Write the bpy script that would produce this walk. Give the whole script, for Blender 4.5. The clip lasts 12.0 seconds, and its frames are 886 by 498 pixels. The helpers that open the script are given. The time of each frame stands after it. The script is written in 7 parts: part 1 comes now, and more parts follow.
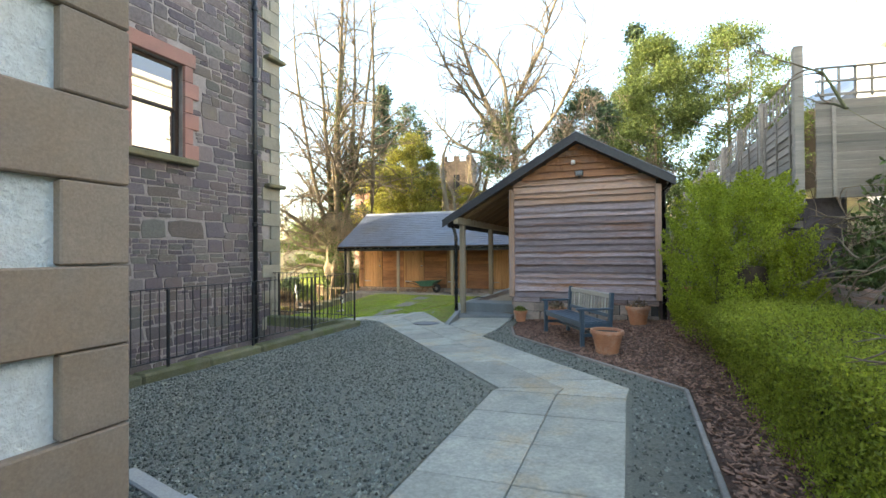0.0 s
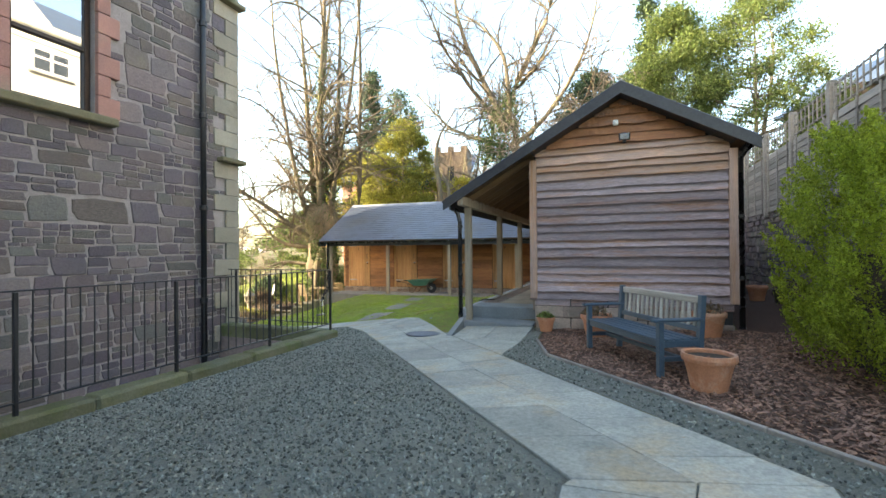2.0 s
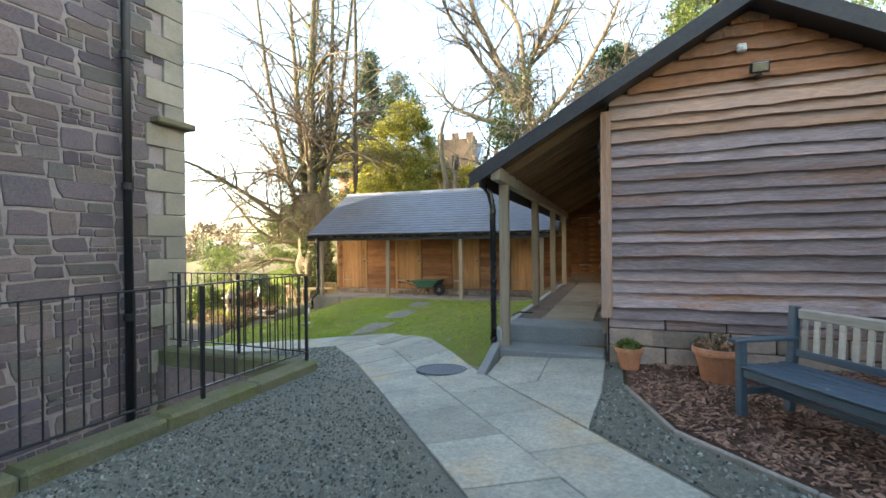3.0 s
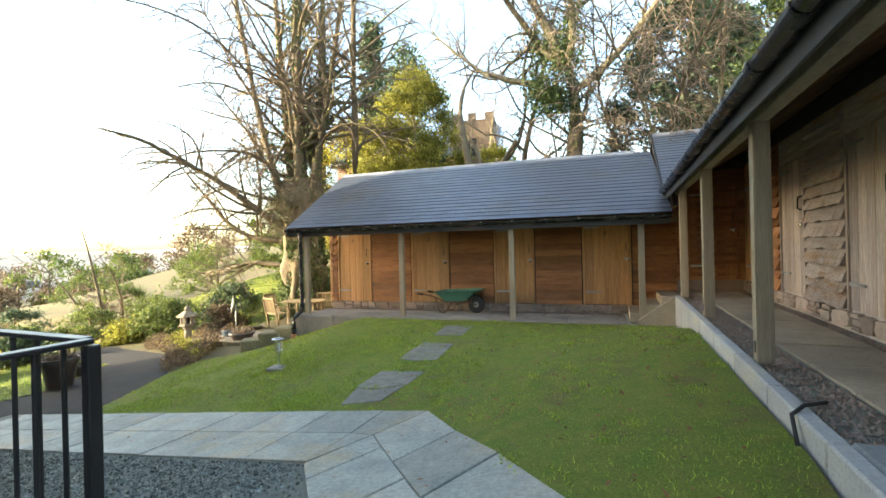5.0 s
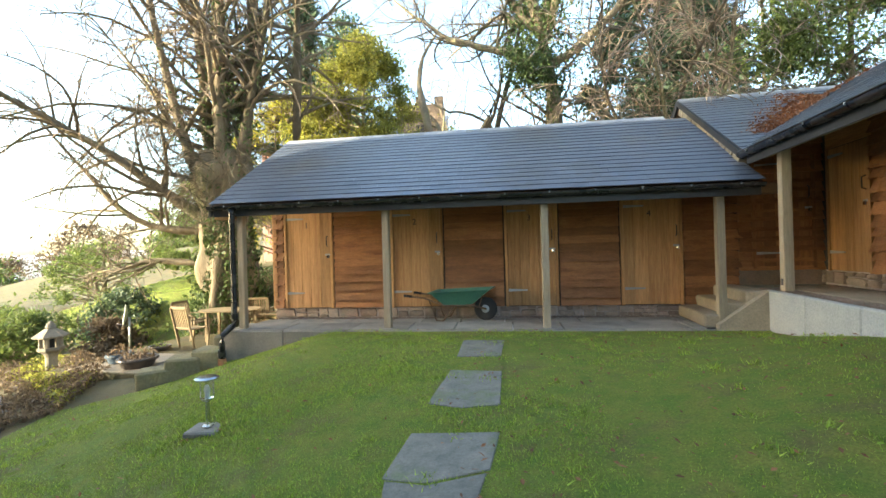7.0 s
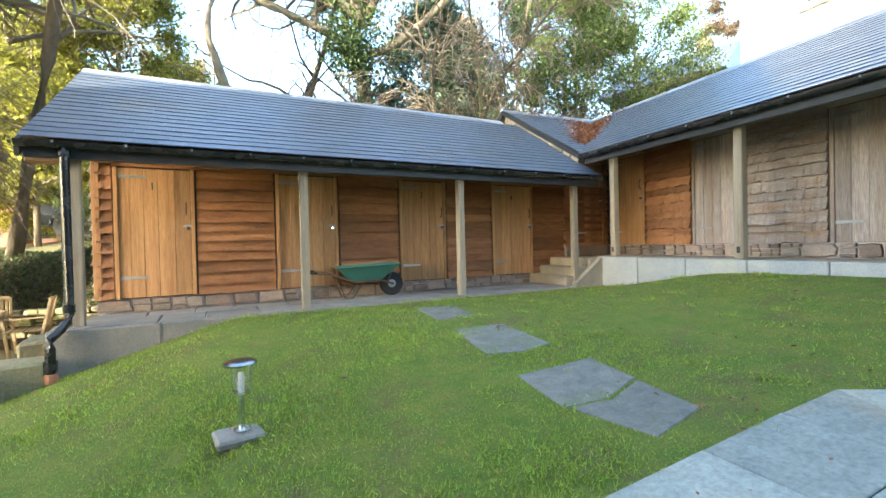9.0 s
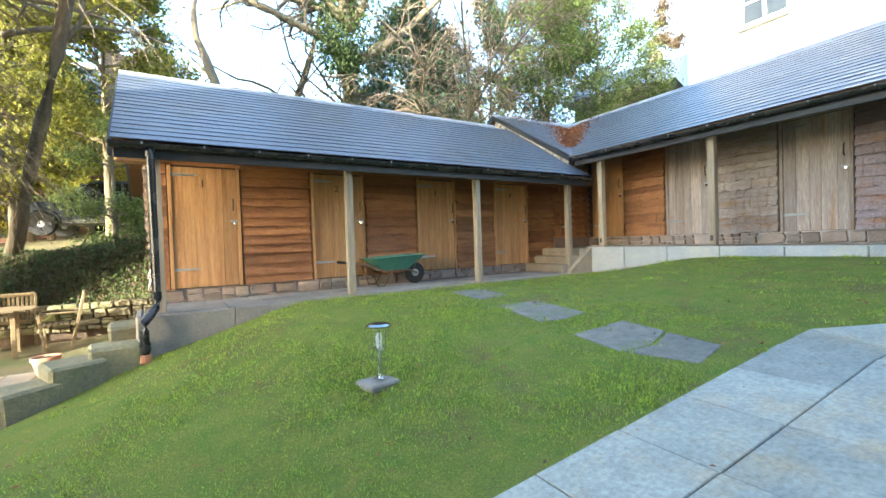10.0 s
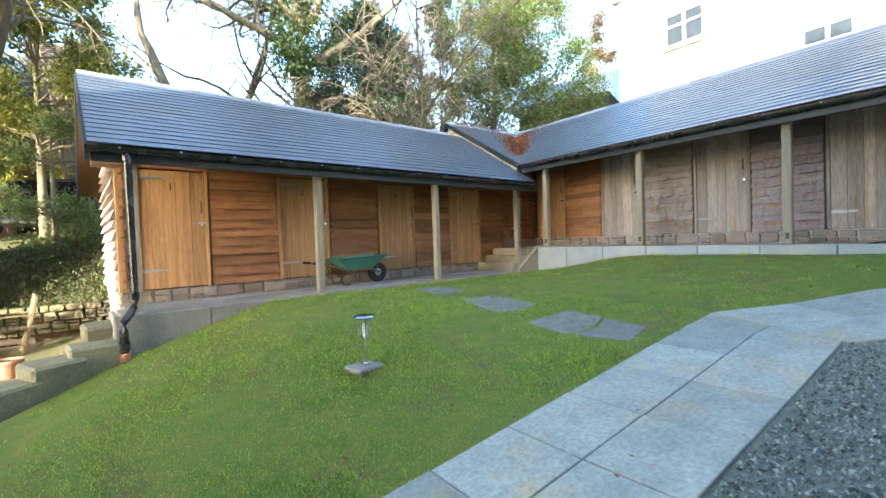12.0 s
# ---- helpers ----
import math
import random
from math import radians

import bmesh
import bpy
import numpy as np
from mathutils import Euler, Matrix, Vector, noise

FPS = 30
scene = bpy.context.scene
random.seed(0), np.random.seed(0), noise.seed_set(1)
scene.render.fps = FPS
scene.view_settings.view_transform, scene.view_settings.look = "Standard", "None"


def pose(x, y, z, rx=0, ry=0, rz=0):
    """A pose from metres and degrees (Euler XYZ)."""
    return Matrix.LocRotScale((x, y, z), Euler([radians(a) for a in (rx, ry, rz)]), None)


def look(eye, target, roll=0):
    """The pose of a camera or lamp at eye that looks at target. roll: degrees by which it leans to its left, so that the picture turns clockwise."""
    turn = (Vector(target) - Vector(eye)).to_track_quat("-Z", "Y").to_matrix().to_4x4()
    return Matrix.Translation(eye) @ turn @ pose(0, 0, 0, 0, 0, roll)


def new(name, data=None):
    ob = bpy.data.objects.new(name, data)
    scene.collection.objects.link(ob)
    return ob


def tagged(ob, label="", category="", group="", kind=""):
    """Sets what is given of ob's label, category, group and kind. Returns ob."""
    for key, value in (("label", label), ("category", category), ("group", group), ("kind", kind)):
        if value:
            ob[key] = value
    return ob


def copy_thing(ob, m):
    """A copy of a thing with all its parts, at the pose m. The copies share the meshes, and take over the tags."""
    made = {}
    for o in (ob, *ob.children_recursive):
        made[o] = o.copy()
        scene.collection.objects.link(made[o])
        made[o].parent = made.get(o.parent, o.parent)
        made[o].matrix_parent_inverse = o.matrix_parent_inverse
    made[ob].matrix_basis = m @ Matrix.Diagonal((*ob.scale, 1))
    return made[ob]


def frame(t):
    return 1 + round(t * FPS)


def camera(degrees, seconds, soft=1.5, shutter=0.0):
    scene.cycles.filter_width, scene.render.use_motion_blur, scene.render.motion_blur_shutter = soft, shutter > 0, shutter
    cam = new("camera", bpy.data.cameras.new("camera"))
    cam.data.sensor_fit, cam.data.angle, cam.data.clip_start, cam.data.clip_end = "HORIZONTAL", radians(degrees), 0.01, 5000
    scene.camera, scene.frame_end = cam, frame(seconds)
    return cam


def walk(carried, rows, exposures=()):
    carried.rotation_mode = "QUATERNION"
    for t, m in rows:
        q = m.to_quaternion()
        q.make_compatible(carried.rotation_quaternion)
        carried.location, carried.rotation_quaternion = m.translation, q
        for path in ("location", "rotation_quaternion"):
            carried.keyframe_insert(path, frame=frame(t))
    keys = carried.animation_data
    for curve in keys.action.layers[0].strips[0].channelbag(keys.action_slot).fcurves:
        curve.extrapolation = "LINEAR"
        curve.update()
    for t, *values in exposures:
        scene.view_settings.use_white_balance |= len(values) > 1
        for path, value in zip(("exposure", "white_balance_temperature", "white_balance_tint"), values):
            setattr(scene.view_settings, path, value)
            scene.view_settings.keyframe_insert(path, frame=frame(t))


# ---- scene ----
cam = camera(90.2, 12.0)
PATH = [
    (0, (-0.383, 3.459, 1.705), (-1.156, 5.303, 1.725), -0.4),
    (0.5, (-0.546, 3.637, 1.645), (-1.308, 5.486, 1.667), -0.4),
    (1, (-0.732, 4.099, 1.576), (-1.495, 5.947, 1.599), -0.5),
    (1.5, (-1.003, 4.699, 1.586), (-1.753, 6.553, 1.599), -0.5),
    (2, (-1.427, 5.493, 1.549), (-2.163, 7.352, 1.564), -0.5),
    (2.5, (-2.004, 6.508, 1.56), (-2.739, 8.368, 1.566), -0.6),
    (3, (-2.666, 7.711, 1.572), (-3.4, 9.572, 1.565), -0.6),
    (3.2, (-2.936, 8.188, 1.547), (-3.667, 10.05, 1.545), -0.5),
    (4.8, (-4.877, 11.32, 1.511), (-5.624, 13.175, 1.501), -1.5),
    (5, (-5.056, 11.626, 1.469), (-5.806, 13.48, 1.467), -1.4),
    (5.5, (-5.555, 12.282, 1.414), (-6.297, 14.139, 1.413), -1.5),
    (6, (-6.063, 12.882, 1.333), (-6.773, 14.751, 1.336), -1.5),
    (6.5, (-6.635, 13.36, 1.247), (-7.245, 15.265, 1.255), -1.6),
    (7, (-7.268, 13.758, 1.187), (-7.686, 15.714, 1.192), -1.6),
    (7.5, (-8.027, 14.057, 1.1), (-8.046, 16.056, 1.108), -2.2),
    (7.7, (-8.194, 14.09, 1.092), (-8.056, 16.085, 1.086), -1.7),
    (9.5, (-11.083, 14.077, 0.744), (-10.183, 15.862, 0.717), -1.8),
    (10, (-11.675, 13.825, 0.739), (-10.699, 15.571, 0.703), -1.9),
    (10.5, (-11.995, 13.697, 0.713), (-10.965, 15.411, 0.68), -1.9),
    (11, (-12.138, 13.555, 0.734), (-11.041, 15.227, 0.699), -2.1),
    (11.5, (-12.215, 13.478, 0.759), (-11.05, 15.103, 0.717), -2.0),
    (12, (-12.237, 13.472, 0.763), (-11.053, 15.083, 0.72), -2.0),
]
walk(cam, [(t, look(eye, target, roll)) for t, eye, target, roll in PATH],
     [(0.0, 2.98, 6850, 6), (3.0, 3.0, 6800, 6), (5.0, 2.9, 6800, 4), (7.5, 3.1, 6250, 1), (9.5, 3.5, 5800, 2), (12.0, 3.3, 5700, 2)])

# ---- world and sun ----
SUN_AZ, SUN_EL = radians(235.5), radians(15)      # clockwise from +y, above the horizon
SUN_DIR = Vector((math.sin(SUN_AZ) * math.cos(SUN_EL), math.cos(SUN_AZ) * math.cos(SUN_EL), math.sin(SUN_EL)))
world = bpy.data.worlds.new("sky")
scene.world = world
world.use_nodes = True
wn = world.node_tree.nodes
sky = wn.new("ShaderNodeTexSky")
sky.sky_type = 'NISHITA'
sky.sun_disc = False
sky.sun_elevation, sky.sun_rotation = SUN_EL, SUN_AZ
sky.air_density, sky.dust_density, sky.ozone_density = 1.0, 2.5, 1.0
bg = wn["Background"]
bg.inputs["Strength"].default_value = 0.15
world.node_tree.links.new(sky.outputs["Color"], bg.inputs["Color"])
sun = new("sun", bpy.data.lights.new("sun", 'SUN'))
sun.data.energy, sun.data.angle, sun.data.color = 2.3, radians(0.6), (1.0, 0.86, 0.68)
sun.matrix_world = look(SUN_DIR * 100, (0, 0, 0))

# ---- materials ----
def mat(name, c1, c2, scale=6.0, rough=0.8, bump=0.3, fine=60.0, stretch=(1, 1, 1), c3=None, metal=0.0, vary=0.25,
        spec=0.3, local=False, island=False, depth=0.01, mid=0.5, lo=0.72, hi=1.22, palette=None):
    """A surface with two scales of variation, a third stain colour, and relief."""
    m = bpy.data.materials.new(name)
    m.use_nodes = True
    nt = m.node_tree
    N, L = nt.nodes, nt.links
    bsdf = N["Principled BSDF"]
    if local:
        co = N.new("ShaderNodeTexCoord").outputs["Object"]
    else:
        co = N.new("ShaderNodeNewGeometry").outputs["Position"]
    info = N.new("ShaderNodeObjectInfo")
    geo = N.new("ShaderNodeNewGeometry")
    rnd = geo.outputs["Random Per Island"] if island else info.outputs["Random"]
    add = N.new("ShaderNodeVectorMath")
    add.operation = 'MULTIPLY_ADD'
    L.new(co, add.inputs[0])
    add.inputs[1].default_value = stretch
    shift = N.new("ShaderNodeMath")
    shift.operation = 'MULTIPLY'
    L.new(rnd, shift.inputs[0])
    shift.inputs[1].default_value = 37.0 if (local or island) else 0.0
    L.new(shift.outputs[0], add.inputs[2])
    def noise_at(s, detail, r=0.6):
        n = N.new("ShaderNodeTexNoise")
        n.inputs["Scale"].default_value, n.inputs["Detail"].default_value, n.inputs["Roughness"].default_value = s, detail, r
        L.new(add.outputs[0], n.inputs["Vector"])
        return n.outputs["Fac"]
    def ramp(f, lo, hi):
        r = N.new("ShaderNodeMapRange")
        r.inputs["From Min"].default_value, r.inputs["From Max"].default_value = lo, hi
        L.new(f, r.inputs["Value"])
        return r.outputs["Result"]
    def mix(f, a, b, kind='MIX'):
        x = N.new("ShaderNodeMix")
        x.data_type, x.blend_type = 'RGBA', kind
        for sock, v in ((x.inputs[0], f), (x.inputs[6], a), (x.inputs[7], b)):
            if isinstance(v, (float, int)):
                sock.default_value = v
            elif isinstance(v, tuple):
                sock.default_value = (*v, 1)
            else:
                L.new(v, sock)
        return x.outputs[2]
    big, small = noise_at(scale, 5), noise_at(fine, 4, 0.7)
    col = mix(ramp(big, mid - 0.2, mid + 0.2), c1, c2)
    if c3:
        col = mix(ramp(noise_at(scale * 0.37, 6, 0.7), 0.52, 0.68), col, c3)
    if palette:
        cr = N.new("ShaderNodeValToRGB")
        cr.color_ramp.interpolation = 'CONSTANT'
        while len(cr.color_ramp.elements) < len(palette):
            cr.color_ramp.elements.new(0.5)
        for i, c in enumerate(palette):
            cr.color_ramp.elements[i].position = i / len(palette)
            cr.color_ramp.elements[i].color = (*c, 1)
        spread = N.new("ShaderNodeMath")
        spread.operation = 'FRACT'
        mul7 = N.new("ShaderNodeMath")
        mul7.operation = 'MULTIPLY'
        mul7.inputs[1].default_value = 7.31
        L.new(rnd, mul7.inputs[0])
        L.new(mul7.outputs[0], spread.inputs[0])
        L.new(spread.outputs[0], cr.inputs[0])
        col = mix(0.62, col, cr.outputs[0])
    grain = ramp(small, 0.2, 0.8)
    g2 = N.new("ShaderNodeMapRange")
    L.new(grain, g2.inputs["Value"])
    g2.inputs["To Min"].default_value, g2.inputs["To Max"].default_value = lo, hi
    val = N.new("ShaderNodeMapRange")
    L.new(rnd, val.inputs["Value"])
    val.inputs["To Min"].default_value, val.inputs["To Max"].default_value = 1 - vary, 1 + vary
    mul = N.new("ShaderNodeMath")
    mul.operation = 'MULTIPLY'
    L.new(g2.outputs[0], mul.inputs[0])
    L.new(val.outputs[0], mul.inputs[1])
    hsv = N.new("ShaderNodeHueSaturation")
    L.new(mul.outputs[0], hsv.inputs["Value"])
    L.new(col, hsv.inputs["Color"])
    L.new(hsv.outputs[0], bsdf.inputs["Base Color"])
    rr = N.new("ShaderNodeMapRange")
    L.new(big, rr.inputs["Value"])
    rr.inputs["To Min"].default_value, rr.inputs["To Max"].default_value = max(0.05, rough - 0.15), min(1, rough + 0.12)
    L.new(rr.outputs[0], bsdf.inputs["Roughness"])
    bsdf.inputs["Metallic"].default_value = metal
    bsdf.inputs["Specular IOR Level"].default_value = spec
    if bump:
        b = N.new("ShaderNodeBump")
        b.inputs["Strength"].default_value, b.inputs["Distance"].default_value = bump, depth
        L.new(small, b.inputs["Height"])
        L.new(b.outputs[0], bsdf.inputs["Normal"])
    return m


def leafmat(name, c1, c2, glow=0.35):
    """Leaves: colour by leaf, and some light through them."""
    m = mat(name, c1, c2, 0.7, 0.55, 0, 9.0, vary=0.45, island=True, spec=0.35)
    nt = m.node_tree
    bsdf, out = nt.nodes["Principled BSDF"], nt.nodes["Material Output"]
    tr = nt.nodes.new("ShaderNodeBsdfTranslucent")
    mixn = nt.nodes.new("ShaderNodeMixShader")
    mixn.inputs[0].default_value = glow
    for l in bsdf.inputs["Base Color"].links:
        nt.links.new(l.from_socket, tr.inputs["Color"])
    nt.links.new(bsdf.outputs[0], mixn.inputs[1])
    nt.links.new(tr.outputs[0], mixn.inputs[2])
    nt.links.new(mixn.outputs[0], out.inputs["Surface"])
    return m


GRAIN = (0.5, 9, 9)
M = {}
M["oak_warm"] = mat("oak_warm", (0.345, 0.165, 0.07), (0.24, 0.112, 0.05), 2.2, 0.66, 0.5, 14, GRAIN, (0.19, 0.088, 0.042), local=True, vary=0.32, lo=0.58, hi=1.34)
M["oak_door"] = mat("oak_door", (0.50, 0.285, 0.125), (0.35, 0.19, 0.08), 2.8, 0.64, 0.5, 14, GRAIN, (0.31, 0.155, 0.065), local=True, vary=0.22, lo=0.6, hi=1.3)
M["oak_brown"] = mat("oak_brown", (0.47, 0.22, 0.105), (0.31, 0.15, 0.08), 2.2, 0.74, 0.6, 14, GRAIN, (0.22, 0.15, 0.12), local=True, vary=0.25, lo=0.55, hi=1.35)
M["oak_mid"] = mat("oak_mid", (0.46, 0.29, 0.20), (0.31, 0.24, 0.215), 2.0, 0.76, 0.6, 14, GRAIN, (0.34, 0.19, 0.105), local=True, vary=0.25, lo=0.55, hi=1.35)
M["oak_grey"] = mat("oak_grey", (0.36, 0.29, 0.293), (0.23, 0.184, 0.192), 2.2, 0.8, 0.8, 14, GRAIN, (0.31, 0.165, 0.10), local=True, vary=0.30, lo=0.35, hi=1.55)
M["oak_silver"] = mat("oak_silver", (0.46, 0.39, 0.345), (0.31, 0.255, 0.225), 2.2, 0.8, 0.8, 14, GRAIN, (0.32, 0.195, 0.105), local=True, vary=0.26, lo=0.4, hi=1.55)


def board_copy(m):
    """The same wood with its grain scaled for boards that are stretched from a unit mesh."""
    b = m.copy()
    b.name = m.name + "_board"
    for n in b.node_tree.nodes:
        if n.type == 'VECT_MATH':
            n.inputs[1].default_value = (1.5, 1.0, 1.0)
    return b


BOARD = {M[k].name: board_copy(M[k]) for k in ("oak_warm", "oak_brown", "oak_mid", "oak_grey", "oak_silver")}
M["post"] = mat("post_oak", (0.36, 0.305, 0.225), (0.27, 0.225, 0.165), 3, 0.75, 0.4, 18, (9, 9, 0.5), (0.22, 0.17, 0.12), local=True, vary=0.12)
M["rafter"] = mat("rafter", (0.22, 0.135, 0.07), (0.16, 0.095, 0.05), 3, 0.75, 0.3, 14, GRAIN, local=True)
M["slate"] = mat("slate", (0.070, 0.088, 0.122), (0.108, 0.127, 0.165), 2.0, 0.36, 0.35, 40, c3=(0.09, 0.095, 0.105), vary=0.13, spec=0.5, depth=0.004)
M["ridge"] = mat("ridge_tile", (0.22, 0.23, 0.25), (0.30, 0.31, 0.32), 3, 0.6, 0.3, 40)
M["fascia"] = mat("fascia_paint", (0.028, 0.03, 0.034), (0.042, 0.044, 0.048), 3, 0.5, 0.15, 30)
M["gutter"] = mat("gutter_black", (0.012, 0.012, 0.014), (0.02, 0.02, 0.022), 4, 0.28, 0.05, 40, spec=0.5)
M["bracket"] = mat("bracket_grey", (0.20, 0.20, 0.21), (0.3, 0.3, 0.3), 4, 0.4, 0.1, 40)
STONE_TONES = [(0.14, 0.11, 0.125), (0.19, 0.16, 0.155), (0.115, 0.10, 0.115), (0.19, 0.155, 0.125), (0.165, 0.135, 0.15), (0.145, 0.145, 0.12), (0.215, 0.165, 0.155)]
M["rubble"] = mat("rubble_stone", (0.13, 0.11, 0.12), (0.19, 0.158, 0.152), 2.0, 0.9, 0.9, 14, c3=(0.19, 0.17, 0.12), local=True, vary=0.22, depth=0.015, lo=0.62, hi=1.3, palette=STONE_TONES)
M["rubble_far"] = mat("rubble_stone_joined", (0.13, 0.11, 0.12), (0.19, 0.158, 0.152), 2.0, 0.9, 0.9, 14, c3=(0.19, 0.17, 0.12), island=True, vary=0.22, depth=0.015, lo=0.62, hi=1.3, palette=STONE_TONES)
M["mortar"] = mat("lime_mortar", (0.40, 0.35, 0.325), (0.31, 0.27, 0.25), 5, 0.95, 0.8, 40)
M["quoin"] = mat("quoin_sandstone", (0.36, 0.32, 0.25), (0.27, 0.245, 0.19), 1.5, 0.9, 0.35, 60, c3=(0.21, 0.20, 0.15), vary=0.14)
M["buff"] = mat("buff_sandstone", (0.235, 0.188, 0.148), (0.19, 0.15, 0.12), 1.6, 0.88, 0.3, 90, c3=(0.21, 0.15, 0.10), vary=0.09)
M["red"] = mat("red_sandstone", (0.42, 0.22, 0.175), (0.33, 0.18, 0.15), 2.5, 0.9, 0.4, 60, c3=(0.30, 0.21, 0.16), vary=0.12)
M["sill"] = mat("sill_stone", (0.25, 0.22, 0.13), (0.19, 0.17, 0.10), 5, 0.9, 0.5, 60)
M["harl"] = mat("white_harl", (0.70, 0.73, 0.73), (0.60, 0.63, 0.64), 7, 0.95, 1.0, 28, depth=0.03)
M["plinth"] = mat("plinth_stone", (0.36, 0.27, 0.22), (0.26, 0.215, 0.18), 5, 0.9, 0.8, 30, c3=(0.22, 0.21, 0.19), vary=0.3, depth=0.02)
M["ironplate"] = mat("cover_iron", (0.055, 0.065, 0.085), (0.085, 0.095, 0.115), 6, 0.5, 0.3, 60, spec=0.5)
M["gravelbed"] = mat("gravel_bed", (0.16, 0.172, 0.148), (0.245, 0.25, 0.212), 55, 0.95, 1.0, 160, c3=(0.13, 0.13, 0.12), depth=0.02)
M["gravel"] = mat("gravel_stone", (0.10, 0.118, 0.10), (0.235, 0.24, 0.21), 30, 0.8, 0.2, 120, vary=0.7, island=True)
M["slab"] = mat("paving_slab", (0.345, 0.345, 0.30), (0.235, 0.245, 0.222), 3.2, 0.68, 0.3, 30, c3=(0.36, 0.295, 0.20), vary=0.17, lo=0.6, hi=1.32, depth=0.004)
M["stepslab"] = mat("stepping_stone", (0.21, 0.195, 0.165), (0.13, 0.128, 0.11), 7, 0.8, 0.9, 40, c3=(0.14, 0.16, 0.08), vary=0.15)
M["patio"] = mat("patio_slab", (0.30, 0.27, 0.235), (0.22, 0.20, 0.18), 2.5, 0.85, 0.5, 40, c3=(0.17, 0.16, 0.14), vary=0.15)
M["retain"] = mat("retaining_stone", (0.30, 0.315, 0.325), (0.40, 0.40, 0.385), 1.7, 0.75, 0.3, 50, c3=(0.46, 0.42, 0.32), vary=0.12)
M["stepstone"] = mat("step_stone", (0.21, 0.225, 0.23), (0.16, 0.175, 0.18), 2.5, 0.8, 0.35, 45, vary=0.1)
M["mulchbed"] = mat("mulch_bed", (0.075, 0.042, 0.03), (0.13, 0.075, 0.055), 30, 0.95, 1.0, 90, depth=0.03)
M["mulch"] = mat("bark_chip", (0.15, 0.082, 0.058), (0.235, 0.14, 0.10), 20, 0.9, 0.3, 70, vary=0.6, island=True)
M["turf"] = mat("turf", (0.13, 0.20, 0.024), (0.23, 0.235, 0.045), 5.0, 0.95, 1.0, 60, c3=(0.17, 0.15, 0.05), depth=0.03, lo=0.5, hi=1.4)
M["grass"] = leafmat("grass_blade", (0.165, 0.30, 0.026), (0.40, 0.44, 0.07), 0.35)
M["earth"] = mat("earth", (0.10, 0.085, 0.045), (0.16, 0.13, 0.06), 2, 0.95, 0.8, 30, c3=(0.08, 0.10, 0.03), depth=0.03)
M["tarmac"] = mat("tarmac", (0.055, 0.052, 0.05), (0.08, 0.075, 0.07), 3, 0.95, 0.5, 120, spec=0.1)
M["hedge"] = leafmat("hedge_leaf", (0.19, 0.25, 0.022), (0.36, 0.38, 0.05), 0.55)
M["shrub"] = leafmat("shrub_leaf", (0.22, 0.30, 0.024), (0.38, 0.42, 0.05), 0.55)
M["ivy"] = leafmat("ivy_leaf", (0.045, 0.085, 0.022), (0.11, 0.14, 0.04), 0.2)
M["laurel"] = leafmat("laurel_leaf", (0.09, 0.14, 0.032), (0.205, 0.235, 0.065))
M["yellowleaf"] = leafmat("yellow_leaf", (0.26, 0.26, 0.035), (0.46, 0.40, 0.06), 0.55)
M["conifer"] = leafmat("conifer_leaf", (0.045, 0.085, 0.045), (0.11, 0.145, 0.07), 0.25)
M["heath"] = leafmat("heath_leaf", (0.13, 0.085, 0.055), (0.21, 0.16, 0.095))
M["deadleaf"] = leafmat("dead_leaf", (0.26, 0.11, 0.045), (0.17, 0.07, 0.03), 0.15)
M["bark"] = mat("bark", (0.225, 0.18, 0.12), (0.14, 0.115, 0.075), 3, 0.95, 1.0, 22, (1, 1, 0.3), (0.20, 0.20, 0.10), depth=0.03)
M["twig"] = mat("twig", (0.27, 0.21, 0.155), (0.17, 0.13, 0.095), 3, 0.9, 0.3, 30)
M["terracotta"] = mat("terracotta", (0.47, 0.215, 0.115), (0.38, 0.17, 0.095), 6, 0.8, 0.3, 50, c3=(0.47, 0.31, 0.22), vary=0.08)
# soil of pots and wall; also dark blocks standing in for shade inside hedges
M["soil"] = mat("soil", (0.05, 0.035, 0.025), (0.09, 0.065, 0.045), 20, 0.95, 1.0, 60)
M["bench"] = mat("bench_paint", (0.034, 0.058, 0.085), (0.052, 0.082, 0.115), 4, 0.5, 0.2, 30, GRAIN, local=True, spec=0.5, vary=0.08)
M["benchworn"] = mat("bench_worn_oak", (0.42, 0.39, 0.34), (0.34, 0.315, 0.28), 4, 0.7, 0.3, 30, GRAIN, local=True)
M["iron"] = mat("iron_black", (0.010, 0.011, 0.013), (0.02, 0.02, 0.022), 6, 0.42, 0.15, 50, spec=0.5)
M["steel"] = mat("stainless", (0.55, 0.56, 0.58), (0.66, 0.66, 0.67), 8, 0.25, 0.05, 60, metal=1.0)
M["galv"] = mat("galvanised", (0.30, 0.31, 0.32), (0.40, 0.41, 0.42), 8, 0.5, 0.1, 60, metal=0.7)
M["kerb"] = mat("mossy_kerb", (0.17, 0.165, 0.11), (0.12, 0.125, 0.06), 3, 0.95, 0.8, 40, c3=(0.10, 0.13, 0.03), depth=0.02)
M["white"] = mat("white_render", (0.66, 0.64, 0.59), (0.60, 0.585, 0.54), 1.5, 0.9, 0.2, 60)
M["whiteframe"] = mat("white_paint", (0.78, 0.78, 0.76), (0.72, 0.72, 0.71), 3, 0.5, 0.05, 60)
M["fence"] = mat("fence_grey", (0.27, 0.245, 0.215), (0.20, 0.185, 0.165), 2, 0.85, 0.5, 16, GRAIN, (0.16, 0.155, 0.14), local=True)
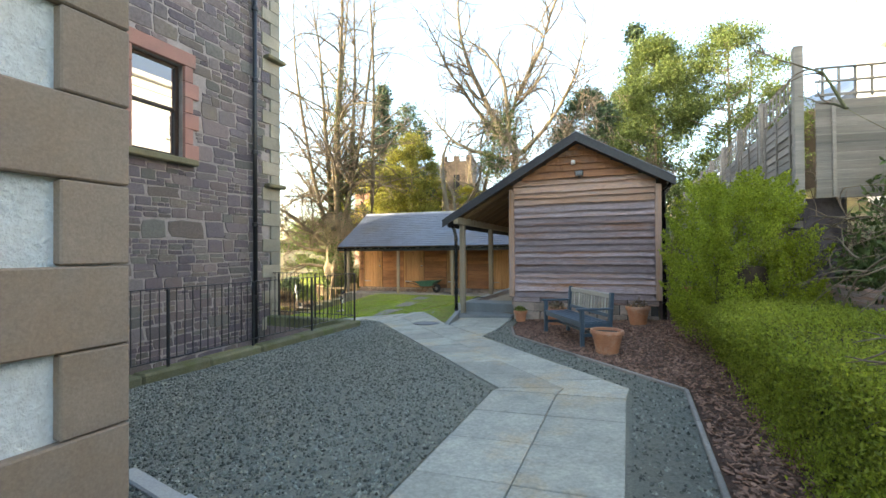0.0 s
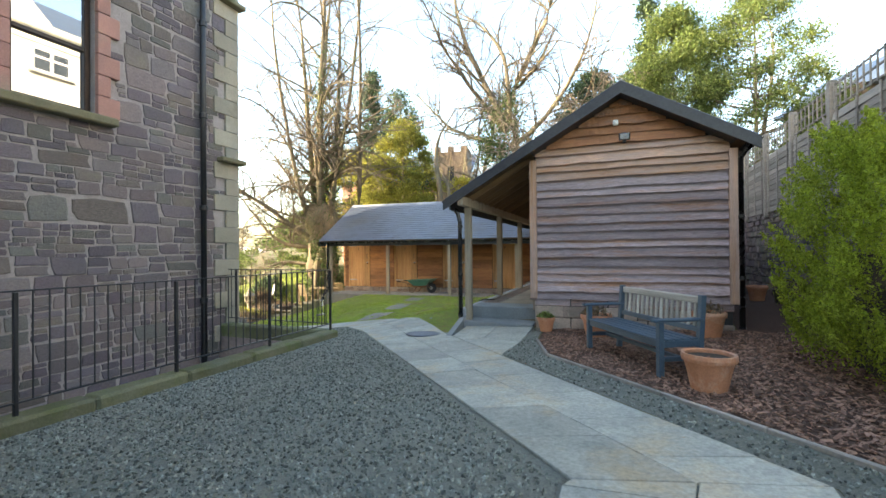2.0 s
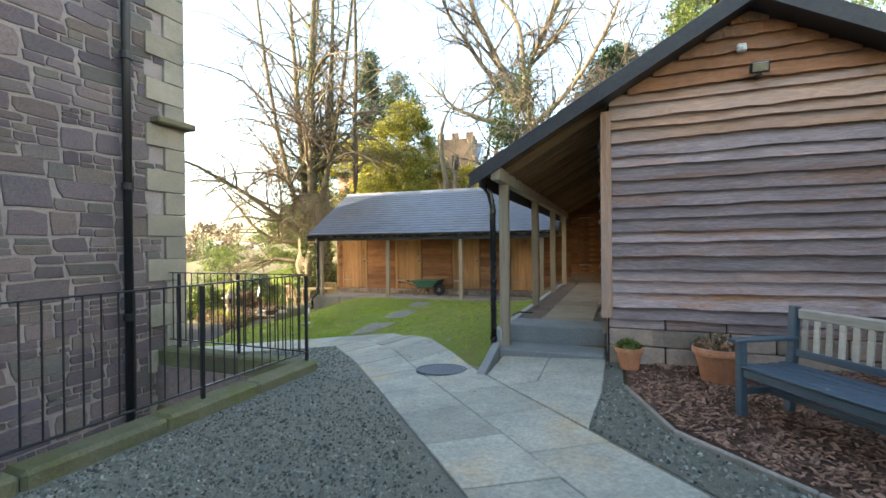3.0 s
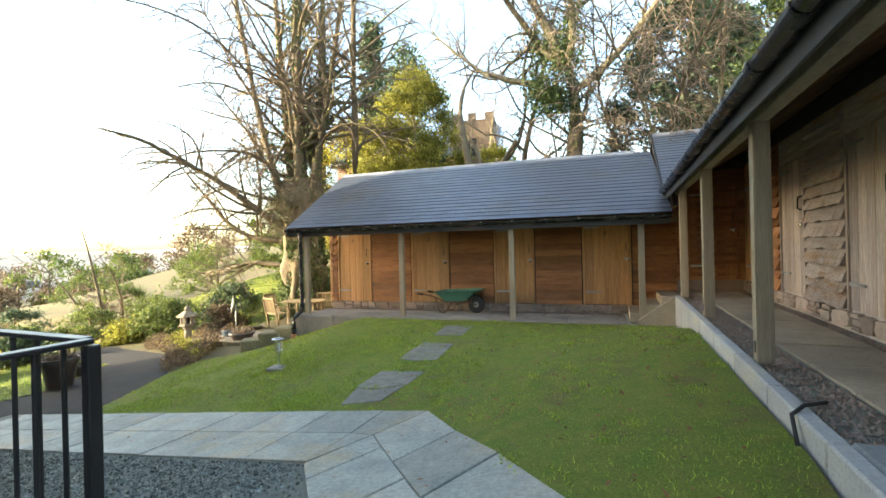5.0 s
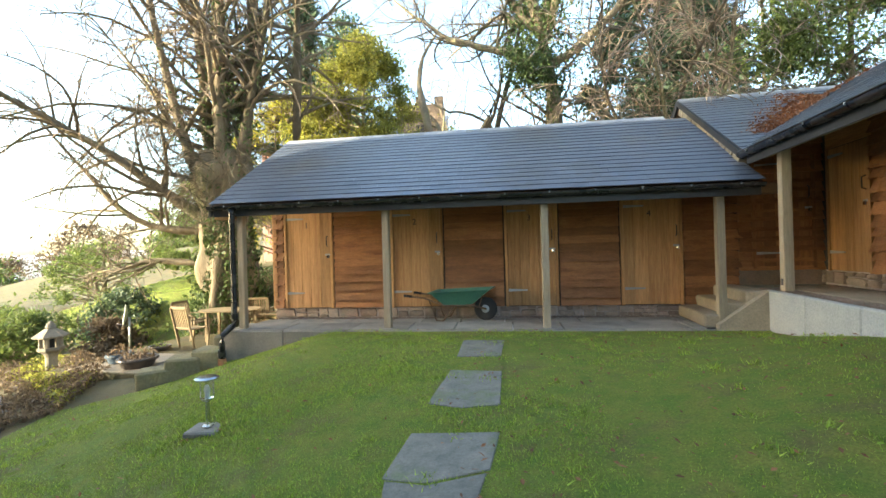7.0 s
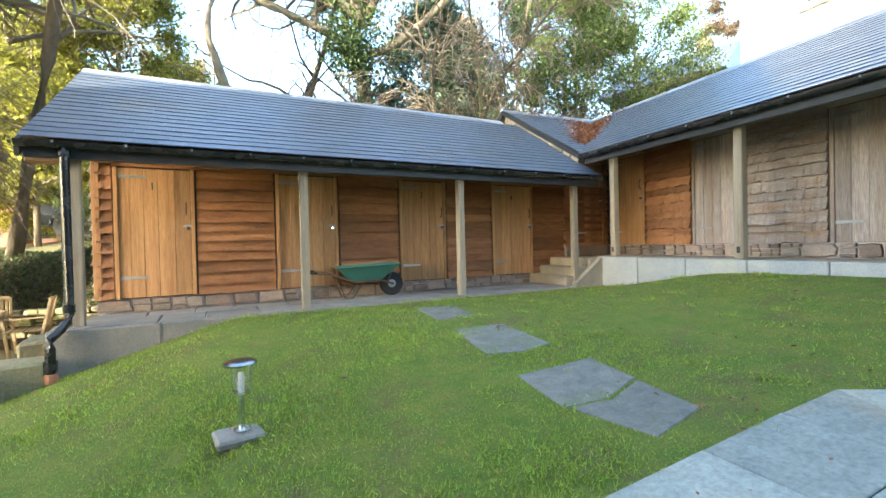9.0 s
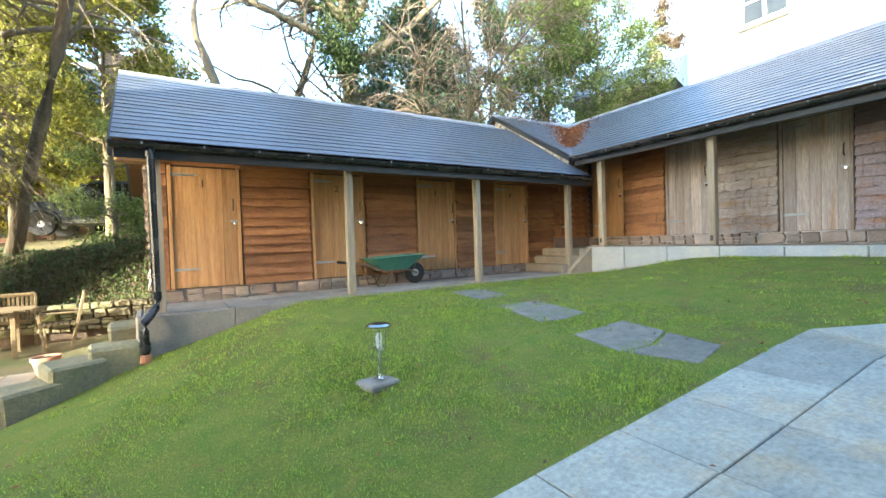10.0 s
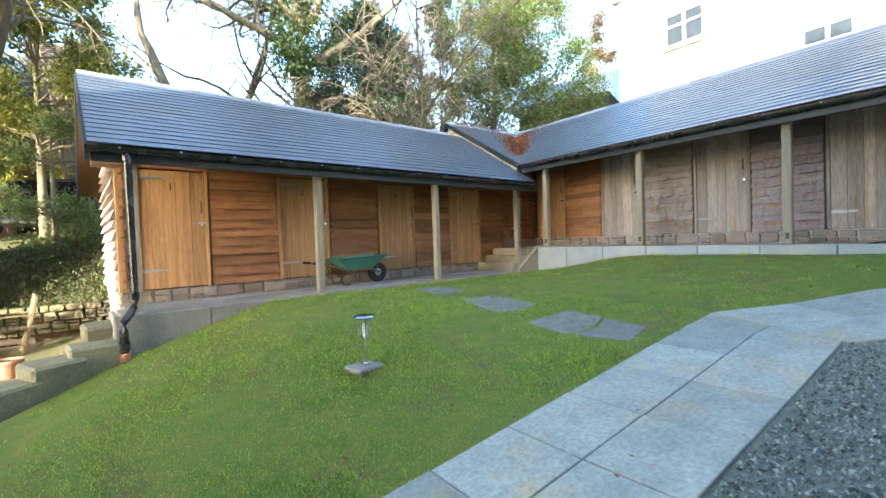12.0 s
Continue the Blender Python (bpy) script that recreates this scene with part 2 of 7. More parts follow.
M["teak"] = mat("teak", (0.23, 0.175, 0.095), (0.17, 0.125, 0.07), 3, 0.7, 0.3, 16, GRAIN, local=True)
M["rubber"] = mat("rubber", (0.018, 0.018, 0.018), (0.03, 0.03, 0.03), 8, 0.8, 0.3, 60)
M["barrow"] = mat("barrow_green", (0.032, 0.115, 0.08), (0.05, 0.15, 0.105), 5, 0.45, 0.1, 40, spec=0.5)
M["rust"] = mat("barrow_frame", (0.16, 0.09, 0.05), (0.10, 0.07, 0.05), 10, 0.7, 0.3, 50)
M["drystone"] = mat("dry_stone", (0.25, 0.215, 0.125), (0.17, 0.155, 0.10), 4, 0.95, 0.9, 24, c3=(0.17, 0.18, 0.06), vary=0.25, depth=0.02)
M["flag"] = mat("flagstone", (0.33, 0.275, 0.205), (0.24, 0.205, 0.155), 3, 0.9, 0.5, 40, vary=0.15)
M["lantern"] = mat("lantern_stone", (0.33, 0.29, 0.22), (0.24, 0.215, 0.165), 8, 0.95, 0.6, 50)
M["darkpot"] = mat("glazed_pot", (0.035, 0.03, 0.028), (0.08, 0.06, 0.045), 5, 0.35, 0.1, 40, spec=0.5)
M["car"] = mat("car_paint", (0.055, 0.065, 0.085), (0.07, 0.08, 0.10), 3, 0.3, 0.0, 40, metal=0.4)
# near-black stands in for shade behind boards and in openings; also car trim
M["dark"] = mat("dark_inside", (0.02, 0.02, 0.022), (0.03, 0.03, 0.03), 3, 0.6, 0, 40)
M["hill"] = mat("hill", (0.20, 0.19, 0.13), (0.14, 0.16, 0.10), 0.02, 1.0, 0, 0.3, c3=(0.26, 0.22, 0.15))
M["tower"] = mat("tower_stone", (0.22, 0.165, 0.12), (0.16, 0.125, 0.095), 1, 0.95, 0.6, 8)

def glassmat():
    m = bpy.data.materials.new("window_glass")
    m.use_nodes = True
    b = m.node_tree.nodes["Principled BSDF"]
    b.inputs["Base Color"].default_value = (0.02, 0.025, 0.03, 1)
    b.inputs["Roughness"].default_value = 0.02
    b.inputs["Specular IOR Level"].default_value = 1.0
    b.inputs["IOR"].default_value = 2.6
    return m
M["glass"] = glassmat()
M["carglass"] = mat("tinted_car_glass", (0.012, 0.014, 0.016), (0.018, 0.02, 0.022), 3, 0.1, 0.0, 40, spec=0.6)
M["olive"] = leafmat("olive_leaf", (0.17, 0.185, 0.035), (0.33, 0.31, 0.06), 0.55)
M["pane"] = mat("far_pane", (0.035, 0.042, 0.05), (0.05, 0.058, 0.066), 2, 0.2, 0, 40, spec=0.5)
def clearmat():
    m = bpy.data.materials.new("clear_glass")
    m.use_nodes = True
    b = m.node_tree.nodes["Principled BSDF"]
    b.inputs["Base Color"].default_value = (0.95, 0.97, 0.97, 1)
    b.inputs["Roughness"].default_value = 0.22
    b.inputs["Transmission Weight"].default_value = 1.0
    b.inputs["IOR"].default_value = 1.3
    return m
M["clear"] = clearmat()

# ---- mesh helpers ----
rng = random.Random(7)
nrg = np.random.default_rng(11)


def mesh_from(name, verts, faces, material, smooth=False):
    me = bpy.data.meshes.new(name)
    me.from_pydata([tuple(v) for v in verts], [], faces)
    me.materials.append(material)
    if smooth:
        me.polygons.foreach_set("use_smooth", [True] * len(me.polygons))
    me.update()
    return me


def mesh_bm(name, bm, material, smooth=False):
    me = bpy.data.meshes.new(name)
    bmesh.ops.recalc_face_normals(bm, faces=bm.faces)
    bm.to_mesh(me)
    bm.free()
    me.materials.append(material)
    if smooth:
        me.polygons.foreach_set("use_smooth", [True] * len(me.polygons))
    return me


def tris(name, verts, faces, material, smooth=False):
    """A large mesh from arrays: verts (n, 3), faces (m, k)."""
    verts, faces = np.asarray(verts, np.float32), np.asarray(faces, np.int32)
    me = bpy.data.meshes.new(name)
    k = faces.shape[1]
    me.vertices.add(len(verts))
    me.vertices.foreach_set("co", verts.ravel())
    me.loops.add(faces.size)
    me.loops.foreach_set("vertex_index", faces.ravel())
    me.polygons.add(len(faces))
    me.polygons.foreach_set("loop_start", np.arange(0, faces.size, k, dtype=np.int32))
    me.polygons.foreach_set("use_smooth", np.full(len(faces), smooth))
    me.materials.append(material)
    me.update(calc_edges=True)
    return me


BOXES = {}


def box(sx, sy, sz, material, bevel=0.006):
    """A bevelled box round its centre, shared between alike pieces."""
    key = (round(sx, 3), round(sy, 3), round(sz, 3), material.name, bevel)
    if key not in BOXES:
        bm = bmesh.new()
        bmesh.ops.create_cube(bm, size=1)
        bmesh.ops.scale(bm, vec=(sx, sy, sz), verts=bm.verts)
        if bevel:
            bmesh.ops.bevel(bm, geom=bm.edges[:], offset=min(bevel, 0.4 * min(sx, sy, sz)), segments=1, affect='EDGES')
        BOXES[key] = mesh_bm("box", bm, material)
    return BOXES[key]


def lathe(profile, material, n=20, name="turned", cap=True):
    """A turned body from (radius, height) pairs."""
    vs, fs = [], []
    for r, z in profile:
        vs += [(r * math.cos(2 * math.pi * i / n), r * math.sin(2 * math.pi * i / n), z) for i in range(n)]
    for j in range(len(profile) - 1):
        fs += [(j * n + i, j * n + (i + 1) % n, (j + 1) * n + (i + 1) % n, (j + 1) * n + i) for i in range(n)]
    if cap:
        fs += [tuple(range(n))[::-1], tuple(range((len(profile) - 1) * n, len(profile) * n))]
    return mesh_from(name, vs, fs, material, smooth=False)


def tube(points, radii, material, n=8, name="tube", smooth=True):
    """A round bar along points."""
    vs, fs = [], []
    pts = [Vector(p) for p in points]
    for i, p in enumerate(pts):
        d = (pts[min(i + 1, len(pts) - 1)] - pts[max(i - 1, 0)]).normalized()
        a = d.cross(Vector((0, 0, 1)) if abs(d.z) < 0.9 else Vector((1, 0, 0))).normalized()
        b = d.cross(a)
        r = radii[i] if isinstance(radii, (list, tuple)) else radii
        vs += [p + r * (math.cos(2 * math.pi * k / n) * a + math.sin(2 * math.pi * k / n) * b) for k in range(n)]
    for j in range(len(pts) - 1):
        fs += [(j * n + i, j * n + (i + 1) % n, (j + 1) * n + (i + 1) % n, (j + 1) * n + i) for i in range(n)]
    fs += [tuple(range(n))[::-1], tuple(range((len(pts) - 1) * n, len(pts) * n))]
    return mesh_from(name, vs, fs, material, smooth)


def prism(poly, lo, hi, material, name="prism", axis="z"):
    """A polygon drawn out between lo and hi along an axis; poly in the two other axes in order."""
    def place(a, b, c):
        return {"z": (a, b, c), "y": (a, c, b), "x": (c, a, b)}[axis]
    n = len(poly)
    vs = [place(a, b, lo) for a, b in poly] + [place(a, b, hi) for a, b in poly]
    bm = bmesh.new()
    bv = [bm.verts.new(v) for v in vs]
    bm.faces.new(bv[:n])
    bm.faces.new(bv[n:])
    for i in range(n):
        bm.faces.new((bv[i], bv[(i + 1) % n], bv[n + (i + 1) % n], bv[n + i]))
    return mesh_bm(name, bm, material)


def piece(name, me, parent=None, at=(0, 0, 0), rot=(0, 0, 0), scale=(1, 1, 1), label=""):
    ob = new(name, me)
    ob.parent = parent
    ob.location, ob.rotation_euler, ob.scale = at, [radians(a) for a in rot], scale
    return tagged(ob, label)


def thing(name, label, category, m=None, group="", kind=""):
    ob = new(name)
    if m is not None:
        ob.matrix_world = m
    return tagged(ob, label, category, group, kind)


def ss(a, b, x):
    t = min(1.0, max(0.0, (x - a) / (b - a)))
    return t * t * (3 - 2 * t)


def ground_z(x, y):
    """Height of the ground: a gentle fall to the west, a lawn mound, banks north and east, a valley far west."""
    xe = max(x, -20.0)
    base = 0.30 + 0.045 * min(xe, 2) if xe > -6 else 0.03 + 0.125 * (xe + 6)
    h = -0.09 * ss(12.5, 15.5, y)
    mound = 0.34 * ss(-6.8, -4.2, x) * ss(12.6, 14.6, y) * (1 - ss(18, 20.6, y))
    edge = -0.04 if x > -10.5 else -0.04 + 0.29 * (max(x, -13.0) + 10.5)
    edge += 0.105 * (min(max(x, -20.0), -13.0) + 13)
    w = ss(15.8, 20.2, y)
    z = (base + h) * (1 - w) + edge * w + mound
    z += 1.5 * ss(24.3, 26.8, y) + 0.55 * ss(27.2, 30.5, y) + 5.0 * ss(27, 80, y)
    z += 1.3 * ss(1.6, 2.6, x) + 2.2 * ss(2.6, 9, x) + 4 * ss(9, 60, x)
    z -= 1.6 * ss(-20, -30, x) * (1 - ss(30, 50, y)) + 16 * ss(-30, -130, x) + 30 * ss(-130, -500, x)
    return z


def patch(name, poly, material, dz=0.01, step=0.5, label="", category="", thick=0.0):
    """A sheet over the ground inside a polygon."""
    bm = bmesh.new()
    bm.faces.new([bm.verts.new((x, y, 0)) for x, y in poly])
    bm.normal_update()
    bmesh.ops.triangulate(bm, faces=bm.faces[:])
    xs, ys = [p[0] for p in poly], [p[1] for p in poly]
    for lo, hi, nrm in ((min(xs), max(xs), (1, 0, 0)), (min(ys), max(ys), (0, 1, 0))):
        k = math.ceil(lo / step) * step
        while k < hi:
            bmesh.ops.bisect_plane(bm, geom=bm.verts[:] + bm.edges[:] + bm.faces[:], plane_co=(k * nrm[0], k * nrm[1], 0), plane_no=nrm)
            k += step
    bm.normal_update()
    for v in bm.verts:
        v.co.z = ground_z(v.co.x, v.co.y) + dz
    for f in bm.faces:
        if f.normal.z < 0:
            f.normal_flip()
    me = bpy.data.meshes.new(name)
    bm.to_mesh(me)
    bm.free()
    me.materials.append(material)
    return tagged(new(name, me), label, category, kind="structure")


def inside(poly, x, y):
    """Which of the points lie inside the polygon."""
    r = np.zeros(len(x), bool)
    n = len(poly)
    for i in range(n):
        (x0, y0), (x1, y1) = poly[i], poly[(i + 1) % n]
        if y0 == y1:
            continue
        c = ((y0 > y) != (y1 > y)) & (x < (x1 - x0) * (y - y0) / (y1 - y0) + x0)
        r ^= c
    return r


def scatter(poly, n):
    """n random points in a polygon, with the ground's height."""
    xs, ys = [p[0] for p in poly], [p[1] for p in poly]
    out = np.zeros((0, 2))
    while len(out) < n:
        q = np.stack([nrg.uniform(min(xs), max(xs), n), nrg.uniform(min(ys), max(ys), n)], 1)
        out = np.concatenate([out, q[inside(poly, q[:, 0], q[:, 1])]])
    out = out[:n]
    return np.column_stack([out, [ground_z(x, y) for x, y in out]])


def rotations(n, tilt=1.0):
    """n random turns as matrices; tilt 0 keeps them upright."""
    a, b, c = nrg.uniform(0, 2 * np.pi, n), nrg.normal(0, 1, n) * tilt, nrg.normal(0, 1, n) * tilt
    ca, sa, cb, sb, cc, sc = np.cos(a), np.sin(a), np.cos(b), np.sin(b), np.cos(c), np.sin(c)
    z, o = np.zeros(n), np.ones(n)
    A = np.stack([np.stack([ca, -sa, z], 1), np.stack([sa, ca, z], 1), np.stack([z, z, o], 1)], 1)
    B = np.stack([np.stack([o, z, z], 1), np.stack([z, cb, -sb], 1), np.stack([z, sb, cb], 1)], 1)
    C = np.stack([np.stack([cc, z, sc], 1), np.stack([z, o, z], 1), np.stack([-sc, z, cc], 1)], 1)
    return A @ B @ C


def strewn(name, shape, faces, pos, size, material, tilt=1.0, aniso=0.3):
    """Many copies of a small shape in one mesh, each turned and sized by chance."""
    n, shape, faces = len(pos), np.asarray(shape, float), np.asarray(faces)
    sc = np.asarray(size).reshape(-1, 1, 1) * (1 + aniso * nrg.uniform(-1, 1, (n, 1, 3)))
    v = np.einsum("nij,nkj->nki", rotations(n, tilt), shape[None] * sc) + pos[:, None, :]
    f = faces[None] + (np.arange(n) * len(shape))[:, None, None]
    return tris(name, v.reshape(-1, 3), f.reshape(-1, faces.shape[1]), material)


OCTA = [(1, 0, 0), (-1, 0, 0), (0, 1, 0), (0, -1, 0), (0, 0, .7), (0, 0, -.7)]
OCTA_F = [(0, 2, 4), (2, 1, 4), (1, 3, 4), (3, 0, 4), (2, 0, 5), (1, 2, 5), (3, 1, 5), (0, 3, 5)]
LEAF = [(0, -1, 0), (.45, -.1, .12), (0, 1, 0), (-.45, -.1, .12)]
LEAF_F = [(0, 1, 2, 3)]
CHIP = [(-1, -.4, -.12), (1, -.3, -.12), (.9, .4, -.12), (-.9, .35, -.12), (-1, -.4, .12), (1, -.3, .12), (.9, .4, .12), (-.9, .35, .12)]
CHIP_F = [(4, 5, 6, 7), (0, 1, 5, 4), (1, 2, 6, 5), (2, 3, 7, 6), (3, 0, 4, 7)]

# ---- ground ----
def ground_sheet():
    def axis(lo, hi, c0, c1, step):
        a = list(np.arange(c0, c1 + step / 2, step))
        s, v = step, c0
        while v > lo:
            s *= 1.35
            v -= s
            a.insert(0, v)
        s, v = step, c1
        while v < hi:
            s *= 1.35
            v += s
            a.append(v)
        return np.array(a)
    xs, ys = axis(-3000, 1500, -30, 6, 0.4), axis(-1500, 3000, -2, 36, 0.4)
    n = len(xs)
    vs = []
    for y in ys:
        for x in xs:
            z = ground_z(x, y) - 0.03
            if -12.9 < x < -6.35 and y < 12.2:      # sunk area beside the house
                z = -1.2
            vs.append((x, y, z))
    fs = [(j * n + i, j * n + i + 1, (j + 1) * n + i + 1, (j + 1) * n + i) for j in range(len(ys) - 1) for i in range(n - 1)]
    return tagged(new("ground", tris("ground", vs, fs, M["earth"], True)), "rough grass and bare earth falling to a valley", "ground", kind="structure")


ground_sheet()

LAWN = [(-6.9, 15.68), (-12.55, 15.69), (-13.6, 17.7), (-13.9, 18.6), (-12.4, 20.0), (-12.1, 20.15), (-4.2, 20.62), (-4.2, 12.70), (-5.7, 14.33)]
GRAVEL = [(-6.45, 3.0), (-1.76, 3.0), (-1.76, 8.12), (-7.45, 14.43), (-14.5, 14.43), (-14.5, 12.4), (-6.45, 12.4)]
STRIP = [(-0.40, 3.0), (0.05, 3.0), (0.12, 8.45), (-2.32, 11.30), (-2.62, 12.35), (-2.62, 13.15), (-2.80, 13.15), (-2.86, 11.26), (-0.36, 8.42)]
MULCH = [(0.09, 3.0), (2.2, 3.0), (2.2, 17.0), (0.2, 17.0), (0.2, 13.1), (-2.6, 13.1), (-2.58, 12.3), (-2.26, 11.33), (0.17, 8.48)]
DRIVE = [(-12.6, 15.80), (-13.65, 17.8), (-15.9, 19.5), (-22, 21.6), (-32, 22.4), (-32, 20.4), (-22, 19.8), (-17.3, 18.9), (-16.2, 17.0), (-19, 13.5), (-19, 11), (-14.6, 12.4), (-14.6, 15.75)]
patch("lawn", LAWN, M["turf"], 0.0, 0.4, "mown green lawn with thin mossy patches", "lawn")
patch("gravel_yard", GRAVEL, M["gravelbed"], 0.0, 0.5, "grey crushed-stone gravel yard", "gravel")
patch("gravel_margin", STRIP, M["gravelbed"], 0.0, 0.5, "narrow grey gravel margin beside the paved path", "gravel")
patch("mulch_bed", MULCH, M["mulchbed"], 0.01, 0.5, "border covered in brown bark mulch", "border")
patch("road", DRIVE, M["tarmac"], -0.01, 0.5, "dark tarmac garden drive", "drive")

LOWER = [(-16.5, 23.0), (-16.7, 27.3), (-18.5, 30), (-26, 32), (-25, 27), (-20.5, 24.2)]
ISLAND = [(-17.35, 18.86), (-16.30, 17.0), (-18.9, 13.8), (-27, 15.5), (-25.5, 19.75), (-22, 19.72)]
patch("lower_lawn", LOWER, M["turf"], 0.0, 0.5, "sunlit grass slope beyond the terrace", "lawn")
patch("drive_lawn", ISLAND, M["turf"], 0.0, 0.5, "patch of lawn inside the bend of the drive", "lawn")

# ---- paved path ----
path_root = tagged(new("path"), "path of large grey sandstone slabs", "path", kind="structure")


def slab(q, parent, material, name="slab", top=0.014, thick=0.06, gap=0.006, flat=None):
    c = [sum(p[0] for p in q) / len(q), sum(p[1] for p in q) / len(q)]
    tilt = rng.uniform(-0.004, 0.004)
    lower, upper, rim = [], [], []
    for x, y in q:
        d = math.hypot(x - c[0], y - c[1])
        k, k2 = 1 - gap / d, 1 - (gap + 0.008) / d
        z = (ground_z(x, y) if flat is None else flat) + top + tilt
        lower.append((c[0] + (x - c[0]) * k, c[1] + (y - c[1]) * k, z - thick))
        rim.append((c[0] + (x - c[0]) * k, c[1] + (y - c[1]) * k, z - 0.006))
        upper.append((c[0] + (x - c[0]) * k2, c[1] + (y - c[1]) * k2, z))
    n = len(q)
    fs = [tuple(range(2 * n, 3 * n))]
    for i in range(n):
        j = (i + 1) % n
        fs += [(i, j, n + j, n + i), (n + i, n + j, 2 * n + j, 2 * n + i)]
    return piece(name, mesh_from(name, lower + rim + upper, fs, material), parent)


def lerp(a, b, t):
    return (a[0] + (b[0] - a[0]) * t, a[1] + (b[1] - a[1]) * t)


patch("path_bed", [(-1.76, 3), (-0.40, 3), (-0.36, 8.42), (-2.86, 11.26), (-2.80, 13.3), (-4.05, 13.0), (-6.9, 15.71), (-14.6, 15.75), (-14.6, 14.43), (-7.45, 14.43), (-1.76, 8.12)],
      M["gravelbed"], -0.005, 0.5, "mortar joints of the paved path", "path")
cols = (-1.74, -1.07, -0.41)
ys1 = [3.0 + 0.632 * i for i in range(9)]
for a, b in zip(cols, cols[1:]):
    for y0, y1 in zip(ys1, ys1[1:]):
        if y1 < 8.1:
            slab([(a, y0), (b, y0), (b, y1), (a, y1)], path_root, M["slab"])
slab([(-1.74, ys1[8]), (-1.07, ys1[8]), (-1.03, 8.27), (-1.70, 8.13)], path_root, M["slab"])
slab([(-1.07, ys1[8]), (-0.41, ys1[8]), (-0.38, 8.41), (-1.03, 8.27)], path_root, M["slab"])
L0, L1, R0, R1 = (-1.70, 8.14), (-7.42, 14.42), (-0.38, 8.42), (-6.90, 15.68)
for r in range(2):
    ts = [0.0] + [(i + (0.5 if r else 0.0)) / 12.5 for i in range(1 - r, 13)] + [1.0]
    for t0, t1 in zip(ts, ts[1:]):
        if t1 - t0 < 0.01:
            continue
        p = [lerp(lerp(L0, L1, t), lerp(R0, R1, t), s) for t, s in ((t0, r / 2), (t1, r / 2), (t1, (r + 1) / 2), (t0, (r + 1) / 2))]
        slab(p[::-1], path_root, M["slab"])
slab([(-2.88, 11.24), (-2.81, 12.15), (-3.46, 12.4), (-3.72, 12.16)], path_root, M["slab"])
slab([(-2.81, 12.15), (-2.80, 13.2), (-3.44, 13.2), (-3.46, 12.4)], path_root, M["slab"])
slab([(-3.46, 12.4), (-3.44, 13.2), (-4.02, 13.2), (-4.05, 12.53), (-3.72, 12.16)], path_root, M["slab"])
xs3 = [-7.42 - 0.668 * i for i in range(0, 11)]
for r, (y0, y1) in enumerate(((14.46, 15.08), (15.08, 15.70))):
    for x0, x1 in zip(xs3, xs3[1:]):
        slab([(x1, y0), (x0, y0), (x0, y1), (x1, y1)], path_root, M["slab"])
slab([(-7.42, 14.46), (-7.16, 15.04), (-7.42, 15.08)], path_root, M["slab"])
slab([(-7.42, 15.08), (-7.16, 15.04), (-6.90, 15.68), (-7.42, 15.70)], path_root, M["slab"])

# stone edging between gravel and mulch
edge_root = tagged(new("edging"), "low grey stone edging along the mulch border", "edging", kind="structure")
EDGE = [(0.07, 3.0), (0.14, 8.47), (-2.29, 11.31), (-2.60, 12.35)]
for a, b in zip(EDGE, EDGE[1:]):
    d = math.dist(a, b)
    k = max(1, round(d / 0.9))
    for i in range(k):
        p, q = lerp(a, b, i / k), lerp(a, b, (i + 1) / k)
        c = lerp(p, q, 0.5)
        piece("edging_stone", box(d / k - 0.006, 0.04, 0.13, M["patio"], 0.008), edge_root, (c[0], c[1], ground_z(*c) - 0.032),
              (0, math.degrees(math.atan2(ground_z(*p) - ground_z(*q), d / k)), math.degrees(math.atan2(q[1] - p[1], q[0] - p[0]))))
low = tagged(new("kerb_low"), "low grey kerb at the foot of the near house", "kerb", kind="structure")
for i, (p, q) in enumerate((((-5.2, 5.78), (-4.45, 5.64)), ((-4.45, 5.64), (-3.7, 5.5)), ((-3.7, 5.5), (-2.95, 5.36)), ((-2.95, 5.36), (-2.2, 5.22)))):
    c = lerp(p, q, 0.5)
    piece("kerb_stone", box(math.dist(p, q) - 0.01, 0.12, 0.16, M["retain"], 0.012), low, (c[0], c[1], ground_z(*c) - 0.05), (0, 0, math.degrees(math.atan2(q[1] - p[1], q[0] - p[0]))))

# ---- rubble stonework ----
def stone_mesh(seed, material):
    """A rough stone of unit size, face towards +x: an uneven outline, a flat dressed face."""
    r = random.Random(seed)
    pts = []
    for (ay, az), (by, bz) in zip(((-1, -1), (1, -1), (1, 1), (-1, 1)), ((1, -1), (1, 1), (-1, 1), (-1, -1))):
        c = r.uniform(0.02, 0.13)
        j = (r.uniform(-0.07, 0.01), r.uniform(-0.10, 0.01))
        p = (ay * (0.5 + j[0]), az * (0.5 + j[1]))
        pts.append((p[0] + c * (by - ay) / 2 * 0.5, p[1] + c * (bz - az) / 2 * 0.5))
        t = r.uniform(0.35, 0.65)
        w = r.uniform(-0.07, 0.015)
        pts.append(((ay + (by - ay) * t) * (0.5 + (w if ay == by else 0)), (az + (bz - az) * t) * (0.5 + (w if az == bz else 0))))
    k = len(pts)
    vs = [(0, y, z) for y, z in pts] + [(0.75, y * 0.985, z * 0.98) for y, z in pts] + [(1.0 + r.uniform(-.12, .12), y * 0.93, z * 0.90) for y, z in pts]
    vs.append((1.05, 0, 0))
    fs = []
    for i in range(k):
        j = (i + 1) % k
        fs += [(i, j, k + j, k + i), (k + i, k + j, 2 * k + j, 2 * k + i), (2 * k + i, 2 * k + j, 3 * k)]
    return mesh_from("stone", vs, fs, material)


STONES = {}


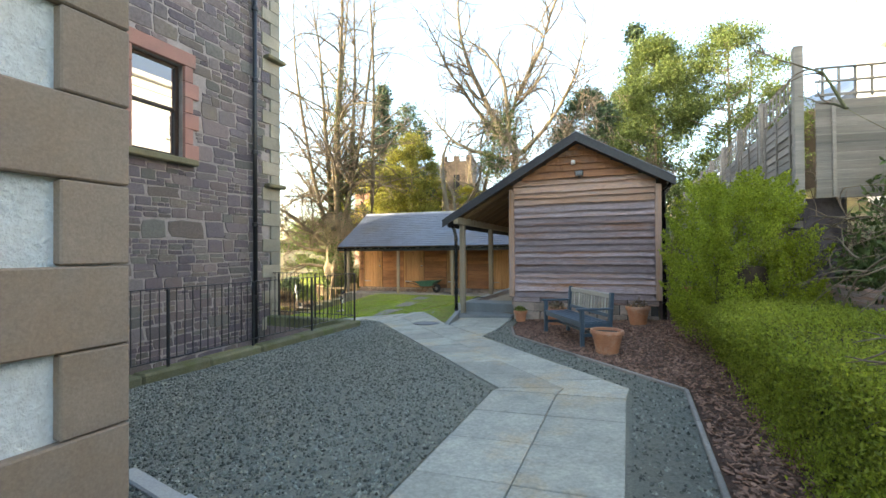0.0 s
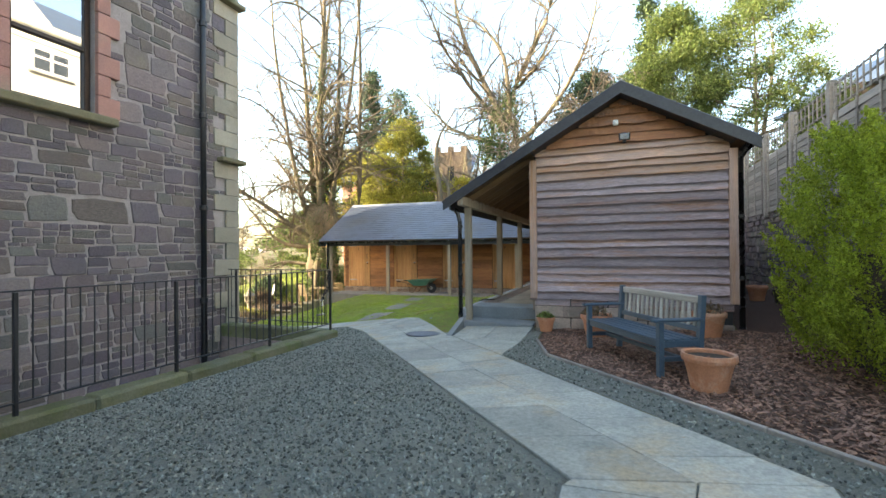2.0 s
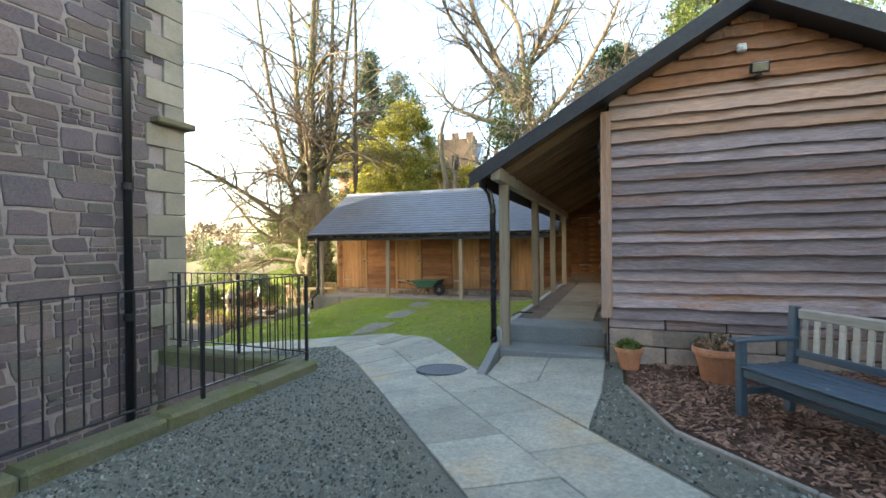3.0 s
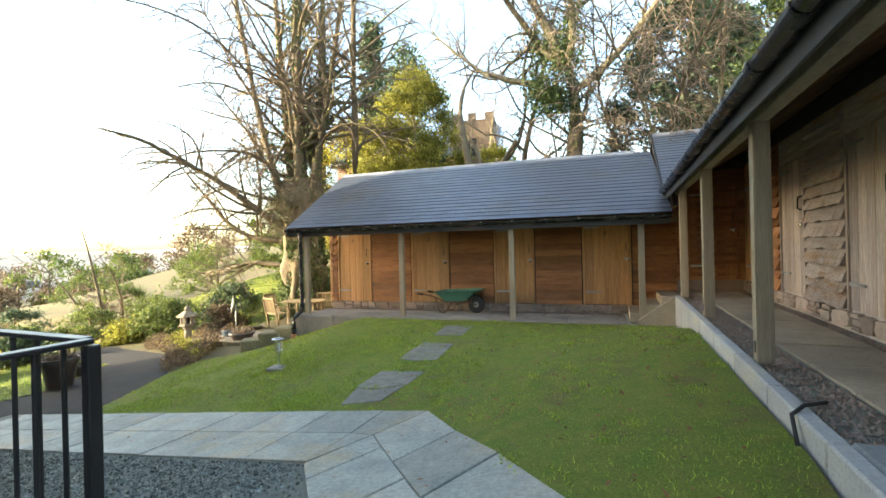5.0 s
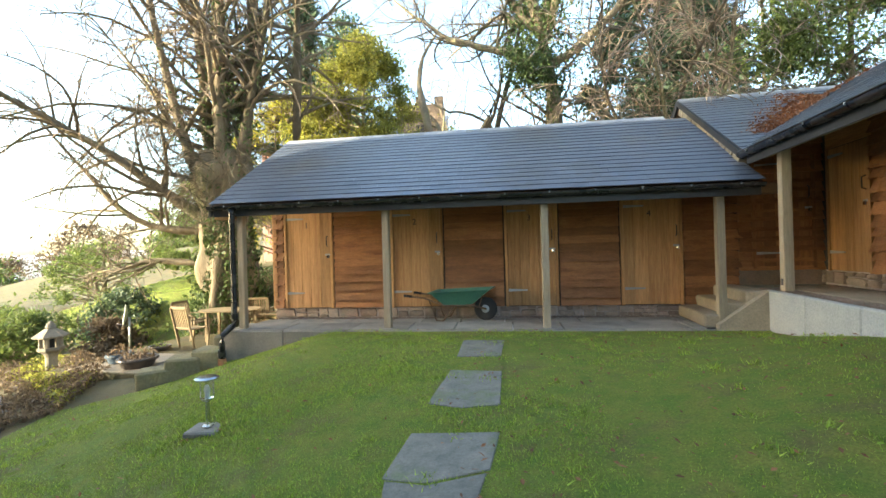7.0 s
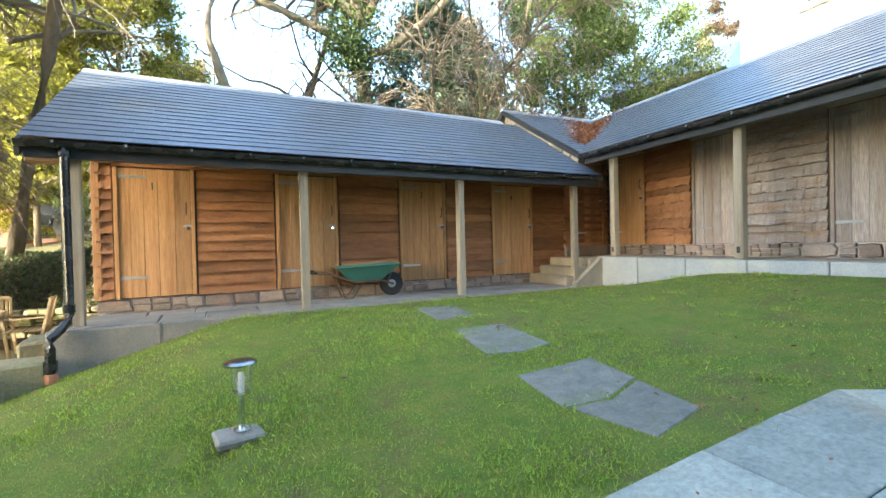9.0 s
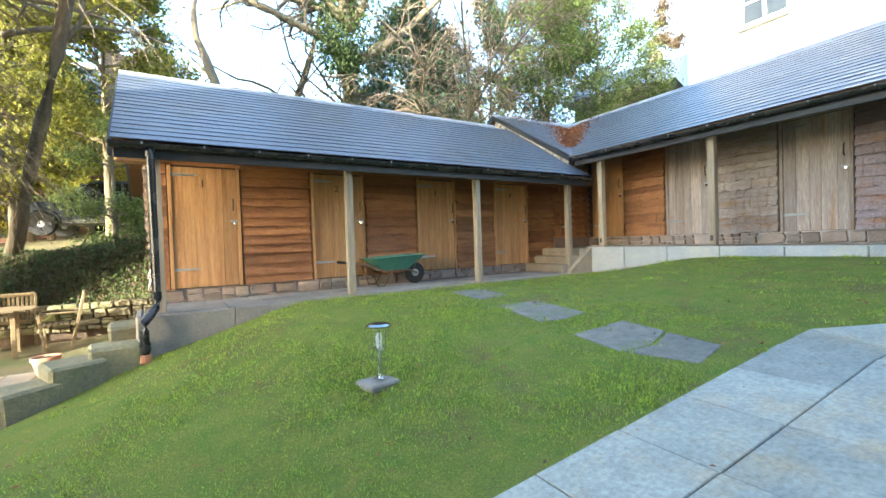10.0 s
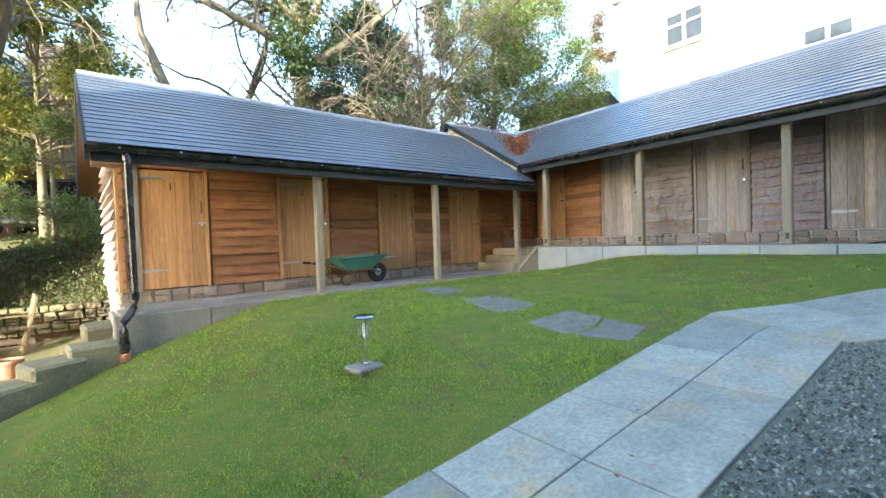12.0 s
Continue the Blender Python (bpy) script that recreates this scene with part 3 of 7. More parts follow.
def stones_of(material):
    if material.name not in STONES:
        STONES[material.name] = [stone_mesh(i, material) for i in range(24)]
    return STONES[material.name]


def rubble(parent, frame_m, w, h, z0, material, skip=None, course=(0.10, 0.30), depth=0.05, limit=300, prefer=None, name="stone"):
    """Random coursed rubble on a wall of size w x h; frame_m maps (out, along, up) to the parent."""
    r = random.Random(hash((round(w, 2), round(h, 2))) % 1000)
    cells, z = [], 0.0
    while z < h - 0.03:
        ch = min(r.uniform(*course), h - z)
        u = -r.uniform(0, 0.2)
        while u < w:
            cw = r.uniform(1.0, 2.3) * max(ch, 0.12)
            layers = 1 if ch < 0.17 or r.random() < 0.42 else r.choice((2, 2, 2, 3))
            cuts = [0.0] + sorted(r.uniform(0.28, 0.72) if layers == 2 else (q + r.uniform(0.8, 1.2)) / layers for q in range(layers - 1)) + [1.0]
            for lo, hi in zip(cuts, cuts[1:]):
                n = 1 if layers == 1 else max(1, min(3, round(cw / max((hi - lo) * ch, 0.05) / r.uniform(1.6, 3.4))))
                a = 0.0
                for q in range(n):
                    b = 1.0 if q == n - 1 else (q + r.uniform(0.75, 1.25)) / n
                    lift = 0.022 * math.sin(1.9 * (u + cw * a) + z * 3) if h > 3 else 0.0
                    cells.append((u + cw * a, z + ch * lo + lift, cw * (b - a), ch * (hi - lo)))
                    a = b
            u += cw
        z += ch
    good = []
    for u, z, cw, ch in cells:
        a, b = max(u, 0), min(u + cw, w)
        if b - a < 0.035 or (skip and skip((a + b) / 2, z + ch / 2, b - a)):
            continue
        good.append((a, z, b - a, ch))
    if prefer:
        good.sort(key=prefer)
    rest_v, rest_f = [], []
    for i, (u, z, cw, ch) in enumerate(good):
        me = r.choice(stones_of(material))
        wob = r.uniform(-2.5, 2.5)
        m = frame_m @ pose(0, u + cw / 2, z0 + z + ch / 2, wob, 0, 0) @ Matrix.Diagonal((depth * r.uniform(0.7, 1.15), cw - 0.009, ch - 0.007, 1))
        if i < limit:
            ob = new(name, me)
            ob.parent = parent
            ob.matrix_local = m
        else:
            k = len(rest_v)
            rest_v += [m @ v.co for v in me.vertices]
            rest_f += [tuple(k + q for q in p.vertices) for p in me.polygons]
    if rest_v:
        ob = new("stonework", mesh_from("stonework", rest_v, rest_f, M["rubble_far"] if material is M["rubble"] else material))
        ob.parent = parent
        tagged(ob, kind="stuff")


# ---- stone house ----
HX, HY = -9.06, 12.70       # east face, north end
house = thing("stone_house", "tall house of purple-grey rubble stone with sandstone quoins", "house")
WIN = (8.86, 9.93, 3.74, 5.72)       # clear opening: y, y, z, z
# walls with an opening for the sash window
def house_body():
    y0, y1, z0, z1 = WIN
    zt, zb = 11.5, -1.4
    for nm, a, b, c, d in (("wall", -3.0, y0, zb, zt), ("wall", y1, HY, zb, zt), ("wall", y0, y1, zb, z0), ("wall", y0, y1, z1, zt)):
        piece(nm, prism([(a, c), (b, c), (b, d), (a, d)], HX - 0.5, HX, M["mortar"], "wall", "x"), house)
    # unseen sides and roof, sized so the house blocks sun from the lawn
    piece("wall", prism([(HX - 0.5, zb - 2), (HX - 0.5, zt), (-25.2, zt), (-25.2, zb - 2)], HY - 0.5, HY, M["rubble"], "wall", "y"), house, label="unseen plain rubble north wall, length set by the shadow it casts")
    piece("wall", prism([(-3.0, zb - 2), (HY, zb - 2), (HY, zt), (-3.0, zt)], -25.7, -25.2, M["rubble"], "wall", "x"), house)
    piece("wall", prism([(HX, zb), (HX, zt), (-25.2, zt), (-25.2, zb)], -3.5, -3.0, M["rubble"], "wall", "y"), house)
    piece("roof", prism([(HX + 0.4, 11.5), (-17.2, 15.6), (-25.9, 11.5)], -3.6, HY + 0.3, M["slate"], "roof", "y"), house, label="slate roof")
    # near-black sheet stands in for the unlit room behind the sash
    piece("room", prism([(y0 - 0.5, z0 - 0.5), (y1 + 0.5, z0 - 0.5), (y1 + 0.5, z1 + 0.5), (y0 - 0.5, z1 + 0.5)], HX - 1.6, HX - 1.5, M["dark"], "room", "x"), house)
house_body()


def quoins():
    z, i = -0.9, 0
    while z < 10.5:
        hgt = 0.34 if i % 2 else 0.33
        wid = 0.62 if i % 2 == 0 else 0.34
        if abs(z - 3.05) < 0.2 or abs(z - 6.6) < 0.2:
            piece("band_stone", box(0.30, 0.62, 0.10, M["sill"], 0.02), house, (HX + 0.05, HY - 0.20, z + hgt + 0.05))
        piece("quoin", box(0.14, wid - 0.006, hgt - 0.008, M["quoin"], 0.008), house, (HX - 0.022, HY + 0.03 - wid / 2, z + hgt / 2))
        z += hgt
        i += 1
quoins()


def house_window():
    y0, y1, z0, z1 = WIN
    w = new("window")
    w.parent = house
    tagged(w, "brown-framed sash window in a red sandstone surround")
    # dressed surround, long and short
    z, i = z0, 0
    while z < z1 - 0.05:
        hgt = (z1 - z0) / 6
        for side in (-1, 1):
            wd = (0.34 if (i + (side > 0)) % 2 else 0.20)
            yc = (y0 - wd / 2) if side < 0 else (y1 + wd / 2)
            piece("surround_stone", box(0.16, wd - 0.008, hgt - 0.008, M["red"], 0.01), w, (HX + 0.0, yc, z + hgt / 2))
        z += hgt
        i += 1
    piece("lintel", box(0.16, y1 - y0 + 0.52, 0.30, M["red"], 0.012), w, (HX + 0.0, (y0 + y1) / 2, z1 + 0.155))
    piece("window_sill", box(0.34, y1 - y0 + 0.50, 0.13, M["sill"], 0.02), w, (HX + 0.03, (y0 + y1) / 2, z0 - 0.068))
    zm, fx = z0 + 0.52 * (z1 - z0), HX - 0.16
    fr = mat("frame_brown", (0.03, 0.018, 0.014), (0.045, 0.028, 0.02), 5, 0.4, 0.1, 40)
    for yy in (y0 + 0.045, y1 - 0.045):
        piece("window_frame", box(0.12, 0.09, z1 - z0, fr, 0.01), w, (fx, yy, (z0 + z1) / 2))
    for zz, th in ((z0 + 0.05, 0.10), (zm, 0.07), (z1 - 0.04, 0.08)):
        piece("sash_rail", box(0.10, y1 - y0 - 0.18, th, fr, 0.01), w, (fx + 0.002, (y0 + y1) / 2, zz))
    for a, b, dx in ((z0 + 0.10, zm - 0.035, 0.0), (zm + 0.035, z1 - 0.08, 0.02)):
        piece("pane", box(0.008, y1 - y0 - 0.18, b - a, M["glass"], 0), w, (fx + dx, (y0 + y1) / 2, (a + b) / 2))
house_window()


def house_skip(u, z, w):
    y, zz = 5.0 + u, z - 1.2
    if y > HY - 0.36:
        return True
    return WIN[0] - 0.28 < y < WIN[1] + 0.28 and WIN[2] - 0.16 < zz < WIN[3] + 0.34


rubble(house, Matrix.Translation((HX, 5.0, 0)), HY - 5.0 - 0.02, 10.8, -1.2, M["rubble"], house_skip, (0.17, 0.42), 0.016, 600,
       prefer=lambda c: math.hypot(5 + c[0] - 10.5, 1.0 * (c[1] - 1.2 - 2.4)))
# rainwater pipe on the house
pipe = new("downpipe")
pipe.parent = house
tagged(pipe, "black cast-iron downpipe")
piece("pipe_length", tube([(HX + 0.13, 11.78, -1.1), (HX + 0.13, 11.78, 11.2)], 0.055, M["iron"], 12), pipe)
for z in (0.6, 2.4, 4.2, 6.0, 7.8, 9.6):
    piece("pipe_collar", lathe([(0.055, 0), (0.075, 0.01), (0.075, 0.10), (0.055, 0.11)], M["iron"], 12), pipe, (HX + 0.13, 11.78, z))

# ---- near house corner: harled wall with buff quoins ----
NX, NY = -2.50, 4.73
near_house = thing("harled_house", "white harled house with dressed buff sandstone quoins", "house")
piece("wall", prism([(NX, -4.0), (NX, NY - 0.02), (-6.3, NY - 0.02), (-6.3, -4.0)], -0.2, 9.0, M["harl"], "wall"), near_house, label="rough white harling")
z, i = 0.02 + 0.245 - 0.35, 0
while z < 8.8:
    wid = 0.27 if i % 2 else 0.62
    piece("quoin", box(0.14, wid - 0.006, 0.344, M["buff"], 0.008), near_house, (NX - 0.02, NY + 0.02 - wid / 2, z + 0.175))
    wid2 = 0.5 if i % 2 else 0.3
    piece("quoin", box(wid2, 0.14, 0.344, M["buff"], 0.008), near_house, (NX - 0.095 - wid2 / 2, NY - 0.05, z + 0.175))
    z += 0.35
    i += 1

# ---- sunk area kerb and railing ----
KX = -6.44
kerb = tagged(new("area_kerb"), "mossy stone kerb round the sunk area of the house", "kerb", kind="structure")
for i in range(9):
    y0 = 3.2 + i * 1.03
    piece("kerb_stone", box(0.27, 1.02, 0.30, M["kerb"], 0.03), kerb, (KX, y0 + 0.515, -0.03 + rng.uniform(-.006, .006)), (0, 0, rng.uniform(-.3, .3)))
for i in range(3):
    piece("kerb_stone", box(0.90, 0.27, 0.30, M["kerb"], 0.03), kerb, (KX - 0.59 - i * 0.91, 12.38, -0.03))
piece("area_wall", box(0.22, 9.2, 1.5, M["rubble"], 0), kerb, (KX - 0.02, 7.75, -0.88))
piece("area_wall", box(2.6, 0.22, 1.5, M["rubble"], 0), kerb, (KX - 1.35, 12.34, -0.88))
patch("area_floor", [(-9.0, 3), (-6.5, 3), (-6.5, 12.3), (-9.0, 12.3)], M["retain"], 0, 20, "grey paved floor of the sunk area", "floor")
for v in bpy.data.objects["area_floor"].data.vertices:
    v.co.z = -1.0


def railing():
    r = thing("railing", "black wrought-iron railing on the mossy kerb", "railing")
    zt, zb = 1.235, 0.235
    rail_long, rail_ret = (4.2, 12.40), (KX - 2.5, KX)
    for z in (zt, zb):
        piece("rail", box(0.04, rail_long[1] - rail_long[0], 0.014, M["iron"], 0.003), r, (KX, sum(rail_long) / 2, z))
        piece("rail", box(rail_ret[1] - rail_ret[0], 0.04, 0.014, M["iron"], 0.003), r, (sum(rail_ret) / 2 - 0.02, 12.40, z + 0.001))
    bar = lathe([(0.0075, 0), (0.0075, zt - zb)], M["iron"], 8)
    post = box(0.036, 0.036, zt - 0.13, M["iron"], 0.004)
    y, k = 12.40, 0
    while y > 4.2:
        if k % 12 == 0:
            piece("railing_post", post, r, (KX, y, (zt + 0.13) / 2 - 0.012))
        else:
            piece("baluster", bar, r, (KX, y, zb))
        y -= 0.129
        k += 1
    for k in range(1, 20):
        x = KX - 0.129 * k
        if k % 9 == 0:
            piece("railing_post", post, r, (x, 12.40, (zt + 0.13) / 2 - 0.012))
        else:
            piece("baluster", bar, r, (x, 12.40, zb))
railing()

# ---- timber ranges ----
def board_mesh(seed, material, waney=0.0):
    """A feather-edge board one metre long along x, lower edge rough and bottom proud."""
    r = random.Random(seed)
    k, drift = 26, 0.0
    vs = []
    for i in range(k + 1):
        x = i / k - 0.5
        drift = 0.72 * drift + waney * r.uniform(-1, 1)
        lo = -0.5 + drift + 0.25 * waney * r.uniform(-1, 1)
        vs += [(x, -1.0 + 0.12 * r.uniform(-1, 1) * (waney > 0.03), lo), (x, -0.12, 0.60), (x, 0, 0.60), (x, 0, lo + 0.02)]
    fs = [(0, 1, 2, 3), tuple(4 * k + j for j in (3, 2, 1, 0))]
    for i in range(k):
        a, b = 4 * i, 4 * i + 4
        fs += [(a, b, b + 1, a + 1), (a + 1, b + 1, b + 2, a + 2), (a + 3, a, b, b + 3)[::-1]]
    return mesh_from("board", vs, [tuple(reversed(f)) for f in fs], material)


BOARDS = {}


def boards_of(material, waney):
    key = (material.name, waney)
    if key not in BOARDS:
        BOARDS[key] = [board_mesh(i, material, waney) for i in range(9)]
    return BOARDS[key]


def cladding(parent, at, heading, x0, x1, z0, z1, material, pitch=0.157, waney=0.04, limits=None, thick=0.08):
    """Overlapping boards from x0 to x1 along a wall that faces local -y; heading turns the wall."""
    m0 = pose(*at, 0, 0, heading)
    n = max(1, round((z1 - z0) / pitch))
    cuts = [z0] + [z0 + (z1 - z0) * (i + rng.uniform(-0.16, 0.16)) / n for i in range(1, n)] + [z1]
    for zl, zh in zip(cuts, cuts[1:]):
        p, zc = zh - zl, (zl + zh) / 2
        a, b = x0, x1
        if limits:
            a, b = limits(zc)
        if b - a < 0.08:
            continue
        mm = material(zc) if callable(material) else material
        ob = new("board", rng.choice(boards_of(BOARD.get(mm.name, mm), waney)))
        ob.parent = parent
        ob.matrix_local = m0 @ pose((a + b) / 2, 0, zc, rng.uniform(-.5, .5), rng.uniform(-.25, .25), 0) @ Matrix.Diagonal((b - a, thick * rng.uniform(0.8, 1.1), p, 1))


def plank_door(parent, at, heading, w, h, material, number, handed=1, frame_mat=None):
    """A ledged plank door in local x-z, facing -y, with strap hinges, pull handle, hasp and padlock."""
    d = new("door")
    d.parent = parent
    d.matrix_local = pose(*at, 0, 0, heading)
    tagged(d, "vertical plank oak door with strap hinges and padlock")
    n = rng.choice((5, 5, 6))
    ws = [rng.uniform(0.75, 1.3) for _ in range(n)]
    tot = sum(ws)
    x = -w / 2
    for q in ws:
        pw = q / tot * w
        # grain runs along the piece's own x, so planks stand on end
        piece("plank", box(h - 0.01, 0.035, round(pw - 0.002, 3), material, 0.0025), d, (x + pw / 2, -0.02 + rng.uniform(-.002, .002), h / 2), (0, 90, 0))
        x += pw
    for z in (0.28, h - 0.12):
        piece("strap_hinge", prism([(-w / 2 * handed, z - 0.024), (-w / 2 * handed + handed * 0.33, z - 0.012), (-w / 2 * handed + handed * 0.33, z + 0.012), (-w / 2 * handed, z + 0.024)], -0.052, -0.036, M["galv"], "strap_hinge", "y"), d)
    hx = (w / 2 - 0.05) * handed
    piece("door_handle", tube([(hx, -0.04, 1.16), (hx, -0.085, 1.18), (hx, -0.085, 1.33), (hx, -0.04, 1.35)], 0.009, M["iron"], 8), d)
    piece("hasp", box(0.11, 0.012, 0.035, M["galv"], 0.003), d, (hx + 0.01 * handed, -0.046, 1.0))
    piece("padlock", box(0.05, 0.028, 0.05, M["steel"], 0.008), d, (hx + 0.02 * handed, -0.065, 0.965))
    if number:
        c = bpy.data.curves.new("door_number", 'FONT')
        c.body, c.size, c.extrude, c.align_x = number, 0.15, 0.004, 'CENTER'
        c.materials.append(M["iron"])
        t = new("door_number", c)
        t.parent = d
        t.location, t.rotation_euler = (-0.03, -0.045, h - 0.30), (radians(90), 0, 0)
    fm = frame_mat or material
    for s in (-1, 1):
        piece("door_jamb", box(h + 0.02, 0.06, 0.05, fm, 0.004), d, (s * (w / 2 + 0.03), -0.025, h / 2), (0, 90, 0))
    return d


def oak_post(parent, x, y, z0, z1, w=0.108, name="post"):
    bm = bmesh.new()
    bmesh.ops.create_cube(bm, size=1)
    bmesh.ops.scale(bm, vec=(w, w, z1 - z0), verts=bm.verts)
    bmesh.ops.bevel(bm, geom=bm.edges[:], offset=0.008, segments=2, affect='EDGES')
    return piece(name, mesh_bm("post", bm, M["post"]), parent, (x, y, (z0 + z1) / 2), (0, 0, rng.uniform(-2, 2)))


def slates(roof, m, span, length, limit, prefer=None, wid=0.25, expo=0.17):
    """Courses of slates on a slope: m maps (along the eave, up the slope, out) to the roof's parent; span(v) gives the course's ends."""
    th = 0.010
    unit = [(0, -0.25 * expo, 0.014), (1, -0.25 * expo, 0.014), (1, expo * 1.0, 0.002), (0, expo * 1.0, 0.002)]
    vs0 = [(a, b, c) for a, b, c in unit] + [(a, b, c + th) for a, b, c in unit]
    f0 = [(4, 5, 6, 7), (0, 1, 5, 4), (1, 2, 6, 5), (3, 0, 4, 7)]
    shared = mesh_from("slate", [(a * (wid - 0.0025), b, c) for a, b, c in vs0], f0, M["slate"])
    cells = []
    rows = int(length / expo)
    for j in range(rows):
        v = j * expo + 0.03
        a, b = span(v + expo * 0.5)
        u = a - (wid / 2 if j % 2 else 0) - rng.uniform(0, 0.03)
        while u < b - 0.02:
            c0, c1 = max(u, a), min(u + wid, b)
            if c1 - c0 > 0.03:
                cells.append((c0, v, c1 - c0))
            u += wid
    if prefer:
        cells.sort(key=prefer)
    rest_v, rest_f = [], []
    for i, (u, v, w) in enumerate(cells):
        lift = rng.uniform(0, 0.003)
        mm = m @ pose(u, v, lift, rng.uniform(-.3, .3), rng.uniform(-.3, .3), rng.uniform(-.3, .3))
        if i < limit and abs(w - wid) < 0.002:
            ob = new("slate", shared)
            ob.parent = roof
            ob.matrix_local = mm
        else:
            k = len(rest_v)
            rest_v += [mm @ Vector((a * (w - 0.0025), b, c)) for a, b, c in vs0]
            rest_f += [tuple(k + q for q in f) for f in f0]
    if rest_v:
        ob = new("slating", mesh_from("slating", rest_v, rest_f, M["slate"]))
        ob.parent = roof
        tagged(ob, kind="stuff")


def slope_frame(origin, along, up):
    """Axes of a roof slope as a matrix."""
    a, b = Vector(along).normalized(), Vector(up).normalized()
    n = a.cross(b)
    m = Matrix((a, b, n)).transposed().to_4x4()
    m.translation = origin
    return m


def gutter_run(parent, p, q, out, n_clips):
    """A half-round gutter from p to q, with clips; out: unit vector away from the wall."""
    g = new("gutter")
    g.parent = parent
    tagged(g, "black half-round gutter")
    p, q, o = Vector(p), Vector(q), Vector(out)
    k, r = 8, 0.066
    prof = [(r * math.cos(math.pi + math.pi * i / k), r * math.sin(math.pi + math.pi * i / k)) for i in range(k + 1)]
    prof += [((r - 0.006) * math.cos(math.pi + math.pi * i / k), (r - 0.006) * math.sin(math.pi + math.pi * i / k)) for i in range(k, -1, -1)]
    vs = [e + o * a + Vector((0, 0, b)) for e in (p, q) for a, b in prof]
    n = len(prof)
    fs = [(i, (i + 1) % n, n + (i + 1) % n, n + i) for i in range(n)] + [tuple(range(n))[::-1], tuple(range(n, 2 * n))]
    piece("channel", mesh_from("channel", vs, fs, M["gutter"]), g)
    d = (q - p)
    ang = math.degrees(math.atan2(d.y, d.x))
    tip = box(0.022, 0.012, 0.03, M["bracket"], 0.003)
    for i in range(n_clips):
        c = p + d * ((i + 0.5) / n_clips)
        rr = 0.0715
        pr = [(rr * math.cos(math.pi + math.pi * j / k), rr * math.sin(math.pi + math.pi * j / k)) for j in range(k + 1)] + [(0.0665, 0.0), (-0.0665, 0.0)]
        dd = d.normalized() * 0.016
        vv = [c + s * dd + o * a + Vector((0, 0, b)) for s in (-1, 1) for a, b in pr]
        nn = len(pr)
        ff = [(a, (a + 1) % nn, nn + (a + 1) % nn, nn + a) for a in range(nn)]
        piece("gutter_clip", mesh_from("gutter_clip", vv, ff, M["gutter"]), g)
        e = c + o * 0.072
        piece("clip_tip", tip, g, (e.x, e.y, e.z - 0.005), (0, 0, ang))


# -- far range --
FAR = pose(-7.156, 20.59, 0, 0, 0, 4.0)
far = thing("garden_store_range", "long low oak-boarded range of garden stores under slate", "outbuilding", FAR)
FW, FZ, FL, FR = 1.20, -0.02, -5.0, 3.35      # wall face, patio level, ends
E0, R0Y, ZE, ZR = -0.20, 2.55, 2.03, 3.70     # eave and ridge
# near-black backing puts shade into the gaps between the boards
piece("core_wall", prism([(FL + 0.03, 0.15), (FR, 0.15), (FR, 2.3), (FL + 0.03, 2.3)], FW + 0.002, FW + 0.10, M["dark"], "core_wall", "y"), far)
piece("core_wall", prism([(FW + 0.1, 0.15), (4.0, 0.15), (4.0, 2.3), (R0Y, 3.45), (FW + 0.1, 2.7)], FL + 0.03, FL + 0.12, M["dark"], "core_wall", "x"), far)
piece("core_wall", prism([(FL + 0.1, -1), (FR, -1), (FR, 2.6), (FL + 0.1, 2.6)], 3.9, 4.0, M["oak_grey"], "core_wall", "y"), far)
fdoors = [(-4.75, -3.85, "1", 1), (-2.66, -1.75, "2", 1), (-0.57, 0.29, "3", 1), (1.41, 2.34, "4", 1)]
DZ0, DZ1 = 0.16, 1.97
for a, b, num, hand in fdoors:
    plank_door(far, ((a + b) / 2, FW - 0.012, DZ0), 0, b - a - 0.04, DZ1 - DZ0, M["oak_door"], num, hand)
bays = [(-4.98, -4.80), (-3.79, -2.72), (-1.69, -0.63), (0.35, 1.35), (2.40, 3.3)]
for a, b in bays:
    cladding(far, (0, FW, 0), 0, a, b, DZ0, 2.30, M["oak_warm"], 0.152, 0.03, thick=0.09 if b - a > 0.5 else 0.085)
for a, b, num, hand in fdoors:
    piece("head_board", box(b - a + 0.12, 0.03, 0.33, M["oak_warm"], 0.004), far, ((a + b) / 2, FW - 0.02, DZ1 + 0.185))
cladding(far, (FL, 0, 0), -90, -3.95, -FW - 0.04, DZ0, 3.45, M["oak_silver"], 0.157, 0.03,
         limits=lambda z: (-min(3.95, R0Y + (ZR - 0.12 - z) / 0.607), -max(FW + 0.04, R0Y - (ZR - 0.12 - z) / 0.607)))
piece("corner_post", box(2.0, 0.09, 0.09, M["oak_door"], 0.006), far, (FL + 0.02, FW - 0.02, 1.15), (0, 90, 0))
for x in (-4.93, -2.46, 0.0, 2.45):
    oak_post(far, x, 0.0, FZ - 0.02, 1.86)
piece("wall_plate", box(8.3, 0.10, 0.15, M["rafter"], 0.006), far, (-0.93, 0.0, 1.93))
plinth = new("plinth")
plinth.parent = far
tagged(plinth, "low rubble plinth of pinkish stone")
piece("plinth_core", prism([(FL + 0.02, -0.4), (FR, -0.4), (FR, 0.15), (FL + 0.02, 0.15)], FW + 0.01, FW + 0.16, M["mortar"], "plinth_core", "y"), plinth)
rubble(plinth, pose(FL - 0.03, FW + 0.012, 0, 0, 0, -90) @ Matrix.Rotation(0, 4, 'X'), 8.2, 0.19, -0.03, M["plinth"], None, (0.16, 0.19), 0.05, 60)
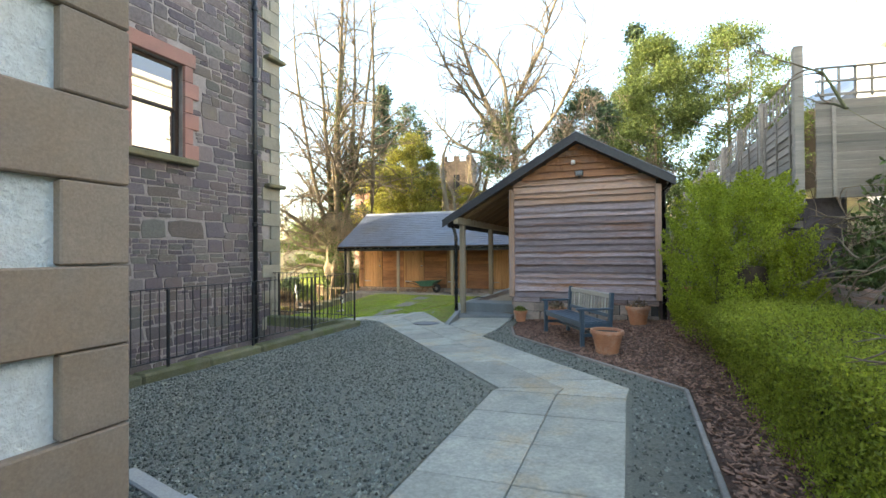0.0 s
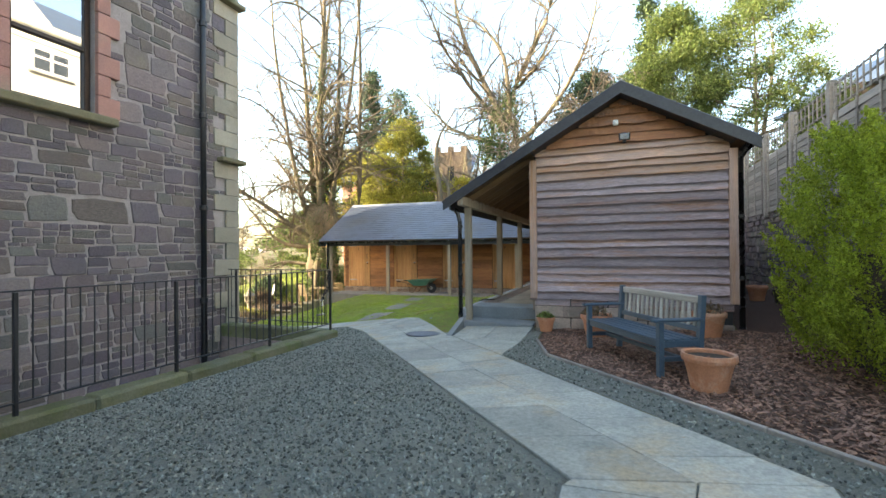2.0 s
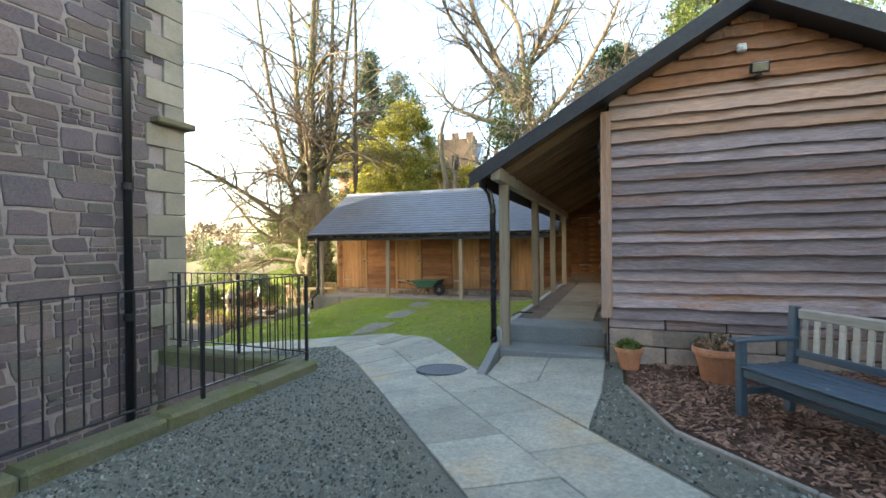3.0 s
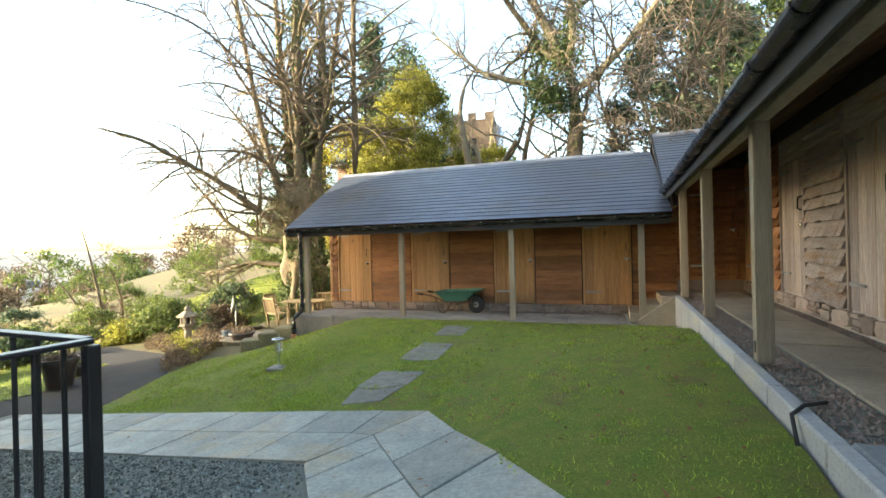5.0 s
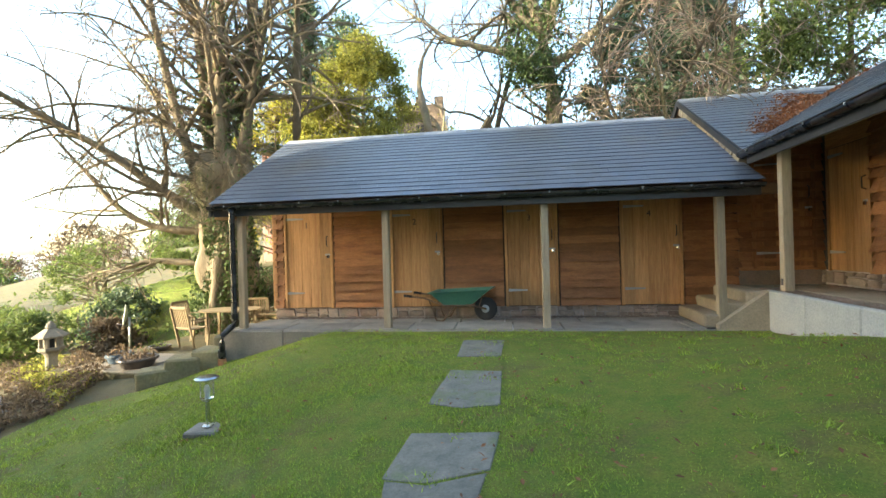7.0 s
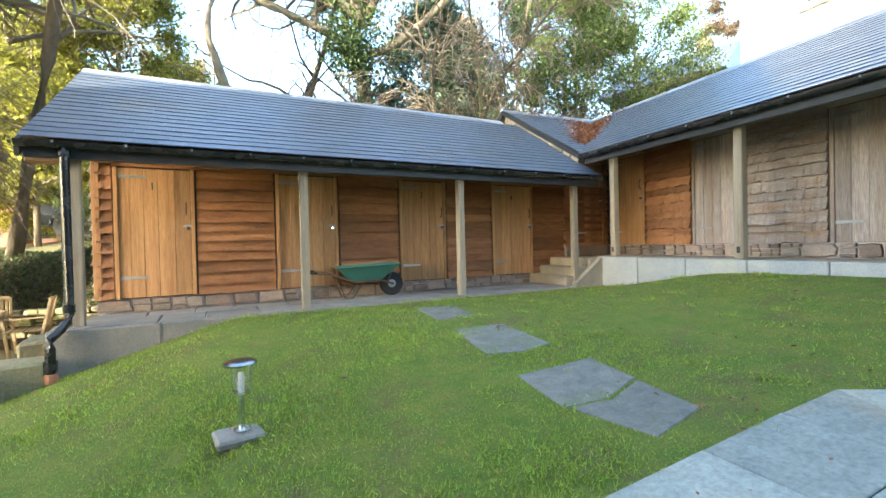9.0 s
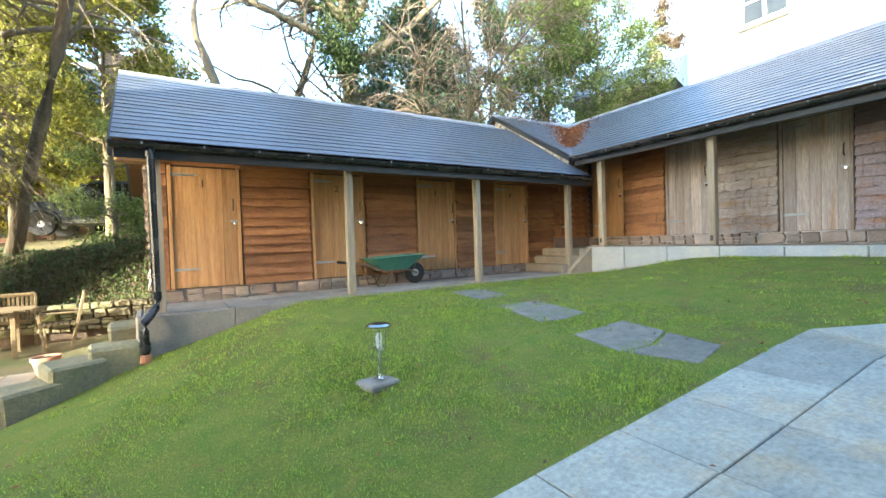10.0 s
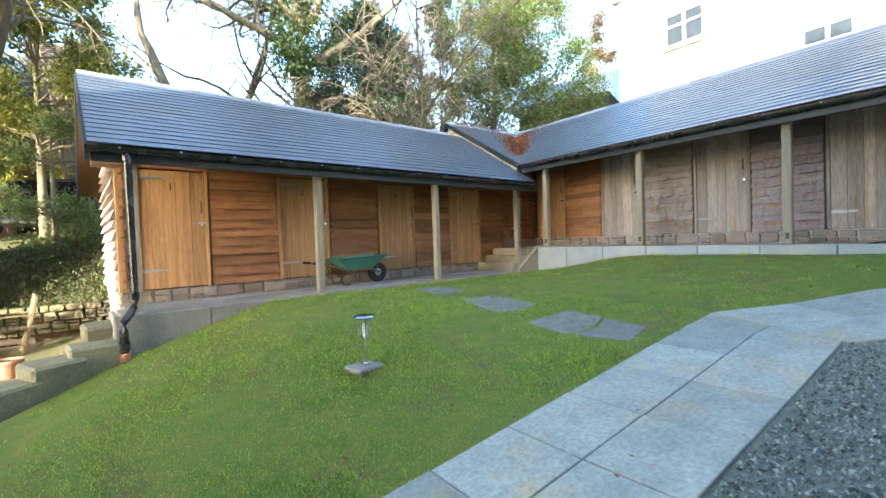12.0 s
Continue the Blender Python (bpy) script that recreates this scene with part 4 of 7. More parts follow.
rubble(plinth, pose(FL + 0.05, 3.9, 0, 0, 0, 180), 2.7, 0.75, -0.6, M["plinth"], None, (0.14, 0.22), 0.06, 60)
piece("plinth_core", prism([(FW + 0.05, -1.0), (3.95, -1.0), (3.95, 0.15), (FW + 0.05, 0.15)], FL + 0.03, FL + 0.2, M["mortar"], "plinth_core", "x"), plinth)
roof_f = new("roof")
roof_f.parent = far
tagged(roof_f, "blue-grey slate roof")
VX0, VX1 = -5.35, 2.96
dy, dz = R0Y - E0, ZR - ZE
sl = math.hypot(dy, dz)
piece("deck", prism([(E0 + 0.02, ZE - 0.03), (R0Y, ZR - 0.02), (2 * R0Y - E0, ZE - 0.03), (2 * R0Y - E0 - 0.05, ZE - 0.10), (R0Y, ZR - 0.13), (E0 + 0.05, ZE - 0.10)], VX0 + 0.01, VX1, M["rafter"], "deck", "x"), roof_f)
slates(roof_f, slope_frame((VX0, E0, ZE), (1, 0, 0), (0, dy, dz)), lambda v: (0, VX1 - VX0), sl, 300, prefer=lambda c: c[1] * 1.5 + abs(c[0] - 3))
slates(roof_f, slope_frame((VX1, 2 * R0Y - E0, ZE), (-1, 0, 0), (0, -dy, dz)), lambda v: (0, VX1 - VX0), sl, 0)
for i in range(18):
    piece("ridge_tile", prism([(R0Y - 0.13, ZR - 0.055), (R0Y, ZR + 0.035), (R0Y + 0.13, ZR - 0.055), (R0Y + 0.13, ZR - 0.075), (R0Y, ZR + 0.015), (R0Y - 0.13, ZR - 0.075)], VX0 + i * 0.445, min(VX0 + i * 0.445 + 0.44, 2.60), M["ridge"], "ridge_tile", "x"), roof_f)
for s in (-1, 1):
    e = R0Y + s * dy
    piece("bargeboard", prism([(R0Y, ZR - 0.03), (e, ZE - 0.03), (e, ZE - 0.20), (R0Y, ZR - 0.20)], VX0 - 0.03 , VX0 + 0.012, M["fascia"], "bargeboard", "x"), roof_f)
piece("soffit_box", box(0.34, 0.20, 0.16, M["oak_door"], 0.006), roof_f, (VX0 + 0.2, E0 + 0.16, ZE - 0.16))
piece("fascia", box(VX1 - VX0 - 0.05, 0.025, 0.17, M["fascia"], 0.004), far, ((VX0 + VX1) / 2, E0 + 0.06, ZE - 0.115))
gutter_run(far, (VX0 - 0.02, E0 - 0.01, ZE - 0.035), (VX1 - 0.02, E0 - 0.01, ZE - 0.035), (0, -1, 0), 13)
dp = new("downpipe")
dp.parent = far
tagged(dp, "black plastic downpipe with swan-neck")
PX = -4.975
piece("pipe_length", tube([(PX, E0 - 0.01, ZE - 0.08), (PX, E0 + 0.01, 1.80), (PX, E0 + 0.01, 0.14), (PX - 0.01, E0 - 0.01, 0.06), (PX - 0.07, E0 - 0.09, -0.02), (PX - 0.12, E0 - 0.13, -0.08), (PX - 0.13, E0 - 0.14, -0.18), (PX - 0.13, E0 - 0.14, -0.46)], 0.046, M["gutter"], 12), dp)
for z in (1.84, 0.16):
    piece("pipe_collar", lathe([(0.046, 0), (0.056, 0.005), (0.056, 0.09), (0.046, 0.095)], M["gutter"], 12), dp, (PX, E0 + 0.01, z))
piece("pipe_collar", lathe([(0.046, 0), (0.06, 0.005), (0.06, 0.11), (0.046, 0.115)], M["gutter"], 12), dp, (PX - 0.13, E0 - 0.14, -0.42))
piece("gully_collar", lathe([(0.05, 0), (0.065, 0.01), (0.06, 0.10), (0.04, 0.11)], M["terracotta"], 12), dp, (PX - 0.13, E0 - 0.14, -0.55), label="terracotta gully collar")
# patio along the far range
patio = tagged(new("patio_far"), "flagged walk in front of the garden stores", "paving", kind="structure")
patio.matrix_world = FAR
piece("patio_core", prism([(-5.16, -0.17), (3.2, -0.17), (3.2, FW + 0.02), (-5.0, FW + 0.02)], -0.9, FZ - 0.035, M["retain"], "patio_core"), patio)
x = -5.12
while x < 2.1:
    w = rng.uniform(0.5, 0.95)
    slab([(x, -0.13), (min(x + w, 2.2), -0.13), (min(x + w, 2.2), 0.52), (x, 0.52)], patio, M["patio"], "flagstone", 0.0, 0.05, 0.012, FZ)
    x += w
x = -5.0
while x < 2.1:
    w = rng.uniform(0.45, 0.8)
    slab([(x, 0.52), (min(x + w, 2.2), 0.52), (min(x + w, 2.2), 0.92), (x, 0.92)], patio, M["patio"], "flagstone", 0.0, 0.05, 0.012, FZ)
    x += w
for i in range(8):
    piece("edge_stone", box(1.03, 0.06, 0.50, M["patio"], 0.01), patio, (-4.66 + 1.045 * i, -0.185, FZ - 0.262))
piece("edge_stone", box(0.06, 0.75, 0.50, M["patio"], 0.01), patio, (-5.16, 0.22, FZ - 0.262))

# -- near range --
nearr = thing("oak_lodge_range", "oak-boarded gabled range with posted veranda and slate roof", "outbuilding")
GX0, GX1, GY, WZ = -2.78, 0.18, 13.22, 0.74
EX, RX, EXE = -4.30, -1.36, 0.42
NZE, NZR = 2.51, 4.20
SL = (NZR - NZE) / (RX - EX)
NZE2 = NZR - SL * (EXE - RX)
VY = 21.0                       # inner corner of the two eaves
RY = VY + (RX - EX)             # cross ridge
Y0 = 12.93
# near-black backing again, as shade behind the lodge boards
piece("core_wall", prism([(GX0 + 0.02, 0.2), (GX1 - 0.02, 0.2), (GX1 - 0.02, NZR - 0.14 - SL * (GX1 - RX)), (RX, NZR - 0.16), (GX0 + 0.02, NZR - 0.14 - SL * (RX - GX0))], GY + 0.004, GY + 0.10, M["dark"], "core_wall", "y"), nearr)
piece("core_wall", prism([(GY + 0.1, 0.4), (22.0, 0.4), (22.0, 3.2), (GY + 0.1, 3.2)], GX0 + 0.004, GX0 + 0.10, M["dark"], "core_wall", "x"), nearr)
piece("core_wall", prism([(GY + 0.1, 0.2), (26, 0.2), (26, 3.0), (GY + 0.1, 3.0)], GX1 - 0.12, GX1 - 0.02, M["oak_grey"], "core_wall", "x"), nearr)
piece("gable_core", prism([(VY + 0.25, 2.2), (RY, NZR - 0.12), (2 * RY - VY, 2.2)], -4.10, -4.0, M["oak_silver"], "gable_core", "x"), nearr)
gl = lambda z: (max(GX0 + 0.04, RX - (NZR - 0.15 - z) / SL), min(GX1 - 0.04, RX + (NZR - 0.15 - z) / SL))
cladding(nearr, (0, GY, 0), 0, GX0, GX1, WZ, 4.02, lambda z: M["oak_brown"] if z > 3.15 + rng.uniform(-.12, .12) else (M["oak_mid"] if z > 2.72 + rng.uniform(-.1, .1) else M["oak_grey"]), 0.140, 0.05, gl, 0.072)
for x, s in ((GX0 + 0.0, 1), (GX1 - 0.0, -1)):
    piece("corner_post", box(2.38 if s > 0 else 2.32, 0.10, 0.12, M["oak_mid"], 0.008), nearr, (x, GY - 0.03, WZ + 1.19 if s > 0 else WZ + 1.16), (0, 90, 0))
for i, (zz, hh) in enumerate(((0.30, 0.25), (0.52, 0.20), (0.68, 0.13))):
    for j in range(5):
        piece("plinth_block", box(0.575, 0.10, hh - 0.012, M["oak_grey"] if i == 2 else M["plinth"], 0.012), nearr, (GX0 + 0.31 + 0.59 * j - (0.15 if i == 1 and j else 0), GY + 0.01 + 0.012 * (i == 2), zz))
piece("plinth_core", prism([(GX0 + 0.02, -0.2), (GX1 - 0.02, -0.2), (GX1 - 0.02, WZ), (GX0 + 0.02, WZ)], GY + 0.01, GY + 0.20, M["mortar"], "plinth_core", "y"), nearr)
# veranda wall: doors and boards
NZ0, NZ1 = 0.71, 2.58
ndoors = [(20.88, 21.75, "8", M["oak_door"]), (18.84, 19.74, "7", M["oak_silver"]), (16.70, 17.62, "6", M["oak_silver"]), (14.64, 15.55, "5", M["oak_silver"])]
for a, b, num, mm in ndoors:
    plank_door(nearr, (GX0 - 0.012 + 0.024, (a + b) / 2, NZ0), -90, b - a - 0.04, NZ1 - NZ0, mm, "", 1)
nb = [(19.80, 20.82, M["oak_warm"]), (17.68, 18.78, M["oak_silver"]), (15.61, 16.64, M["oak_grey"]), (13.30, 14.58, M["oak_grey"])]
for a, b, mm in nb:
    cladding(nearr, (GX0, 0, 0), -90, -b, -a, NZ0, 2.95, mm, 0.157, 0.05, thick=0.088)
for a, b, num, mm in ndoors:
    piece("head_board", box(b - a + 0.12, 0.03, 0.36, mm, 0.004), nearr, (GX0 - 0.01, (a + b) / 2, NZ1 + 0.19), (0, 0, 90))
# back wall of the corner
cladding(nearr, (0, 21.98, 0), 0, -4.0, GX0, 0.71, 2.9, M["oak_warm"], 0.157, 0.03)
piece("plinth_stone", box(1.24, 0.10, 0.24, M["plinth"], 0.012), nearr, (-3.38, 21.95, 0.595))
plank_door(nearr, (-3.35, 21.965, 0.71), 0, 0.8, 1.85, M["oak_warm"], "", 1)
# near-black backing as shade behind the corner boards
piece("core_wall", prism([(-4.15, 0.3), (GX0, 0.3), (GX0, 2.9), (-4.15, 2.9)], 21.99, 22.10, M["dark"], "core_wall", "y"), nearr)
for y, z0 in ((13.40, 0.27), (15.76, 0.52), (18.10, 0.52), (20.43, 0.52)):
    oak_post(nearr, -4.04, y, z0, 2.40, 0.118)
    piece("bolt_plate", box(0.005, 0.05, 0.09, M["iron"], 0.002), nearr, (-4.04 - 0.062, y, z0 + 0.12))
piece("wall_plate", box(8.1, 0.11, 0.16, M["post"], 0.006), nearr, (-4.04, 17.0, 2.47), (0, 0, 90))
for i in range(19):
    y = 13.5 + i * 0.42
    piece("rafter", box(1.46, 0.05, 0.10, M["rafter"], 0.004), nearr, (-3.40, y, NZE + SL * 0.90 - 0.115), (0, -math.degrees(math.atan(SL)), 0))
nplinth = new("plinth")
nplinth.parent = nearr
tagged(nplinth, "rubble plinth under the veranda wall")
piece("plinth_core", prism([(GY + 0.1, 0.3), (22.0, 0.3), (22.0, NZ0), (GY + 0.1, NZ0)], GX0 - 0.01, GX0 + 0.003, M["mortar"], "plinth_core", "x"), nplinth)
rubble(nplinth, pose(GX0 - 0.012, 21.95, 0, 0, 0, 180), 8.6, 0.21, 0.50, M["plinth"], None, (0.17, 0.21), 0.05, 60)
roof_n = new("roof")
roof_n.parent = nearr
tagged(roof_n, "blue-grey slate roof with a leaf-filled valley")
slw = math.hypot(RX - EX, NZR - NZE)
cw = (RX - EX) / slw
def deck_slope(pts, name="deck", th=0.05, material=None):
    pts = [Vector(p) for p in pts]
    n = (pts[1] - pts[0]).cross(pts[2] - pts[0]).normalized()
    if n.z < 0:
        n = -n
    k = len(pts)
    vs = [p - n * 0.012 for p in pts] + [p - n * th for p in pts]
    bm = bmesh.new()
    bv = [bm.verts.new(v) for v in vs]
    bm.faces.new(bv[:k])
    bm.faces.new(bv[k:])
    for i in range(k):
        bm.faces.new((bv[i], bv[(i + 1) % k], bv[k + (i + 1) % k], bv[k + i]))
    piece(name, mesh_bm(name, bm, material or M["rafter"]), roof_n)
deck_slope([(EX, Y0, NZE), (EX, VY, NZE), (RX, RY, NZR), (RX, Y0, NZR)])
deck_slope([(RX, Y0, NZR), (RX, RY + 3, NZR), (EXE, RY + 3, NZE2), (EXE, Y0, NZE2)])
deck_slope([(-4.26, VY + 0.04, NZE + 0.02), (RX, RY, NZR), (-4.26, RY, NZR)])
deck_slope([(-4.26, RY, NZR), (RX, RY, NZR), (RX, 2 * RY - VY, NZE), (-4.26, 2 * RY - VY, NZE)])
slates(roof_n, slope_frame((EX, VY, NZE), (0, -1, 0), (RX - EX, 0, NZR - NZE)), lambda v: (-v * cw, VY - Y0), slw, 300, prefer=lambda c: c[1] * 1.5 + abs(c[0] - 2))
slates(roof_n, slope_frame((EXE, Y0, NZE2), (0, 1, 0), (RX - EXE, 0, NZR - NZE2)), lambda v: (0, RY + 2 - Y0), math.hypot(RX - EXE, NZR - NZE2), 0)
slates(roof_n, slope_frame((-4.28, VY, NZE), (1, 0, 0), (0, RY - VY, NZR - NZE)), lambda v: (0, max(0.0, v * cw)), slw, 60)
for i in range(25):
    y = Y0 + 0.0 + i * 0.445
    if y < RY - 0.2:
        piece("ridge_tile", prism([(RX - 0.13, NZR - 0.055), (RX, NZR + 0.035), (RX + 0.13, NZR - 0.055), (RX + 0.13, NZR - 0.075), (RX, NZR + 0.015), (RX - 0.13, NZR - 0.075)], y, min(y + 0.44, RY), M["ridge"], "ridge_tile", "y"), roof_n)
for i in range(7):
    x = -4.28 + i * 0.43
    piece("ridge_tile", prism([(RY - 0.13, NZR - 0.055), (RY, NZR + 0.035), (RY + 0.13, NZR - 0.055), (RY + 0.13, NZR - 0.075), (RY, NZR + 0.015), (RY - 0.13, NZR - 0.075)], x, x + 0.425, M["ridge"], "ridge_tile", "x"), roof_n)
piece("bargeboard", prism([(RX, NZR - 0.0), (EX - 0.05, NZE - 0.03), (EX - 0.05, NZE - 0.20), (RX, NZR - 0.19)], Y0 - 0.045, Y0 - 0.005, M["fascia"], "bargeboard", "y"), roof_n)
piece("bargeboard", prism([(RX, NZR - 0.0), (EXE + 0.05, NZE2 - 0.03), (EXE + 0.05, NZE2 - 0.20), (RX, NZR - 0.19)], Y0 - 0.045, Y0 - 0.005, M["fascia"], "bargeboard", "y"), roof_n)
piece("bargeboard", prism([(RY, NZR), (VY + 0.02, NZE), (VY + 0.02, NZE - 0.11), (RY, NZR - 0.11)], -4.31, -4.265, M["fascia"], "bargeboard", "x"), roof_n)
piece("bargeboard", prism([(RY, NZR), (2 * RY - VY, NZE), (2 * RY - VY, NZE - 0.17), (RY, NZR - 0.17)], -4.31, -4.265, M["fascia"], "bargeboard", "x"), roof_n)
# open soffit blocks under the west verge
for i in range(11):
    t = (i + 0.5) / 11
    piece("soffit_block", box(0.14, 0.25, 0.15, M["post"], 0.004), roof_n, (-4.23, VY + 0.1 + t * (RY - VY - 0.2), NZE - 0.125 + t * (NZR - NZE - 0.12)), (math.degrees(math.atan(SL)), 0, 0))
piece("soffit", prism([(GX0, NZR - 0.165 - SL * (RX - GX0)), (RX, NZR - 0.165), (GX1, NZR - 0.165 - SL * (GX1 - RX)), (GX1, NZR - 0.18 - SL * (GX1 - RX)), (RX, NZR - 0.18), (GX0, NZR - 0.18 - SL * (RX - GX0))], Y0, GY, M["fascia"], "soffit", "y"), roof_n)
piece("fascia", box(VY - Y0 - 0.05, 0.025, 0.17, M["fascia"], 0.004), nearr, (EX + 0.06, (VY + Y0) / 2, NZE - 0.115), (0, 0, 90))
gutter_run(nearr, (EX - 0.01, Y0 - 0.02, NZE - 0.035), (EX - 0.01, VY + 0.02, NZE - 0.035), (-1, 0, 0), 12)
gutter_run(nearr, (EXE + 0.01, Y0 - 0.02, NZE2 - 0.035), (EXE + 0.01, RY, NZE2 - 0.035), (1, 0, 0), 12)
for pts in (((EX - 0.01, 13.2, NZE - 0.08), (EX + 0.10, 13.26, NZE - 0.24), (-4.165, 13.28, 2.1), (-4.165, 13.28, 0.13)), ((EXE + 0.01, 13.1, NZE2 - 0.08), (0.27, 13.16, NZE2 - 0.28), (0.27, 13.16, 0.25))):
    d = new("downpipe")
    d.parent = nearr
    tagged(d, "black plastic downpipe")
    piece("pipe_length", tube(pts, 0.040, M["gutter"], 12), d)
    for z in (2.0, 1.1, 0.35):
        piece("pipe_collar", lathe([(0.036, 0), (0.047, 0.005), (0.047, 0.06), (0.036, 0.065)], M["gutter"], 12), d, (pts[-1][0], pts[-1][1], z))
# lamp and sensor on the gable
fl = thing("floodlight", "small black floodlight on the boarded gable", "lamp")
piece("housing", box(0.17, 0.06, 0.11, M["iron"], 0.012), fl, (-1.31, GY - 0.17, 3.36), (18, 0, 0))
piece("lens", box(0.14, 0.008, 0.085, M["steel"], 0.004), fl, (-1.31, GY - 0.205, 3.355), (18, 0, 0))
piece("bracket", box(0.05, 0.14, 0.03, M["iron"], 0.004), fl, (-1.31, GY - 0.09, 3.30))
sn = thing("sensor_box", "small white plastic sensor box on the gable", "sensor")
piece("case", box(0.085, 0.06, 0.085, M["whiteframe"], 0.012), sn, (-1.44, GY - 0.07, 3.62))
piece("eye_dome", lathe([(0.03, 0), (0.026, 0.012), (0.012, 0.022), (0.002, 0.025)], M["whiteframe"], 12), sn, (-1.44, GY - 0.1, 3.61), (90, 0, 0))
# veranda floor, retaining wall and steps
ver = tagged(new("veranda_floor"), "raised flagged veranda floor with gravel margin", "paving", kind="structure")
piece("veranda_core", prism([(-4.10, 13.75), (GX0, 13.75), (GX0, 22.0), (-4.10, 22.0)], -0.3, 0.475, M["gravelbed"], "veranda_core"), ver)
y = 13.8
while y < 21.2:
    w = rng.uniform(0.55, 0.95)
    slab([(-3.72, y), (-2.98, y), (-2.98, min(y + w, 21.9)), (-3.72, min(y + w, 21.9))], ver, M["flag"], "flagstone", 0.012, 0.05, 0.012, 0.485)
    y += w
ret = tagged(new("retaining_wall"), "low pale blue-grey stone retaining wall of the veranda", "wall", kind="structure")
y = 13.32
for i in range(8):
    piece("wall_block", box(0.10, 0.915, 0.70, M["retain"], 0.012), ret, (-4.125, y + 0.4625, 0.155))
    y += 0.925
piece("coping_ramp", prism([(12.52, -0.2), (12.52, 0.13), (13.32, 0.36), (13.32, -0.2)], -4.17, -4.075, M["stepstone"], "coping_ramp", "x"), ret)
piece("coping_ramp", prism([(-4.17, 0.50), (-4.80, 0.03), (-4.80, -0.2), (-4.17, -0.2)], 20.62, 20.74, M["flag"], "coping_ramp", "y"), ret)
st = tagged(new("steps_front"), "two grey stone steps up to the veranda", "steps", kind="structure")
piece("step", box(1.27, 0.75, 0.34, M["stepstone"], 0.015), st, (-3.44, 13.55, 0.115))
piece("step", box(1.27, 0.60, 0.40, M["stepstone"], 0.015), st, (-3.44, 13.98, 0.31))
st2 = tagged(new("steps_corner"), "three worn stone steps between walk and veranda", "steps", kind="structure")
for i in range(3):
    piece("step", box(0.34, 1.22, 0.19, M["flag"], 0.02), st2, (-4.78 + 0.27 * i, 21.34, 0.06 + 0.165 * i))

# ---- garden furniture and small things ----
def bench():
    b = thing("garden_bench", "blue-painted slatted wooden bench with worn pale backrest", "bench", pose(-1.44, 11.06, ground_z(-1.2, 11.2) + 0.012, 0, 0, -58.6) @ Matrix.Diagonal((1, 1, 0.94, 1)))
    W, D, SH = 1.50, 0.52, 0.42
    for s in (-1, 1):
        piece("leg", box(0.06, 0.06, 0.60, M["bench"], 0.006), b, (s * (W / 2 - 0.03), 0.03, 0.30))
        piece("leg", box(0.06, 0.06, 0.88, M["bench"], 0.006), b, (s * (W / 2 - 0.03), D - 0.03, 0.44), (-4, 0, 0))
        piece("armrest", box(0.075, D + 0.06, 0.035, M["bench"], 0.01), b, (s * (W / 2 - 0.03), D / 2 - 0.03, 0.617))
        piece("stretcher", box(0.045, D - 0.08, 0.05, M["bench"], 0.005), b, (s * (W / 2 - 0.03), D / 2, 0.20))
        piece("side_rail", box(0.045, D - 0.08, 0.07, M["bench"], 0.005), b, (s * (W / 2 - 0.03), D / 2, SH - 0.06))
    piece("front_rail", box(W - 0.12, 0.03, 0.07, M["bench"], 0.005), b, (0, 0.03, SH - 0.06))
    piece("stretcher", box(W - 0.14, 0.045, 0.045, M["bench"], 0.005), b, (0, D / 2, 0.20))
    for i in range(5):
        piece("seat_slat", box(W - 0.02, 0.075, 0.022, M["bench"], 0.006), b, (0, 0.04 + i * 0.094, SH - 0.012 - 0.006 * math.sin(i / 4 * math.pi)))
    piece("top_rail", box(W - 0.12, 0.04, 0.085, M["benchworn"], 0.012), b, (0, D + 0.002, 0.82), label="worn pale top rail")
    piece("lower_rail", box(W - 0.12, 0.035, 0.06, M["bench"], 0.006), b, (0, D - 0.022, 0.50))
    for i in range(15):
        piece("back_slat", box(0.042, 0.018, 0.27, M["benchworn"], 0.004), b, ((i - 7) * 0.090, D - 0.012, 0.655), (-4, 0, 0), label="worn pale slat")
bench()


def pot(x, y, r, h, plant=0, label="terracotta flowerpot with soil on the bark mulch", material=None, name="flowerpot", z=None, leaf="laurel"):
    z0 = (ground_z(x, y) if z is None else z) + 0.01
    p = thing(name, label, "flowerpot", pose(x, y, z0, rng.uniform(-1, 1), rng.uniform(-1, 1), rng.uniform(0, 90)), "flowerpots")
    mm = material or M["terracotta"]
    piece("body", lathe([(r * 0.62, 0), (r * 0.66, 0.01), (r * 0.80, h * 0.5), (r * 0.90, h * 0.76), (r * 0.90, h * 0.80)], mm, 28), p)
    piece("rim", lathe([(r * 0.90, h * 0.79), (r, h * 0.80), (r * 1.02, h * 0.88), (r, h * 0.99), (r * 0.95, h), (r * 0.86, h * 0.97), (r * 0.85, h * 0.80)], mm, 28, cap=False), p)
    piece("soil", lathe([(0.01, h * 0.90), (r * 0.86, h * 0.88)], M["soil"], 28, cap=False), p)
    if plant:
        n = plant
        a, q = nrg.uniform(0, 2 * np.pi, n), nrg.uniform(0, 1, n) ** 0.6
        pts = np.stack([r * q * np.cos(a), r * q * np.sin(a), h * 0.95 + r * 0.75 * nrg.uniform(0, 1, n) * (1.2 - q)], 1)
        tagged(piece("foliage", strewn("foliage", LEAF, LEAF_F, pts, nrg.uniform(0.02, 0.05, n), M[leaf], 0.9), p), kind="stuff")
    return p


